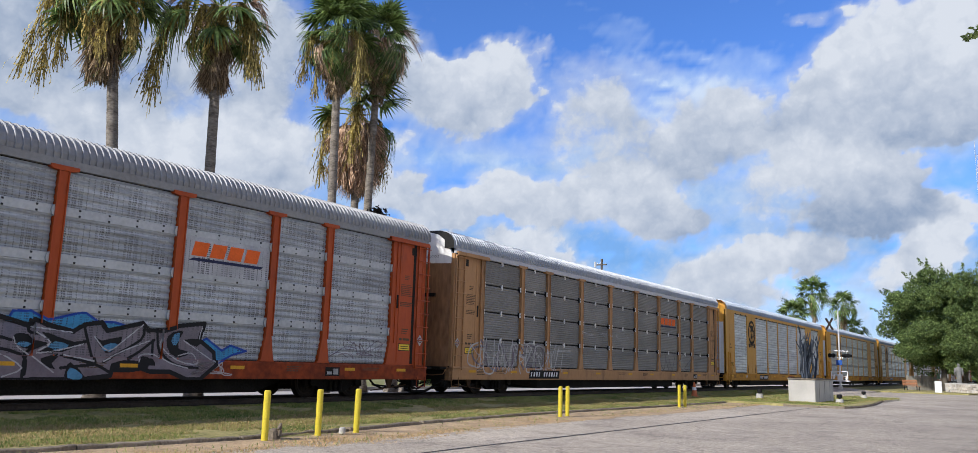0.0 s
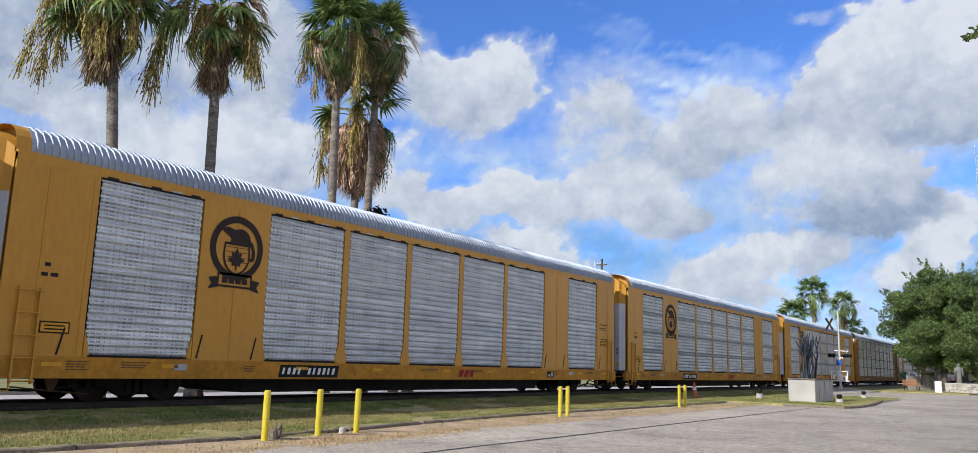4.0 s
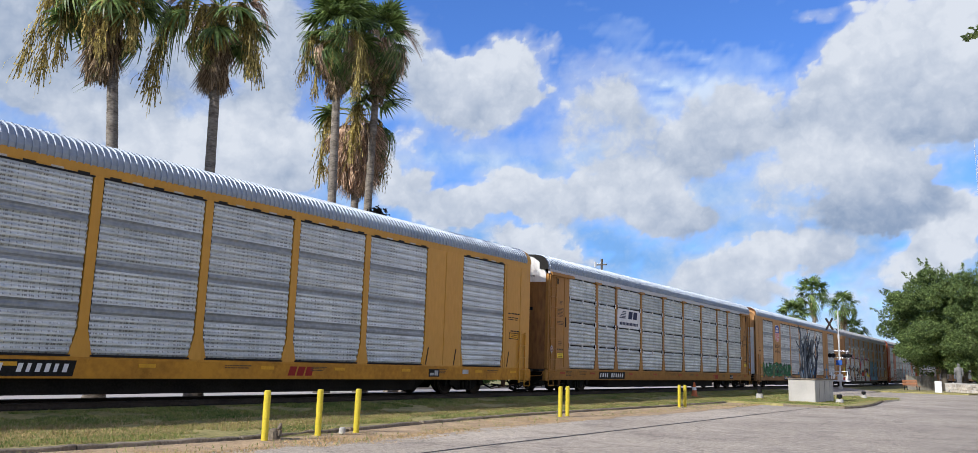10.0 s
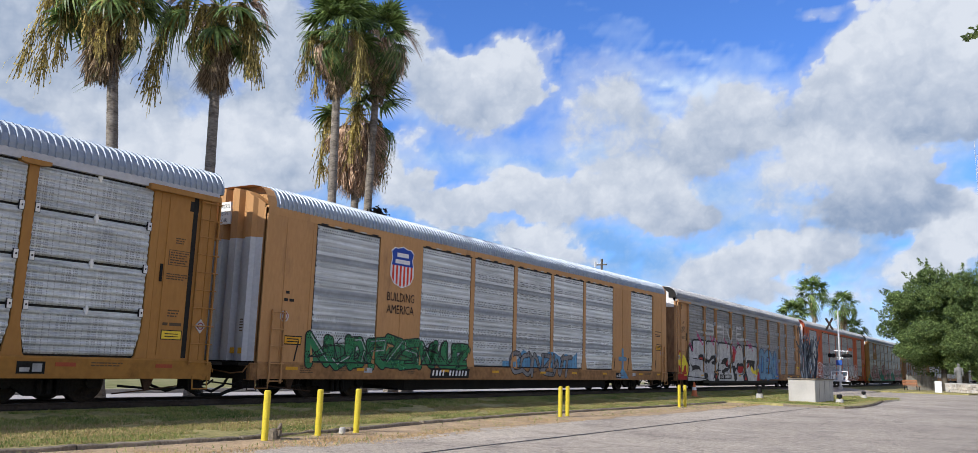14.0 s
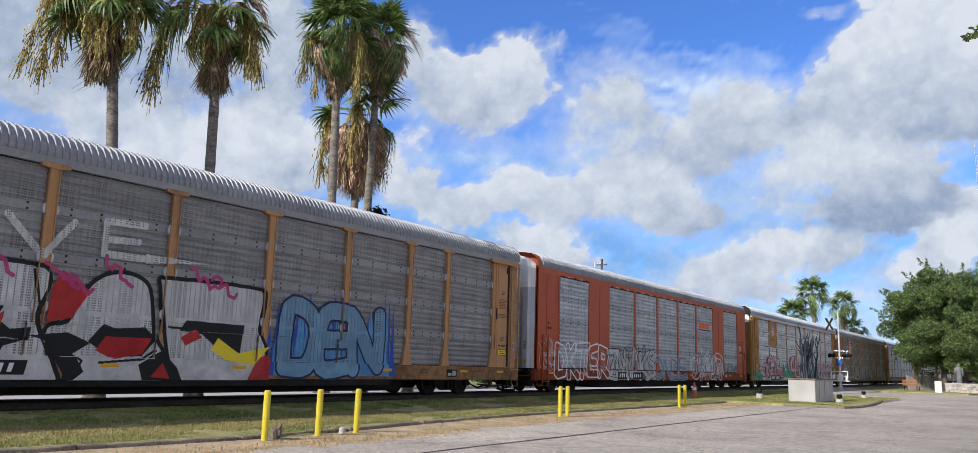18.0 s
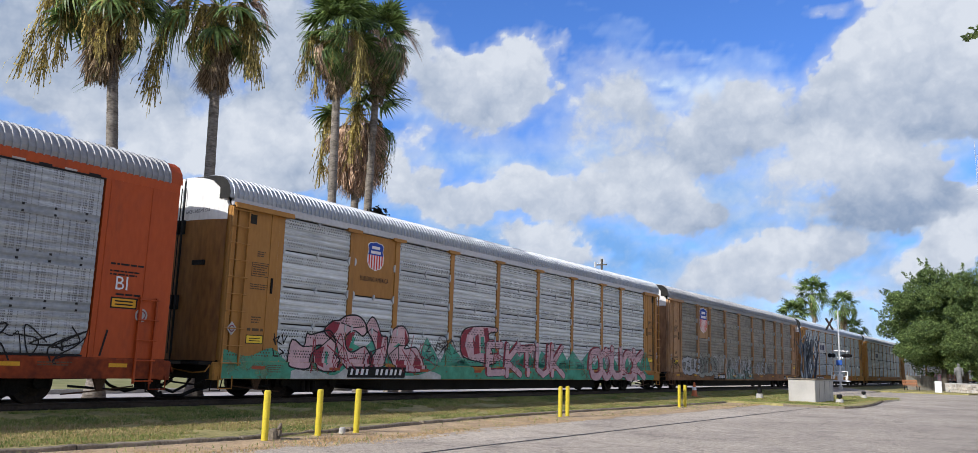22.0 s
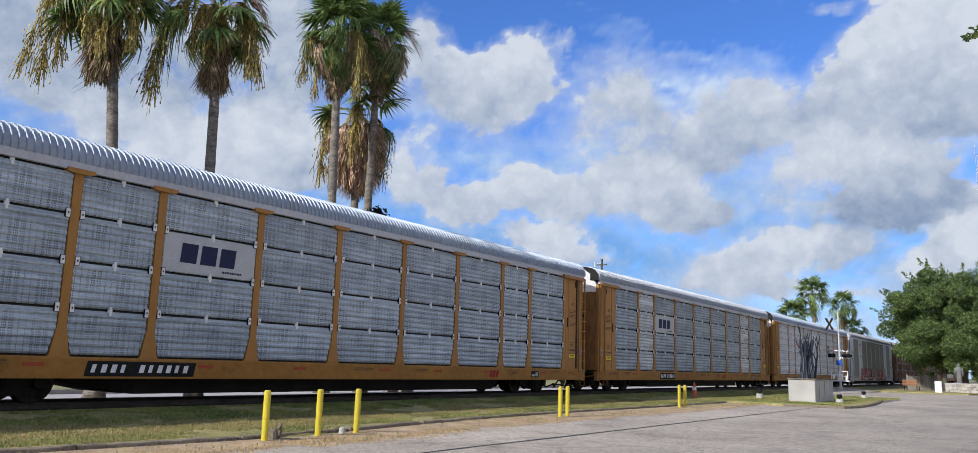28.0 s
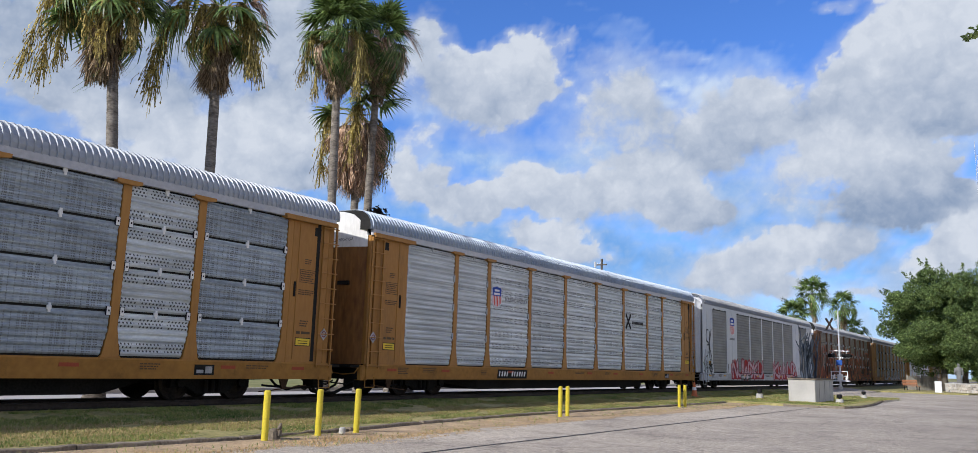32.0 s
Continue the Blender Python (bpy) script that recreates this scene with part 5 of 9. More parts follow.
class Spray:
    """Flat painted shapes in x and z. Where they overlap they run together; then they are laid on a car's side in fine rows."""

    def __init__(self):
        self.polys, self.dots, self.bare = [], [], None

    def shape(self, pts):
        self.polys.append([(float(x), float(z)) for x, z in pts])
        return self

    def line(self, pts, width, closed=False):
        n = len(pts)
        for i in range(n if closed else n - 1):
            p, q = pts[i], pts[(i + 1) % n]
            dx, dz = q[0] - p[0], q[1] - p[1]
            d = math.hypot(dx, dz) or 1
            a, b = -dz / d * width / 2, dx / d * width / 2
            self.shape([(p[0] - a, p[1] - b), (q[0] - a, q[1] - b), (q[0] + a, q[1] + b), (p[0] + a, p[1] + b)])
            self.dots.append((q[0], q[1], width / 2))
        self.dots.append((pts[0][0], pts[0][1], width / 2))
        return self

    def disc(self, x, z, rx, rz=None, n=20):
        return self.shape([(x + rx * math.cos(2 * math.pi * i / n), z + (rz or rx) * math.sin(2 * math.pi * i / n)) for i in range(n)])

    def spans(self, low, h, count):
        """The x ranges that the paint covers in each fine row."""
        rows = [[] for _ in range(count)]
        for p in self.polys:
            a, b = min(z for _, z in p), max(z for _, z in p)
            for r in range(max(0, int((a - low) / h) - 1), min(count, int((b - low) / h) + 2)):
                z = low + (r + 0.5) * h
                xs = sorted(q[0] + (z - q[1]) / (w[1] - q[1]) * (w[0] - q[0]) for q, w in zip(p, p[1:] + p[:1]) if (q[1] > z) != (w[1] > z))
                rows[r] += list(zip(xs[::2], xs[1::2]))
        for x, c, rad in self.dots:
            for r in range(max(0, int((c - rad - low) / h) - 1), min(count, int((c + rad - low) / h) + 2)):
                d = rad * rad - (low + (r + 0.5) * h - c) ** 2
                if d > 0:
                    rows[r].append((x - math.sqrt(d), x + math.sqrt(d)))
        out = []
        for runs in rows:
            merged = []
            for a, b in sorted(runs):
                if merged and a <= merged[-1][1] + 0.002:
                    merged[-1][1] = max(merged[-1][1], b)
                else:
                    merged.append([a, b])
            out.append(merged)
        return out

    def rows(self, step):
        """Merged runs of paint, less what is left bare: height, and the x ranges covered there."""
        zs = [z for p in self.polys for _, z in p] + [d[1] + s * d[2] for d in self.dots for s in (-1, 1)]
        low, high = min(zs), max(zs)
        count = max(4, math.ceil((high - low) / step))
        h = (high - low) / count
        full = self.spans(low, h, count)
        bare = self.bare.spans(low, h, count) if self.bare else [[]] * count
        for r in range(count):
            runs = full[r]
            for c, d in bare[r]:
                runs = [piece for a, b in runs for piece in ((a, min(b, c)), (max(a, d), b)) if piece[1] > piece[0]]
            yield low + r * h, low + (r + 1) * h, runs

    def lay(self, k, name, material, layer=0, label="", kind="", step=0.013):
        f = Form()
        faces = cells(k)
        for z0, z1, runs in self.rows(step):
            mid = (z0 + z1) / 2
            for x0, x1, low, high, y in faces:
                if low <= mid < high:
                    for a, b in runs:
                        a, b = max(a, x0), min(b, x1)
                        if b > a:
                            f.face([(a, y - 0.0014 * layer, z0), (b, y - 0.0014 * layer, z0), (b, y - 0.0014 * layer, z1), (a, y - 0.0014 * layer, z1)])
        if f.f:
            tagged(part(name, f, M[material], CARS[k], label), kind=kind)
        return self


def curve(points, closed=False, steps=5):
    """A smooth line through points."""
    n, out = len(points), []
    for i in range(n if closed else n - 1):
        p = [points[(i + j) % n] if closed else points[min(n - 1, max(0, i + j))] for j in (-1, 0, 1, 2)]
        for s in range(steps):
            u = s / steps
            out.append(tuple(0.5 * (2 * p[1][a] + (p[2][a] - p[0][a]) * u + (2 * p[0][a] - 5 * p[1][a] + 4 * p[2][a] - p[3][a]) * u * u + (3 * p[1][a] - p[0][a] - 3 * p[2][a] + p[3][a]) * u ** 3) for a in (0, 1)))
    if not closed:
        out.append(points[-1])
    return out


STROKES = {
    "S": [[(0.9, 0.95), (0.15, 0.95), (0.12, 0.58), (0.88, 0.46), (0.88, 0.06), (0.0, 0.05)]],
    "P": [[(0.15, 0.0), (0.12, 0.95), (0.85, 0.92), (0.85, 0.48), (0.2, 0.45)]],
    "E": [[(0.9, 0.95), (0.12, 0.93), (0.1, 0.05), (0.95, 0.05)], [(0.15, 0.5), (0.8, 0.52)]],
    "C": [[(0.9, 0.8), (0.7, 0.96), (0.25, 0.9), (0.1, 0.5), (0.25, 0.08), (0.75, 0.05), (0.95, 0.25)]],
    "T": [[(0.0, 0.93), (1.0, 0.95)], [(0.5, 0.93), (0.48, 0.0)]],
    "A": [[(0.05, 0.0), (0.1, 0.93), (0.88, 0.95), (0.9, 0.0)], [(0.12, 0.5), (0.85, 0.5)]],
    "V": [[(0.05, 0.97), (0.45, 0.03), (0.95, 0.92)]],
    "D": [[(0.15, 0.02), (0.15, 0.96), (0.7, 0.9), (0.92, 0.5), (0.7, 0.06), (0.15, 0.02)]],
    "K": [[(0.15, 0.0), (0.15, 1.0)], [(0.9, 1.0), (0.2, 0.45), (0.95, 0.0)]],
    "R": [[(0.15, 0.0), (0.12, 0.95), (0.85, 0.9), (0.8, 0.5), (0.2, 0.45), (0.95, 0.0)]],
    "O": [[(0.5, 0.97), (0.1, 0.75), (0.1, 0.25), (0.5, 0.03), (0.9, 0.25), (0.9, 0.75), (0.5, 0.97)]],
    "N": [[(0.1, 0.0), (0.12, 0.98), (0.85, 0.05), (0.9, 1.0)]],
    "U": [[(0.1, 1.0), (0.12, 0.2), (0.5, 0.02), (0.88, 0.2), (0.9, 1.0)]],
    "W": [[(0.0, 1.0), (0.25, 0.0), (0.5, 0.7), (0.75, 0.0), (1.0, 1.0)]],
    "Z": [[(0.05, 0.95), (0.95, 0.9), (0.1, 0.1), (0.95, 0.05)]],
}


def lettering(k, word, x0, x1, z0, z1, fill, edge, thick, rim, seed=1, layer=1, bent=0.25, name="graffiti", label="", gleam=None, heights=None, loose=0.06, shade=""):
    """A sprayed word: a dark rim below, a fill on it, letters that overlap and lean; shade is the paint of their thick side."""
    rng = random.Random(seed)
    w = (x1 - x0) / len(word)
    shine = Spray()
    for i, ch in enumerate(word):
        low, top, deep_side = Spray(), Spray(), Spray()
        h = (z1 - z0) * (heights[i] if heights else rng.uniform(0.86, 1.0))
        lean = rng.uniform(-0.08, 0.14)
        for stroke in STROKES[ch]:
            pts = [(x0 + w * (i - 0.02 + (a + lean * b + rng.uniform(-loose, loose)) * 1.02), z0 + h * (b + rng.uniform(-loose, loose) * 0.7)) for a, b in stroke]
            if bent:
                pts = curve(pts, False, 4)
            if edge:
                low.line(pts, thick + 2 * rim)
            if shade:
                deep_side.line([(a - 0.1, b + 0.03) for a, b in pts], thick + 2 * rim)
            if fill:
                top.line(pts, thick)
            if gleam and len(pts) > 3:
                shine.line([(a + thick * 0.24, b + thick * 0.2) for a, b in pts[1:-1:1]], thick * 0.13)
        up = layer + 0.35 * (i % 3)
        if shade:
            deep_side.lay(k, "letter_shade", shade, up - 0.3, label)
        if edge:
            low.bare = top if fill == "bare" else None
            low.lay(k, "letter_rim", edge, up, label)
        if fill and fill != "bare":
            top.lay(k, "letter", fill, up + 1, label)
    if gleam:
        shine.lay(k, "letter_gleam", gleam, layer + 3, kind="stuff")


def tangle(k, x0, x1, z0, z1, colour, count, width, seed, layer=1, label="loose sprayed scrawl"):
    """Loops and scratches of a spray can."""
    rng = random.Random(seed)
    s = Spray()
    for i in range(count):
        c = x0 + (x1 - x0) * (i + rng.uniform(0.1, 0.9)) / count
        pts = [(c + rng.uniform(-0.5, 0.5) * 0.9, z0 + (z1 - z0) * rng.uniform(0, 1)) for _ in range(rng.choice((4, 5, 6)))]
        s.line(curve(pts, False, 5), width * rng.uniform(0.7, 1.2))
    s.lay(k, "scrawl", colour, layer, label, "stuff")


def splash(k, x0, x1, z0, z1, colour, lumps, seed, layer=0, label=""):
    """A ragged sprayed background with a humped top."""
    rng = random.Random(seed)
    top = [(x0 + (x1 - x0) * i / lumps, z1 - (z1 - z0) * rng.uniform(0.0, 0.75)) for i in range(lumps + 1)]
    top = curve(top, False, 4)
    s = Spray()
    for p, q in zip(top, top[1:]):
        s.shape([(p[0], z0), (q[0], z0), q, p])
    s.lay(k, "graffiti", colour, layer, label, "stuff")


def peaks(k, x0, x1, z0, z1, colour, count, seed, layer=0, edge="", label=""):
    """A row of sharp sprayed peaks, with a thin dark line along them."""
    rng = random.Random(seed)
    top = []
    for i in range(count):
        a = x0 + (x1 - x0) * i / count
        w = (x1 - x0) / count
        top += [(a, z1 - (z1 - z0) * rng.uniform(0.55, 0.9)), (a + w * rng.uniform(0.25, 0.7), z1 - (z1 - z0) * rng.uniform(0.0, 0.35))]
    top.append((x1, z0 + 0.02))
    s = Spray()
    for p, q in zip(top, top[1:]):
        s.shape([(p[0], z0), (q[0], z0), q, p])
    s.lay(k, "graffiti", colour, layer, label, "stuff")
    if edge:
        Spray().line(top, 0.035).lay(k, "graffiti", edge, layer + 0.5, "", "stuff")


def words(k, text, x, z, height, material, layer=1, squeeze=1.0, name="lettering"):
    """Readable writing in the built-in face, centred on x."""
    cu = bpy.data.curves.new("lettering", "FONT")
    cu.body, cu.size, cu.align_x, cu.resolution_u = text, height * 1.4, "CENTER", 2
    tmp = bpy.data.objects.new("lettering", cu)
    scene.collection.objects.link(tmp)
    me = bpy.data.meshes.new_from_object(tmp.evaluated_get(bpy.context.evaluated_depsgraph_get()))
    bpy.data.objects.remove(tmp)
    s = Spray()
    for p in me.polygons:
        s.shape([(x + me.vertices[i].co.x * squeeze, z + me.vertices[i].co.y) for i in p.vertices])
    s.lay(k, name, material, layer, "", "stuff", step=0.008)
    bpy.data.meshes.remove(me)


def shield(k, x, z, w, h):
    """A shield with a blue head and red and white stripes."""
    def side(u):
        return [(0, 1.0), (0.2, 0.95), (0.36, 0.95), (0.5, 0.86), (0.44, 0.7), (0.5, 0.5), (0.5, 0.28), (0.36, 0.1), (0, 0.0)]
    right = [(x + a * w, z + b * h) for a, b in side(0)]
    left = [(x - a * w, z + b * h) for a, b in side(0)][::-1][1:-1]
    outline = right + left
    grown = [(x + (a - x) * 1.07, z + h / 2 + (b - z - h / 2) * 1.05) for a, b in outline]
    Spray().shape(grown).lay(k, "emblem", "snow", 1, "shield emblem with blue head and red stripes")
    head = cut(outline, 1, z + 0.53 * h, True)
    Spray().shape(head).lay(k, "emblem", "emblem_blue", 2)
    foot = cut(outline, 1, z + 0.53 * h, False)
    s = Spray()
    for i in range(6):
        a = x - w / 2 + w * (i + 0.3) / 6
        p = cut(cut(foot, 0, a, True), 0, a + w * 0.085, False)
        if len(p) > 2:
            s.shape(p)
    s.lay(k, "emblem", "emblem_red", 2)
    s = Spray()
    for b, half in ((0.8, 0.26), (0.63, 0.33)):
        s.shape([(x - half * w, z + b * h - 0.05 * h), (x + half * w, z + b * h - 0.05 * h), (x + half * w, z + b * h + 0.05 * h), (x - half * w, z + b * h + 0.05 * h)])
    s.lay(k, "emblem", "snow", 3)


def slanted(k, x, z, w, h, count, colour, layer=2, lean=0.25):
    s = Spray()
    for i in range(count):
        a, b = x + w * i / count, x + w * (i + 0.82) / count
        s.shape([(a, z), (b, z), (b + lean * h, z + h), (a + lean * h, z + h)])
    s.lay(k, "emblem", colour, layer, "emblem of slanted blocks", "stuff")


def plain_board(k, x0, x1, z0, z1, colour="snow"):
    Spray().shape([(x0, z0), (x1, z0), (x1, z1), (x0, z1)]).lay(k, "emblem", colour, 0, "plain pale emblem ground")


ROW = (0.985, 1.957, 2.93, 3.9, 4.87)
# slanted orange emblem over a dark stroke
for k, x in ((0, 4.42), (1, 4.42)):
    if k == 0:
        plain_board(k, x + 0.02, x + 2.58, 2.98, 3.86, "silver")
    slanted(k, x + 0.22, 3.4, 2.05, 0.34, 4, "emblem_orange")
    Spray().shape([(x + 0.15, 3.28), (x + 2.3, 3.28), (x + 2.38, 3.35), (x + 0.3, 3.35)]).lay(k, "emblem", "emblem_navy", 2)
slanted(8, 4.72, 3.5, 1.7, 0.3, 4, "emblem_orange")
Spray().shape([(4.6, 3.38), (6.5, 3.38), (6.55, 3.44), (4.7, 3.44)]).lay(8, "emblem", "emblem_navy", 2)
# round emblem: ring, animal over a shield with a leaf, ribbon
for k in (2, 3, 4):
    x, z = -8.1, 3.72
    ring = [(x + 0.72 * math.cos(a), z + 0.72 * math.sin(a)) for a in (2 * math.pi * i / 40 for i in range(40))]
    Spray().line(ring, 0.17, True).lay(k, "emblem", "emblem_brown", 1, "round dark emblem with a ribbon")
    Spray().line(curve([(x - 0.36, z + 0.1), (x - 0.38, z - 0.25), (x - 0.25, z - 0.52), (x, z - 0.64), (x + 0.25, z - 0.52), (x + 0.38, z - 0.25), (x + 0.36, z + 0.1)], False, 4), 0.05).lay(k, "emblem", "emblem_brown", 1)
    s = Spray()
    for q in range(4):
        s.line([(x - 0.33, z + 0.02 - q * 0.12), (x + 0.33, z + 0.02 - q * 0.12)], 0.012)
    s.lay(k, "emblem", "emblem_brown", 1, "", "stuff")
    animal = [(-0.48, 0.4), (-0.4, 0.48), (-0.28, 0.5), (-0.1, 0.46), (0.08, 0.5), (0.24, 0.46), (0.36, 0.34), (0.4, 0.16), (0.3, 0.12), (-0.12, 0.12), (-0.22, 0.14), (-0.2, 0.22), (-0.3, 0.3)]
    Spray().shape(curve([(x + a, z + b) for a, b in animal], True, 3)).line([(x - 0.36, z + 0.1), (x + 0.38, z + 0.1)], 0.06).lay(k, "emblem", "emblem_brown", 2, "dark animal over a shield")
    Spray().line(curve([(x + 0.42, z + 0.16), (x + 0.5, z - 0.02), (x + 0.5, z - 0.2), (x + 0.45, z - 0.24)], False, 3), 0.1).lay(k, "emblem", "emblem_brown", 2)
    leaf = [(0, 0.3), (0.06, 0.14), (0.16, 0.17), (0.13, 0.04), (0.26, -0.02), (0.12, -0.12), (0.14, -0.2), (0.02, -0.17), (0.02, -0.3), (-0.02, -0.3), (-0.02, -0.17), (-0.14, -0.2), (-0.12, -0.12), (-0.26, -0.02), (-0.13, 0.04), (-0.16, 0.17), (-0.06, 0.14)]
    Spray().shape([(x + a * 1.0, z - 0.26 + b * 0.95) for a, b in leaf]).lay(k, "emblem", "emblem_brown", 2, "dark leaf")
    Spray().line([(x - 0.5, 2.76), (x + 0.5, 2.76), (x + 0.5, 3.06), (x - 0.5, 3.06)], 0.05, True).shape([(x - 0.78, 2.66), (x - 0.5, 2.72), (x - 0.5, 2.98), (x - 0.78, 2.94), (x - 0.68, 2.8)]).shape([(x + 0.78, 2.66), (x + 0.68, 2.8), (x + 0.78, 2.94), (x + 0.5, 2.98), (x + 0.5, 2.72)]).lay(k, "emblem", "emblem_brown", 1)
    s = Spray()
    for i in range(4):
        s.shape([(x - 0.38 + i * 0.2, 2.84), (x - 0.22 + i * 0.2, 2.84), (x - 0.22 + i * 0.2, 2.98), (x - 0.38 + i * 0.2, 2.98)])
    s.lay(k, "emblem", "emblem_brown", 2)
# dark slanted emblem on a white sheet
plain_board(5, -7.04, -4.42, 2.97, 3.86)
s = Spray()
for i in range(5):
    z = 3.42 + i * 0.075
    s.shape([(-6.85 + i * 0.09, z), (-6.15 + i * 0.02, z), (-6.12 + i * 0.02, z + 0.045), (-6.82 + i * 0.09, z + 0.045)])
s.lay(5, "emblem", "emblem_navy", 1, "dark emblem of slanted bars")
slanted(5, -5.85, 3.42, 1.1, 0.36, 2, "emblem_navy", 1)
slanted(5, -6.8, 3.1, 2.1, 0.14, 13, "emblem_navy", 1, 0.1)
# navy blocks on a pale sheet
for k in (11, 12):
    plain_board(k, -7.04, -4.42, 2.97, 3.86, "board_grey")
    slanted(k, -6.6, 3.2, 1.65, 0.46, 3, "emblem_navy", 1, 0.08)
    slanted(k, -5.4, 3.06, 0.6, 0.05, 8, "emblem_navy", 1, 0.1)
shield(6, -8.1, 3.35, 1.05, 1.25)
words(6, "BUILDING", -8.1, 2.9, 0.27, "ink", 1, 0.78)
words(6, "AMERICA", -8.1, 2.52, 0.27, "ink", 1, 0.82)
shield(9, -8.18, 3.75, 0.68, 0.85)
words(9, "BUILDING AMERICA", -8.18, 3.4, 0.14, "ink", 1, 0.72)
shield(10, -8.18, 3.28, 1.18, 1.42)
shield(13, -6.65, 3.15, 0.62, 0.75)
words(13, "BUILDING AMERICA", -5.3, 3.4, 0.16, "ink", 1, 0.8)
Spray().line([(4.6, 3.0), (5.1, 3.6)], 0.14).line([(4.6, 3.6), (5.1, 3.0)], 0.14).lay(13, "emblem", "ink", 1, "dark crossed emblem")
slanted(13, 5.3, 3.2, 1.3, 0.14, 9, "ink", 1, 0.1)
shield(14, -8.1, 3.35, 0.95, 1.15)
slanted(14, -8.6, 3.05, 1.0, 0.12, 10, "smoke", 1, 0.0)

# a dark red emblem of slanted blocks on the sills
for k, x, w in ((2, 1.4, 0.9), (3, 1.4, 0.9), (4, 1.4, 0.9), (5, 6.3, 0.6), (11, 6.3, 0.6), (12, 3.2, 0.6)):
    slanted(k, x, 0.62, w, 0.24, 3, "dark_red", 1, 0.3)

# graffiti, car by car
s = Spray()
s.shape([(0.32, 1.7), (0.75, 1.73), (0.79, 1.82), (1.14, 1.84), (1.44, 1.69), (1.62, 1.72), (2.1, 1.86), (2.26, 1.87), (2.55, 1.7), (2.9, 1.72), (3.17, 1.66), (3.01, 1.41), (0.37, 1.3)])
s.shape([(5.03, 1.35), (5.3, 1.47), (5.51, 1.34), (5.76, 1.2), (6, 1.33), (6.49, 1.21), (6.08, 1.11), (5.64, 0.9), (5.46, 0.93)])
s.lay(0, "graffiti", "azure", 0, "blue sprayed peaks behind the letters", "stuff")
for pts in ([(0.75, 1.73), (0.79, 1.82), (1.14, 1.84), (1.44, 1.69), (1.62, 1.72), (2.1, 1.86), (2.26, 1.87), (2.55, 1.7), (2.9, 1.72), (3.17, 1.66)], [(5.03, 1.35), (5.3, 1.47), (5.51, 1.34), (5.76, 1.2), (6, 1.33), (6.49, 1.21), (6.08, 1.11), (5.64, 0.9), (5.46, 0.93)]):
    Spray().line(pts, 0.05).lay(0, "graffiti", "emblem_blue", 0.5, "", "stuff")
outline = [(0.1, 1.77), (0.55, 1.7), (1.15, 1.55), (1.23, 1.68), (1.45, 1.59), (2.04, 1.48), (2.25, 1.63), (2.62, 1.7), (2.78, 1.53), (3.57, 1.74), (3.73, 1.59), (4.13, 1.6), (4.52, 1.73), (5.19, 1.82), (5.09, 1.43), (5.53, 1.15), (5.58, 0.86), (5.15, 0.52), (4.77, 0.52), (4.34, 0.68), (3.84, 0.68), (3.44, 0.81), (2.94, 0.81), (2.9, 0.59), (2.28, 0.51), (0.26, 0.49)]
Spray().shape(outline).lay(0, "letter", "lilac", 1, "grey sprayed interlocked letters", "stuff")
Spray().line(outline + outline[:1], 0.1).lay(0, "letter_rim", "ink", 2, "black rim of the letters", "stuff")
s = Spray()
s.shape(curve([(0.87, 1.25), (0.91, 1.39), (1.15, 1.38), (1.26, 1.27), (1.51, 1.23), (1.3, 1.13), (1.08, 1.11)], True, 2))
s.shape(curve([(1.36, 1.44), (1.74, 1.36), (2.09, 1.27), (2.35, 1.32), (1.93, 1.09), (1.31, 1.02), (1.59, 1.2)], True, 2))
s.shape(curve([(2.51, 1.39), (2.68, 1.32), (3.13, 1.42), (3.01, 1.17), (2.79, 1.06)], True, 2))
s.shape(curve([(4.17, 1.39), (4.31, 1.57), (4.65, 1.61), (4.48, 1.33), (4.58, 1.2), (4.88, 1.13), (4.6, 1.01), (4.29, 1.1)], True, 2))
s.shape(curve([(3.54, 0.92), (3.68, 1.02), (3.88, 0.95), (3.94, 0.82), (3.7, 0.84)], True, 2))
s.shape(curve([(1.4, 0.92), (1.78, 1.01), (1.63, 0.83), (1.72, 0.71), (1.51, 0.78)], True, 2))
s.shape(curve([(2.93, 0.85), (3.3, 0.93), (3.79, 0.84), (3.62, 0.7), (2.95, 0.66)], True, 2))
s.shape(curve([(1.93, 0.69), (2.01, 0.86), (2.36, 0.54), (1.95, 0.51)], True, 2))
s.shape(curve([(4.65, 1.41), (5.14, 1.45), (5.04, 1.27)], True, 2))
s.lay(0, "graffiti", "ink", 2.5, "black sprayed gaps between the strokes", "stuff")
s = Spray()
s.shape(curve([(1.52, 1.15), (1.68, 1.27), (1.97, 1.2), (1.83, 1.08)], True, 2))
s.shape(curve([(2.67, 1.16), (2.88, 1.27), (3.06, 1.24), (2.88, 1.09)], True, 2))
s.shape(curve([(4.3, 1.36), (4.36, 1.53), (4.56, 1.55), (4.42, 1.28)], True, 2))
s.shape(curve([(1.98, 0.55), (2.02, 0.76), (2.29, 0.6), (2.23, 0.51)], True, 2))
s.shape(curve([(0.93, 1.19), (1.07, 1.24), (1.22, 1.2), (1.11, 1.13)], True, 2))
s.lay(0, "graffiti", "sky_blue", 3, "blue sprayed gaps between the strokes", "stuff")
s = Spray()
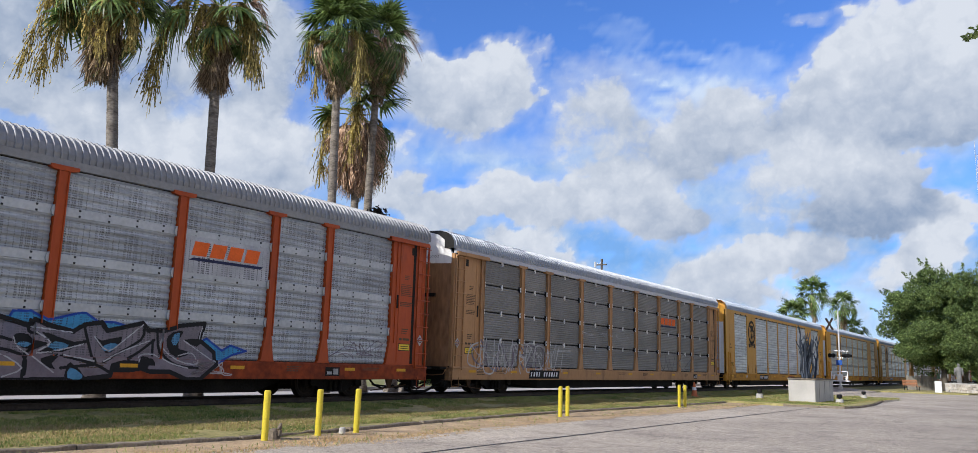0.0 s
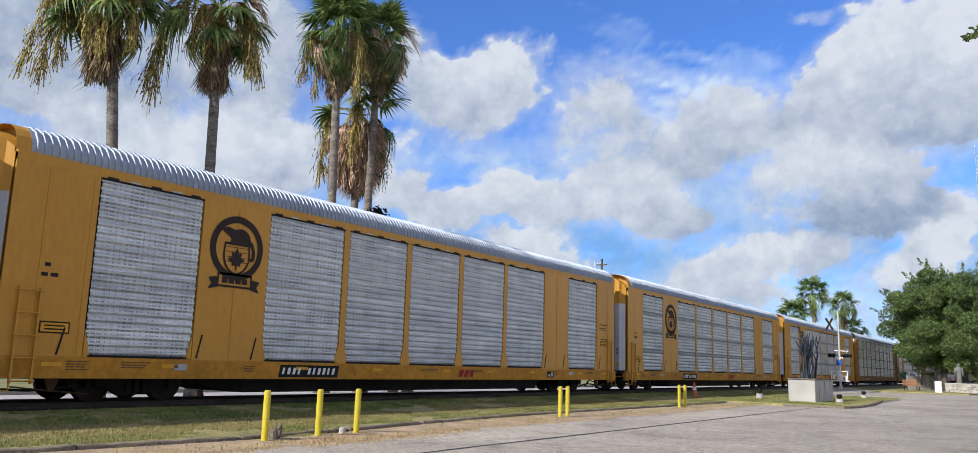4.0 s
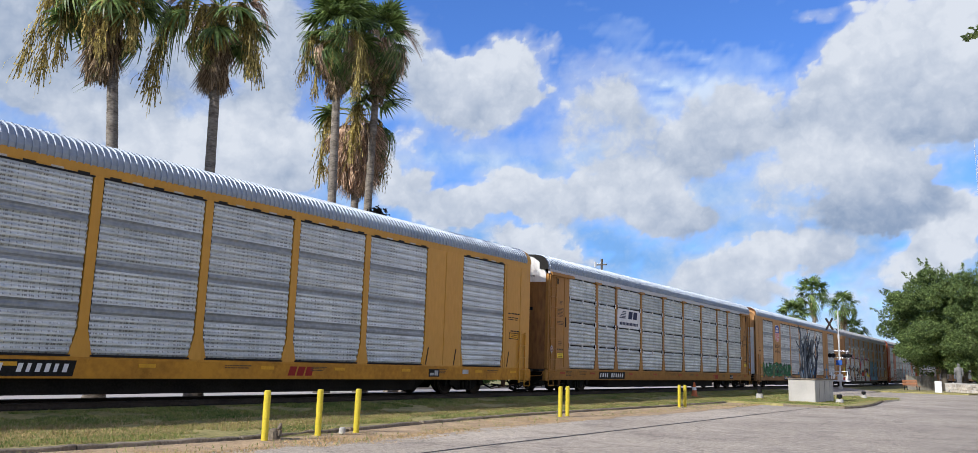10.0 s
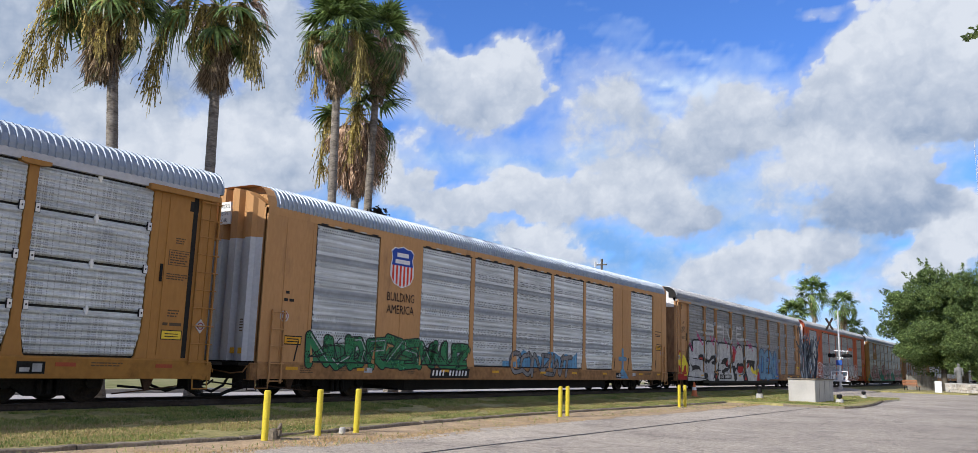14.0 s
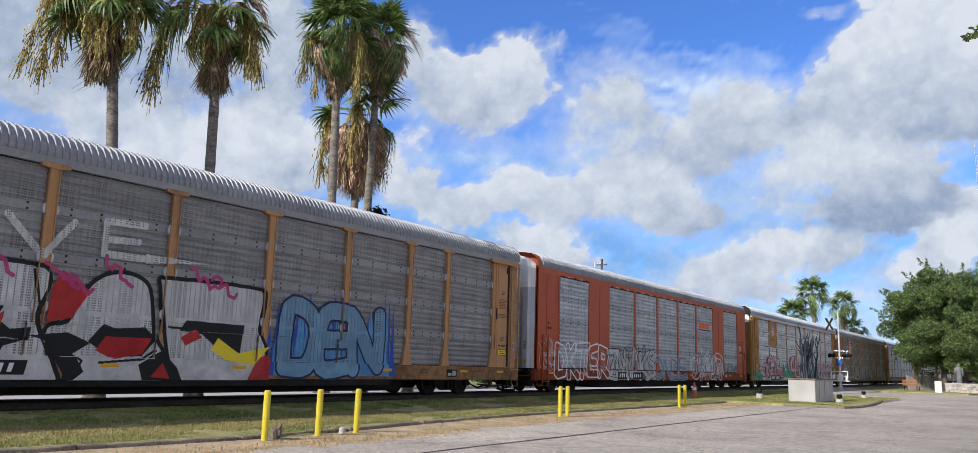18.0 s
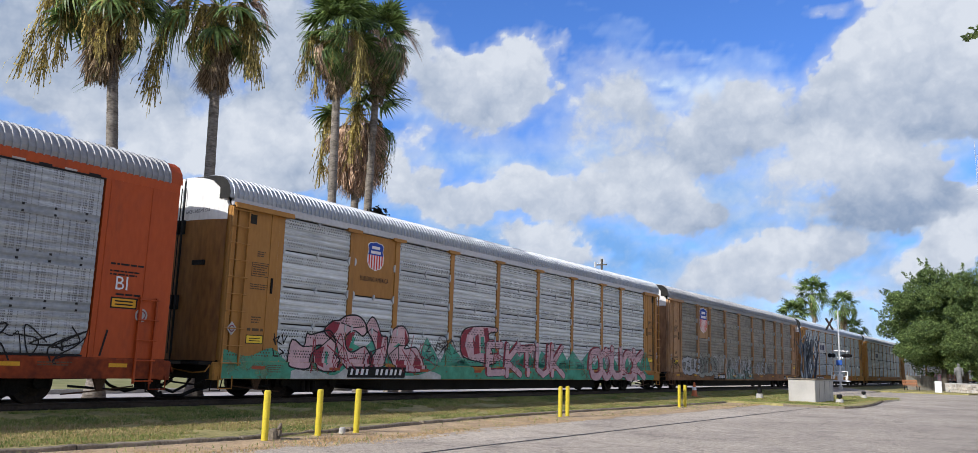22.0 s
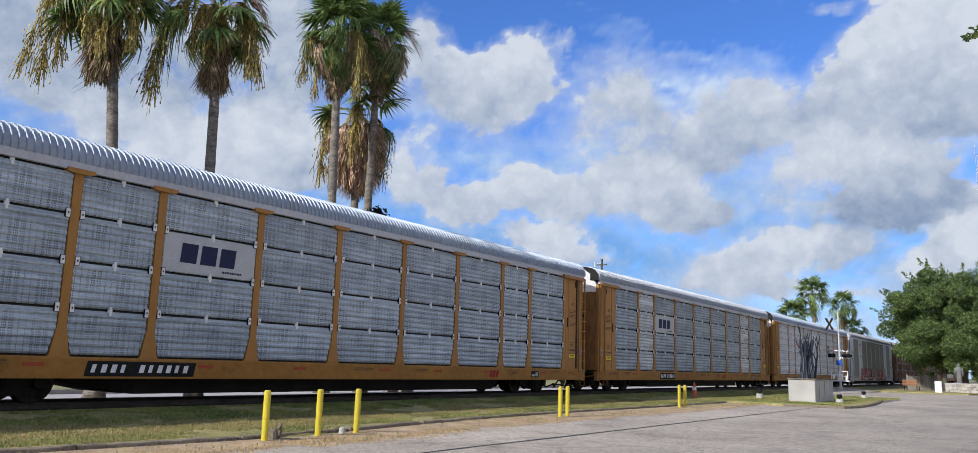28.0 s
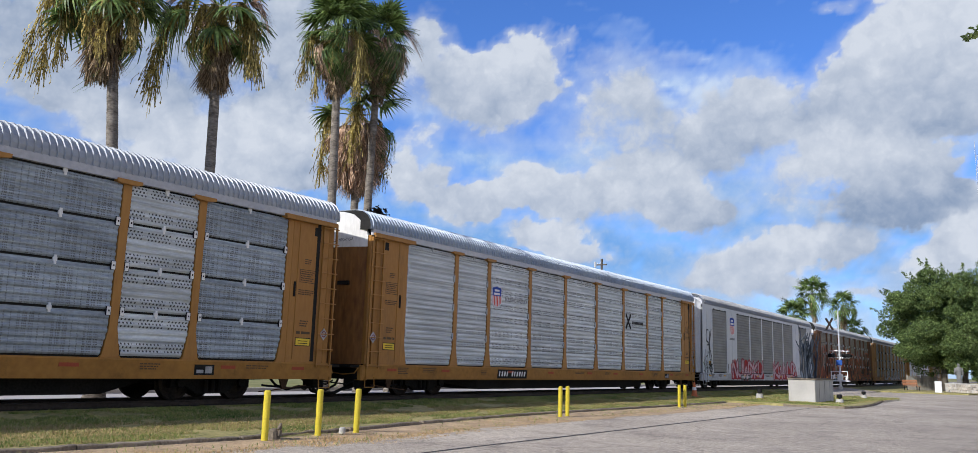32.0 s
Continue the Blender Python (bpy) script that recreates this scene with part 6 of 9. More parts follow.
s.line(curve([(1.14, 1.67), (1.14, 1.45), (1.29, 1.41)], False, 3), 0.06)
s.line(curve([(2.25, 1.63), (2.43, 1.13), (2.54, 0.87)], False, 3), 0.06)
s.line(curve([(1.84, 0.98), (2.52, 0.83), (2.93, 0.63)], False, 3), 0.06)
s.line(curve([(0.28, 1.15), (1.04, 0.99), (1.12, 0.61)], False, 3), 0.06)
s.line(curve([(1.08, 0.53), (1.12, 1.01), (1.46, 1.21)], False, 3), 0.06)
s.line(curve([(3.6, 1.71), (3.58, 1.37), (2.72, 0.88)], False, 3), 0.06)
s.line(curve([(3.87, 1.37), (3.89, 1.04)], False, 3), 0.06)
s.line(curve([(3.28, 0.95), (3.52, 1.08), (3.91, 1.38)], False, 3), 0.06)
s.line(curve([(3.97, 1.56), (4.07, 1.11), (4.48, 0.84), (5.06, 0.78)], False, 3), 0.06)
s.line(curve([(1.83, 1.08), (2.33, 1.28)], False, 3), 0.06)
s.line(curve([(1.82, 0.74), (2.52, 0.82)], False, 3), 0.06)
s.line(curve([(0.25, 1.41), (0.83, 1.26)], False, 3), 0.06)
s.lay(0, "graffiti", "ink", 3, "thin black sprayed lines", "stuff")
s = Spray()
s.line(curve([(1.18, 1.53), (1.75, 1.48), (2.02, 1.46)], False, 3), 0.028)
s.line(curve([(0.87, 1.32), (0.96, 1.14), (1.19, 0.99), (1.68, 0.65)], False, 3), 0.028)
s.line(curve([(1.27, 1.43), (1.56, 1.24), (1.31, 1.06)], False, 3), 0.028)
s.line(curve([(2.51, 1.39), (2.84, 1.11), (3.22, 1.38), (3.59, 1.7)], False, 3), 0.028)
s.line(curve([(2.72, 0.89), (3.19, 1.12), (3.79, 1.36)], False, 3), 0.028)
s.line(curve([(4.1, 1.42), (4.09, 1.21), (4.51, 0.94), (4.98, 0.86), (5.04, 0.98), (4.89, 1.12), (4.56, 1.05)], False, 3), 0.028)
s.line(curve([(4.67, 1.4), (5.55, 0.93)], False, 3), 0.028)
s.line(curve([(5.13, 1.74), (5.09, 1.46)], False, 3), 0.028)
s.line(curve([(1.31, 1.02), (1.77, 1.09), (2.28, 1.23)], False, 3), 0.028)
s.line(curve([(1.89, 1), (2.51, 0.89)], False, 3), 0.028)
s.line(curve([(3.54, 0.89), (3.61, 1.04), (3.92, 1.06), (4.32, 0.88), (4.79, 0.77)], False, 3), 0.028)
s.line(curve([(0.63, 1), (1.06, 0.73), (0.71, 0.56)], False, 3), 0.028)
s.lay(0, "graffiti", "silver", 4, "thin pale sprayed lines", "stuff")
tangle(0, 9.6, 11.6, 1.1, 1.7, "lilac", 8, 0.025, 4)
tangle(0, 5.0, 5.9, 0.6, 0.95, "chalk", 5, 0.03, 9)
lettering(1, "OUNRZDWT", -12.6, -5.4, 0.85, 1.95, None, "chalk", 0.0, 0.028, 11, 1, label="thin white graffiti letters", loose=0.2)
lettering(1, "OUNRZD", -12.3, -7.2, 0.95, 1.9, None, "lilac", 0.02, 0.03, 12, 0, loose=0.2)
tangle(1, -12.4, -6.5, 0.8, 1.95, "chalk", 16, 0.03, 15, 1)
lettering(1, "NWKZ", 4.0, 9.2, 1.05, 1.95, None, "smoke", 0.0, 0.03, 13, 1, label="thin grey graffiti letters", loose=0.1)
tangle(1, -4.2, 1.2, 2.45, 2.65, "chalk", 7, 0.02, 14, 1, "thin chalk scribble")
lettering(6, "NUDRZSN", -11.9, -6.3, 0.95, 1.75, "leaf_green", "ink", 0.24, 0.035, 21, 1, bent=0, gleam="silver", label="green graffiti letters with black rims", loose=0.14)
tangle(6, -11.7, -4.6, 0.95, 1.7, "ink", 18, 0.03, 27, 5, "thin black sprayed lines")
splash(6, -11.8, -4.6, 0.97, 1.55, "leaf_green", 22, 28, 0)
lettering(6, "NUZ", -6.4, -4.5, 0.95, 1.6, "leaf_green", "ink", 0.26, 0.045, 22, 1, loose=0.1)
splash(6, -2.2, 3.6, 1.0, 1.7, "sky_blue", 12, 23, 0)
lettering(6, "CONZWT", -1.7, 3.0, 0.75, 1.55, "smoke", "ink", 0.14, 0.03, 24, 1, label="grey graffiti letters on blue", loose=0.12)
Spray().line([(8.1, 0.75), (8.1, 1.9)], 0.2).line([(7.75, 1.5), (8.45, 1.5)], 0.2).shape([(7.5, 0.6), (8.75, 0.6), (8.2, 1.05), (8.0, 1.05)]).lay(6, "graffiti", "sky_blue", 1, "blue sprayed cross")
# the large white piece
splash(7, -13.5, -12.0, 0.8, 2.5, "blood", 4, 130, 0, "red sprayed patch")
splash(7, -13.5, -12.05, 0.8, 2.1, "lemon", 7, 30, 0.5, "yellow sprayed patch with drips")
splash(7, -13.5, -12.2, 0.55, 1.4, "blood", 5, 31, 1)
WHITE_PIECE = (
    [(-11.96, 2.03), (-11.93, 2.34), (-11.71, 2.45), (-11.23, 2.11), (-11.11, 2.2), (-11.11, 2.61), (-10.97, 2.73), (-10.17, 2.77), (-9.06, 2.77), (-8.86, 2.65), (-8.8, 2.44), (-8.88, 1.81), (-8.78, 1.22), (-8.66, 0.75), (-8.93, 0.61), (-9.43, 0.55), (-11.81, 0.39), (-12.01, 0.46), (-11.96, 0.74), (-11.77, 1.13)],
    [(-8.74, 2.57), (-8.65, 2.75), (-7.85, 2.76), (-6.72, 2.72), (-6.64, 1.94), (-6.71, 1.48), (-7.09, 1.18), (-7.58, 0.98), (-7.66, 0.43), (-8.75, 0.58), (-8.96, 1.22), (-8.75, 1.67)],
    [(-6.56, 2.6), (-6.4, 2.74), (-4.56, 2.73), (-4.19, 2.58), (-4.22, 2.25), (-4.38, 1.8), (-4.25, 1.37), (-3.88, 0.67), (-4.06, 0.42), (-6.51, 0.46), (-6.93, 0.77), (-6.58, 1.21)],
    [(-4.01, 1.55), (-3.65, 1.65), (-3.42, 2.12), (-3.23, 2.46), (-2.91, 2.69), (-2.46, 2.76), (-2.04, 2.62), (-1.87, 2.3), (-1.71, 1.45), (-1.41, 0.97), (-1.58, 0.38), (-3.41, 0.4), (-3.64, 0.85), (-4.14, 1.26)],
    [(-1.59, 2.57), (-1.38, 2.75), (0.99, 2.75), (1.32, 2.56), (1.23, 1.75), (1.48, 1.23), (1.36, 0.7), (0.54, 0.35), (-0.33, 0.36), (-1.04, 0.57), (-1.34, 1.26)],
)
for n, outline in enumerate(WHITE_PIECE):
    body = curve(outline, True, 3)
    Spray().line(body + body[:1], 0.19).lay(7, "letter_rim", "ink", 2 + 0.2 * (n % 2), "black rim of a large graffiti letter")
    Spray().shape(body).lay(7, "letter", "throw_white", 3, "large white graffiti letter")
s = Spray()
s.shape([(-10.25, 1.76), (-10.2, 1.93), (-9.84, 2.01), (-9.46, 2.01), (-9.3, 1.8), (-8.87, 1.75), (-8.47, 1.73), (-8.67, 1.55), (-8.98, 1.42), (-9.13, 1.53), (-9.55, 1.66), (-10.13, 1.7)])
s.shape([(-8.64, 1.63), (-8.25, 1.8), (-8, 1.97), (-7.28, 2.01), (-7.15, 1.59), (-7.42, 1.44), (-7.82, 1.47), (-7.97, 1.6), (-7.51, 1.72), (-7.66, 1.8), (-8.02, 1.71), (-8.41, 1.48)])
s.shape([(-11.29, 0.99), (-11.14, 1.2), (-11.53, 1.48), (-11.11, 1.34), (-10.64, 1.38), (-10.04, 1.34), (-9.83, 1.16), (-9.62, 1.03), (-10.07, 1.14), (-10.88, 1.12)])
s.shape([(-6.19, 1.5), (-6.08, 1.72), (-5.64, 1.88), (-4.94, 1.91), (-5.06, 1.68), (-4.78, 1.47), (-4.41, 1.52), (-4.44, 1.26), (-5.13, 1.34), (-5.61, 1.52)])
s.shape([(-6.13, 0.78), (-6.02, 1.11), (-5.36, 1.3), (-4.49, 1.27), (-4.99, 1.1), (-5.7, 0.95)])
s.shape([(-3.19, 1.29), (-2.89, 1.67), (-2.6, 1.59), (-1.91, 1.65), (-1.59, 1.41), (-1.92, 1.02), (-2.67, 0.97)])
s.shape([(-1.05, 1.62), (-0.88, 1.87), (0.8, 1.84), (0.74, 1.07), (0.08, 1.22), (-0.41, 1.57)])
s.shape([(-7.9, 0.55), (-7.6, 0.98), (-7.15, 0.9), (-6.99, 0.55), (-7.31, 0.46), (-7.53, 0.68)])
s.shape([(-2.03, 0.83), (-1.48, 1.15), (-1.06, 0.79), (-0.84, 0.38), (-1.87, 0.38)])
s.shape([(-12.15, 1.63), (-12.1, 2.14), (-11.91, 2.41), (-11.73, 2.48), (-11.89, 2.24), (-11.85, 1.64), (-11.92, 1.32)])
s.shape([(-11.7, 2.47), (-11.28, 2.51), (-11.06, 2.72), (-11.07, 2.15), (-11.23, 2.09)])
s.shape([(-4.14, 1.28), (-4.45, 1.36), (-3.63, 1.46), (-3.13, 1.26), (-3.49, 1.03), (-3.25, 0.67), (-3.55, 0.42)])
s.shape([(-9.41, 0.99), (-8.96, 0.93), (-8.66, 0.72), (-9.1, 0.63), (-9.38, 0.66)])
s.lay(7, "graffiti", "ink", 4, "black inner strokes", "stuff")
s = Spray()
s.line([(-11.9, 1.51), (-11.73, 1.29), (-11.56, 1.16)], 0.05)
s.line([(-10.88, 1.13), (-10.92, 0.65)], 0.05)
s.line([(-8.77, 2.57), (-8.77, 1.82)], 0.05)
s.line([(-9.25, 1.73), (-8.98, 1.1), (-8.77, 0.75)], 0.05)
s.line([(-9.39, 1.7), (-9.39, 1.03), (-9.38, 0.66)], 0.05)
s.line([(-7.1, 2.72), (-7.13, 2.01)], 0.05)
s.line([(-4.87, 1.21), (-5.07, 0.66)], 0.05)
s.line([(-4.14, 1.37), (-3.32, 0.89), (-3.5, 0.46)], 0.05)
s.line([(-11.99, 0.73), (-11.01, 0.7), (-8.75, 0.61)], 0.05)
s.line([(-11.03, 1.74), (-10.24, 1.72)], 0.05)
s.line([(-7.21, 1.12), (-6.24, 1.11)], 0.05)
s.line([(-4.46, 2.66), (-4.28, 1.81)], 0.05)
s.line([(-1.37, 1.69), (-0.87, 1.67)], 0.05)
s.line([(-2.94, 0.86), (-1.92, 0.95), (-1.63, 1.14)], 0.05)
s.lay(7, "graffiti", "ink", 4.5, "thin black sprayed lines", "stuff")
s = Spray()
s.shape([(-10.15, 1.74), (-9.9, 1.84), (-9.54, 1.83), (-9.52, 1.69)])
s.shape([(-4.12, 1.64), (-4.07, 2.35), (-3.89, 2.71), (-3.45, 2.48), (-3.27, 2.31), (-3.6, 1.75)])
s.shape([(-3.01, 1.11), (-2.81, 1.41), (-1.71, 1.41), (-1.92, 1.06), (-2.61, 0.94)])
s.shape([(-7.42, 0.8), (-7.14, 0.85), (-7.28, 0.61)])
s.shape([(0.89, 0.35), (1.27, 1.08), (1.7, 1.13), (1.64, 0.37)])
s.shape([(-5.29, 1.59), (-4.93, 1.81), (-4.98, 1.33)])
s.shape([(-0.98, 1.47), (-0.61, 1.68), (-0.4, 1.49), (-0.84, 1.28)])
s.shape([(-1.71, 0.57), (-1.43, 0.88), (-1.22, 0.53)])
s.lay(7, "graffiti", "blood", 5, "red sprayed shadows", "stuff")
s = Spray()
s.shape([(-0.12, 1.21), (0.06, 1.5), (0.7, 1.15), (1.62, 1.34), (1.14, 0.87), (0.37, 0.96)])
s.lay(7, "graffiti", "lemon", 6, "yellow sprayed drip", "stuff")
s = Spray()
rng = random.Random(33)
for x, z in [(-11.58, 2.52), (-10.23, 3.08), (-9.94, 2.9), (-7.96, 2.92), (-7.37, 2.93), (-5.38, 2.9), (-4, 2.77), (-3.73, 2.61), (-2.79, 2.91), (-0.57, 2.93), (0.01, 2.83)]:
    s.line([(x - 0.25 + 0.09 * n + rng.uniform(-0.07, 0.07), z + 0.12 - 0.055 * n + rng.choice((-0.08, 0.08))) for n in range(9)], 0.085)
s.lay(7, "graffiti", "magenta", 6.5, "magenta sprayed splashes", "stuff")
s = Spray()
s.line([(-7.59, 3.76), (-8.72, 3.8), (-8.75, 3.55), (-7.57, 3.57), (-7.62, 3.27), (-8.81, 3.25)], 0.15)
s.line([(-6.95, 3.15), (-6.94, 3.75), (-5.7, 3.8), (-5.71, 3.15)], 0.15)
s.line([(-6.93, 3.42), (-5.67, 3.49)], 0.15)
s.line([(-5.09, 3.68), (-4.35, 2.96), (-3.76, 3.71)], 0.15)
s.line([(-2.14, 3.89), (-3.06, 3.86), (-3.06, 3.15), (-2.08, 3.16)], 0.15)
s.line([(-3.09, 3.46), (-2.28, 3.51)], 0.15)
s.lay(7, "graffiti", "throw_white", 1, "thin white sprayed letters", "stuff")
Spray().shape([(-10.7, 3.28), (-8.82, 3.35), (-8.8, 3.17), (-9.72, 3.24)]).shape([(-2.09, 3.27), (-0.39, 3.23), (-2.07, 3.06)]).lay(7, "graffiti", "throw_white", 1.5, "", "stuff")
Spray().shape([(-6.66, 0.6), (-4.45, 0.6), (-4.4, 0.88), (-6.6, 0.88)]).lay(7, "number_ground", "ink", 5, "black ground of the number board")
part("skirt", Form().bevel_box(-9.5, 6.4, -1.6, -1.56, 0.36, 0.578, 0.01), M["black"], CARS[7], "low black skirt under the sill")
peaks(7, 1.5, 6.6, 0.62, 3.0, "deep_blue", 22, 37, 0, "", "dark blue sprayed spikes round the letters")
peaks(7, 1.8, 6.3, 0.62, 3.0, "sky_blue", 13, 34, 0.6, "", "")
lettering(7, "DEN", 1.95, 6.0, 0.8, 2.45, "pale_blue", "emblem_navy", 0.46, 0.06, 35, 3, label="pale blue graffiti letters", heights=(1, 1, 0.95), loose=0.04)
# white outlines on the orange car
lettering(8, "DKTER", -12.1, -7.3, 0.72, 2.0, "bare", "snow", 0.27, 0.065, 41, 1, bent=0, label="white outlined graffiti letters", loose=0.1)
tangle(8, -12.0, -7.4, 0.75, 1.9, "chalk", 9, 0.03, 141, 2, "thin white sprayed lines")
splash(8, -7.2, -1.9, 0.55, 1.98, "silver", 12, 39, 0, "pale sprayed ground of the letters")
lettering(8, "ONDE", -1.9, 2.6, 0.65, 1.75, None, "pale_blue", 0.1, 0.03, 44, 0, label="pale blue sprayed glow", loose=0.08)
lettering(8, "ZNWNKS", -7.2, -1.9, 0.66, 1.98, "throw_white", "ink", 0.24, 0.04, 42, 1, bent=0, label="silver graffiti letters with black rims", loose=0.16)
lettering(8, "ZNWNK", -7.1, -2.2, 0.75, 2.0, "bare", "ink", 0.3, 0.028, 43, 3, bent=0, loose=0.14)
splash(8, -4.3, -1.8, 0.55, 0.95, "snow", 8, 40, 0)
lettering(8, "ONDE", -1.9, 2.6, 0.65, 1.85, "bare", "silver", 0.24, 0.05, 44, 1, label="pale blue outlined graffiti letters", loose=0.08)
lettering(8, "OKUR", 3.6, 8.6, 0.65, 2.0, "bare", "snow", 0.26, 0.055, 45, 1, label="white outlined graffiti letters", loose=0.14)
tangle(8, 3.6, 8.8, 0.65, 1.95, "snow", 22, 0.05, 45, 1, "tangled white graffiti")
tangle(8, 3.6, 8.8, 0.7, 1.85, "ink", 10, 0.025, 46, 2)
tangle(8, 9.0, 11.6, 0.8, 1.6, "ink", 8, 0.03, 47, 1)
tangle(8, -13.2, -12.3, 0.9, 2.2, "chalk", 7, 0.035, 48, 1)
# pink on green
splash(9, -13.5, 12.9, 0.54, 1.42, "sea_green", 34, 51, 0, "green sprayed background")
splash(9, -11.3, -4.8, 0.54, 0.9, "chalk", 12, 58, 1, "pale sprayed ground")
peaks(9, -11.0, 12.6, 1.0, 1.95, "sea_green", 19, 50, 0, "", "green sprayed peaks behind the letters")
PINK_PIECE = (
    [(-11.39, 1), (-11.27, 1.57), (-10.85, 1.39), (-10.76, 1.74), (-10.6, 1.72), (-10.21, 1.82), (-9.88, 1.86), (-9.65, 1.58), (-9.65, 1.22), (-9.44, 1.08), (-9.57, 0.93), (-9.67, 0.75), (-10.35, 0.81), (-10.46, 1.36), (-10.17, 1.44), (-10.56, 1.19), (-10.68, 0.81), (-11.3, 0.84)],
    [(-10.13, 1.83), (-9.82, 2.13), (-9.56, 2.17), (-9.3, 2.31), (-8.93, 2.36), (-8.64, 2.29), (-8.43, 2.09), (-8.37, 1.94), (-8.55, 1.77), (-8.87, 1.91), (-9.12, 1.86), (-9.29, 1.67), (-9.2, 1.38), (-8.92, 1.3), (-8.52, 1.47), (-8.32, 1.38), (-8.11, 1.11), (-8.38, 0.86), (-9.05, 0.79), (-9.43, 1), (-9.63, 1.51)],
    [(-8.44, 2.03), (-8.18, 2.36), (-7.91, 2.14), (-7.74, 1.83), (-7.46, 1.77), (-7.48, 1.28), (-7.59, 0.96), (-8.01, 0.86), (-8.23, 1.11), (-7.96, 1.35), (-8.17, 1.73)],
    [(-7.38, 1.61), (-7.23, 2.02), (-6.87, 2.16), (-6.6, 2.08), (-6.43, 1.73), (-6.65, 1.48), (-6.34, 1.5), (-6.09, 1.53), (-5.84, 1.3), (-5.67, 0.8), (-6.85, 0.78), (-7.27, 1.1), (-7.44, 1.35)],
    [(-3.59, 1.37), (-3.71, 1.83), (-3.52, 2.19), (-2.96, 2.35), (-1.59, 2.4), (-1.48, 2.23), (-1.98, 2.12), (-1.71, 1.47), (-1.39, 1.28), (-1.69, 1.06), (-2.51, 1.14), (-3.16, 1.22)],
)
for outline in PINK_PIECE:
    body = curve(outline, True, 3)
    Spray().shape(body).lay(9, "letter", "pink", 1.4, "pink graffiti letter with wine-red sides")
    Spray().line(body + body[:1], 0.045).lay(9, "letter_rim", "ink", 3, "thin black rim of a pink letter", "stuff")
s = Spray()
s.shape([(-10.1, 1.89), (-9.82, 2.13), (-9.51, 2.11), (-9.61, 1.88), (-9.85, 1.65)])
s.shape([(-10.45, 1.25), (-10.33, 1.38), (-10.07, 1.42), (-10.15, 1.2), (-10.14, 0.84), (-10.36, 0.91)])
s.shape([(-9.3, 1.57), (-9.16, 1.83), (-8.87, 1.89), (-9.04, 1.61), (-9.12, 1.41), (-8.89, 1.39), (-9.1, 1.29)])
s.shape([(-8.33, 1.07), (-8.15, 1.34), (-8.01, 1.11), (-8.07, 0.83), (-8.25, 0.89)])
s.shape([(-7.92, 2), (-7.67, 1.79), (-7.74, 1.43), (-7.92, 1.43)])
s.shape([(-6.67, 2.11), (-6.43, 1.68), (-6.62, 1.54)])
s.shape([(-7.07, 0.78), (-6.99, 1.09), (-6.64, 1.13), (-6.6, 0.9), (-6.83, 0.8)])
s.shape([(-6.22, 0.89), (-6.09, 1.23), (-6.27, 1.47), (-5.79, 1.08), (-5.84, 0.83)])
s.shape([(-9.62, 0.95), (-9.44, 1.08), (-9.37, 0.93), (-9.59, 0.77)])
s.shape([(-3.59, 1.37), (-3.71, 1.83), (-3.52, 2.19), (-2.9, 2.36), (-3.31, 2.05), (-3.42, 1.69), (-3.16, 1.25)])
s.shape([(-2.86, 1.39), (-2.96, 1.96), (-2.62, 2.12), (-2.51, 1.44)])
s.shape([(-2.33, 2.33), (-2.03, 2.35), (-1.86, 1.73), (-2.13, 1.72)])
s.lay(9, "graffiti", "wine", 2, "wine-red sprayed sides of the letters", "stuff")
s = Spray()
s.shape([(-9.08, 1.44), (-8.97, 1.77), (-8.85, 1.68), (-8.94, 1.5)])
s.shape([(-10.05, 0.89), (-10.01, 1.32), (-9.91, 1.21), (-9.94, 0.98)])
s.shape([(-7.22, 1.49), (-6.93, 1.63), (-6.75, 1.55)])
s.shape([(-2.45, 1.44), (-2.49, 2.02), (-2.28, 2.03), (-2.15, 1.45)])
s.lay(9, "graffiti", "sea_green", 2.4, "green sprayed gaps in the letters", "stuff")
s = Spray()
s.line([(-7.33, 1.29), (-6.93, 1.55), (-6.48, 1.57), (-6.24, 1.39)], 0.035)
s.line([(-6.93, 1.56), (-6.89, 1.11)], 0.035)
s.line([(-9.46, 2.11), (-8.99, 1.99), (-8.52, 2.05)], 0.035)
s.line([(-9.9, 1.79), (-9.49, 1.52), (-9.25, 1.35)], 0.035)
s.line([(-10.85, 1.39), (-10.17, 1.44), (-9.77, 1.72)], 0.035)
s.line([(-8.4, 1.87), (-8.18, 2.01), (-7.91, 1.9)], 0.035)
s.line([(-8.5, 0.87), (-8.38, 1.26), (-7.56, 1.52)], 0.035)
s.line([(-11.91, 1.68), (-11.84, 1.41), (-11.92, 1.54), (-11.72, 1.63), (-11.8, 1.49), (-11.62, 1.42)], 0.035)
s.line([(-11.62, 1.67), (-11.56, 1.45), (-11.46, 1.65)], 0.035)
s.line([(-11.92, 1.3), (-11.87, 1.12), (-11.73, 1.12)], 0.035)
s.line([(-11.69, 1.31), (-11.53, 1.21), (-11.68, 1.15)], 0.035)
s.line([(-5.5, 1.61), (-5.31, 1.61), (-5.53, 1.41), (-5.29, 1.42)], 0.035)
s.line([(-5.18, 1.6), (-4.99, 1.43)], 0.035)
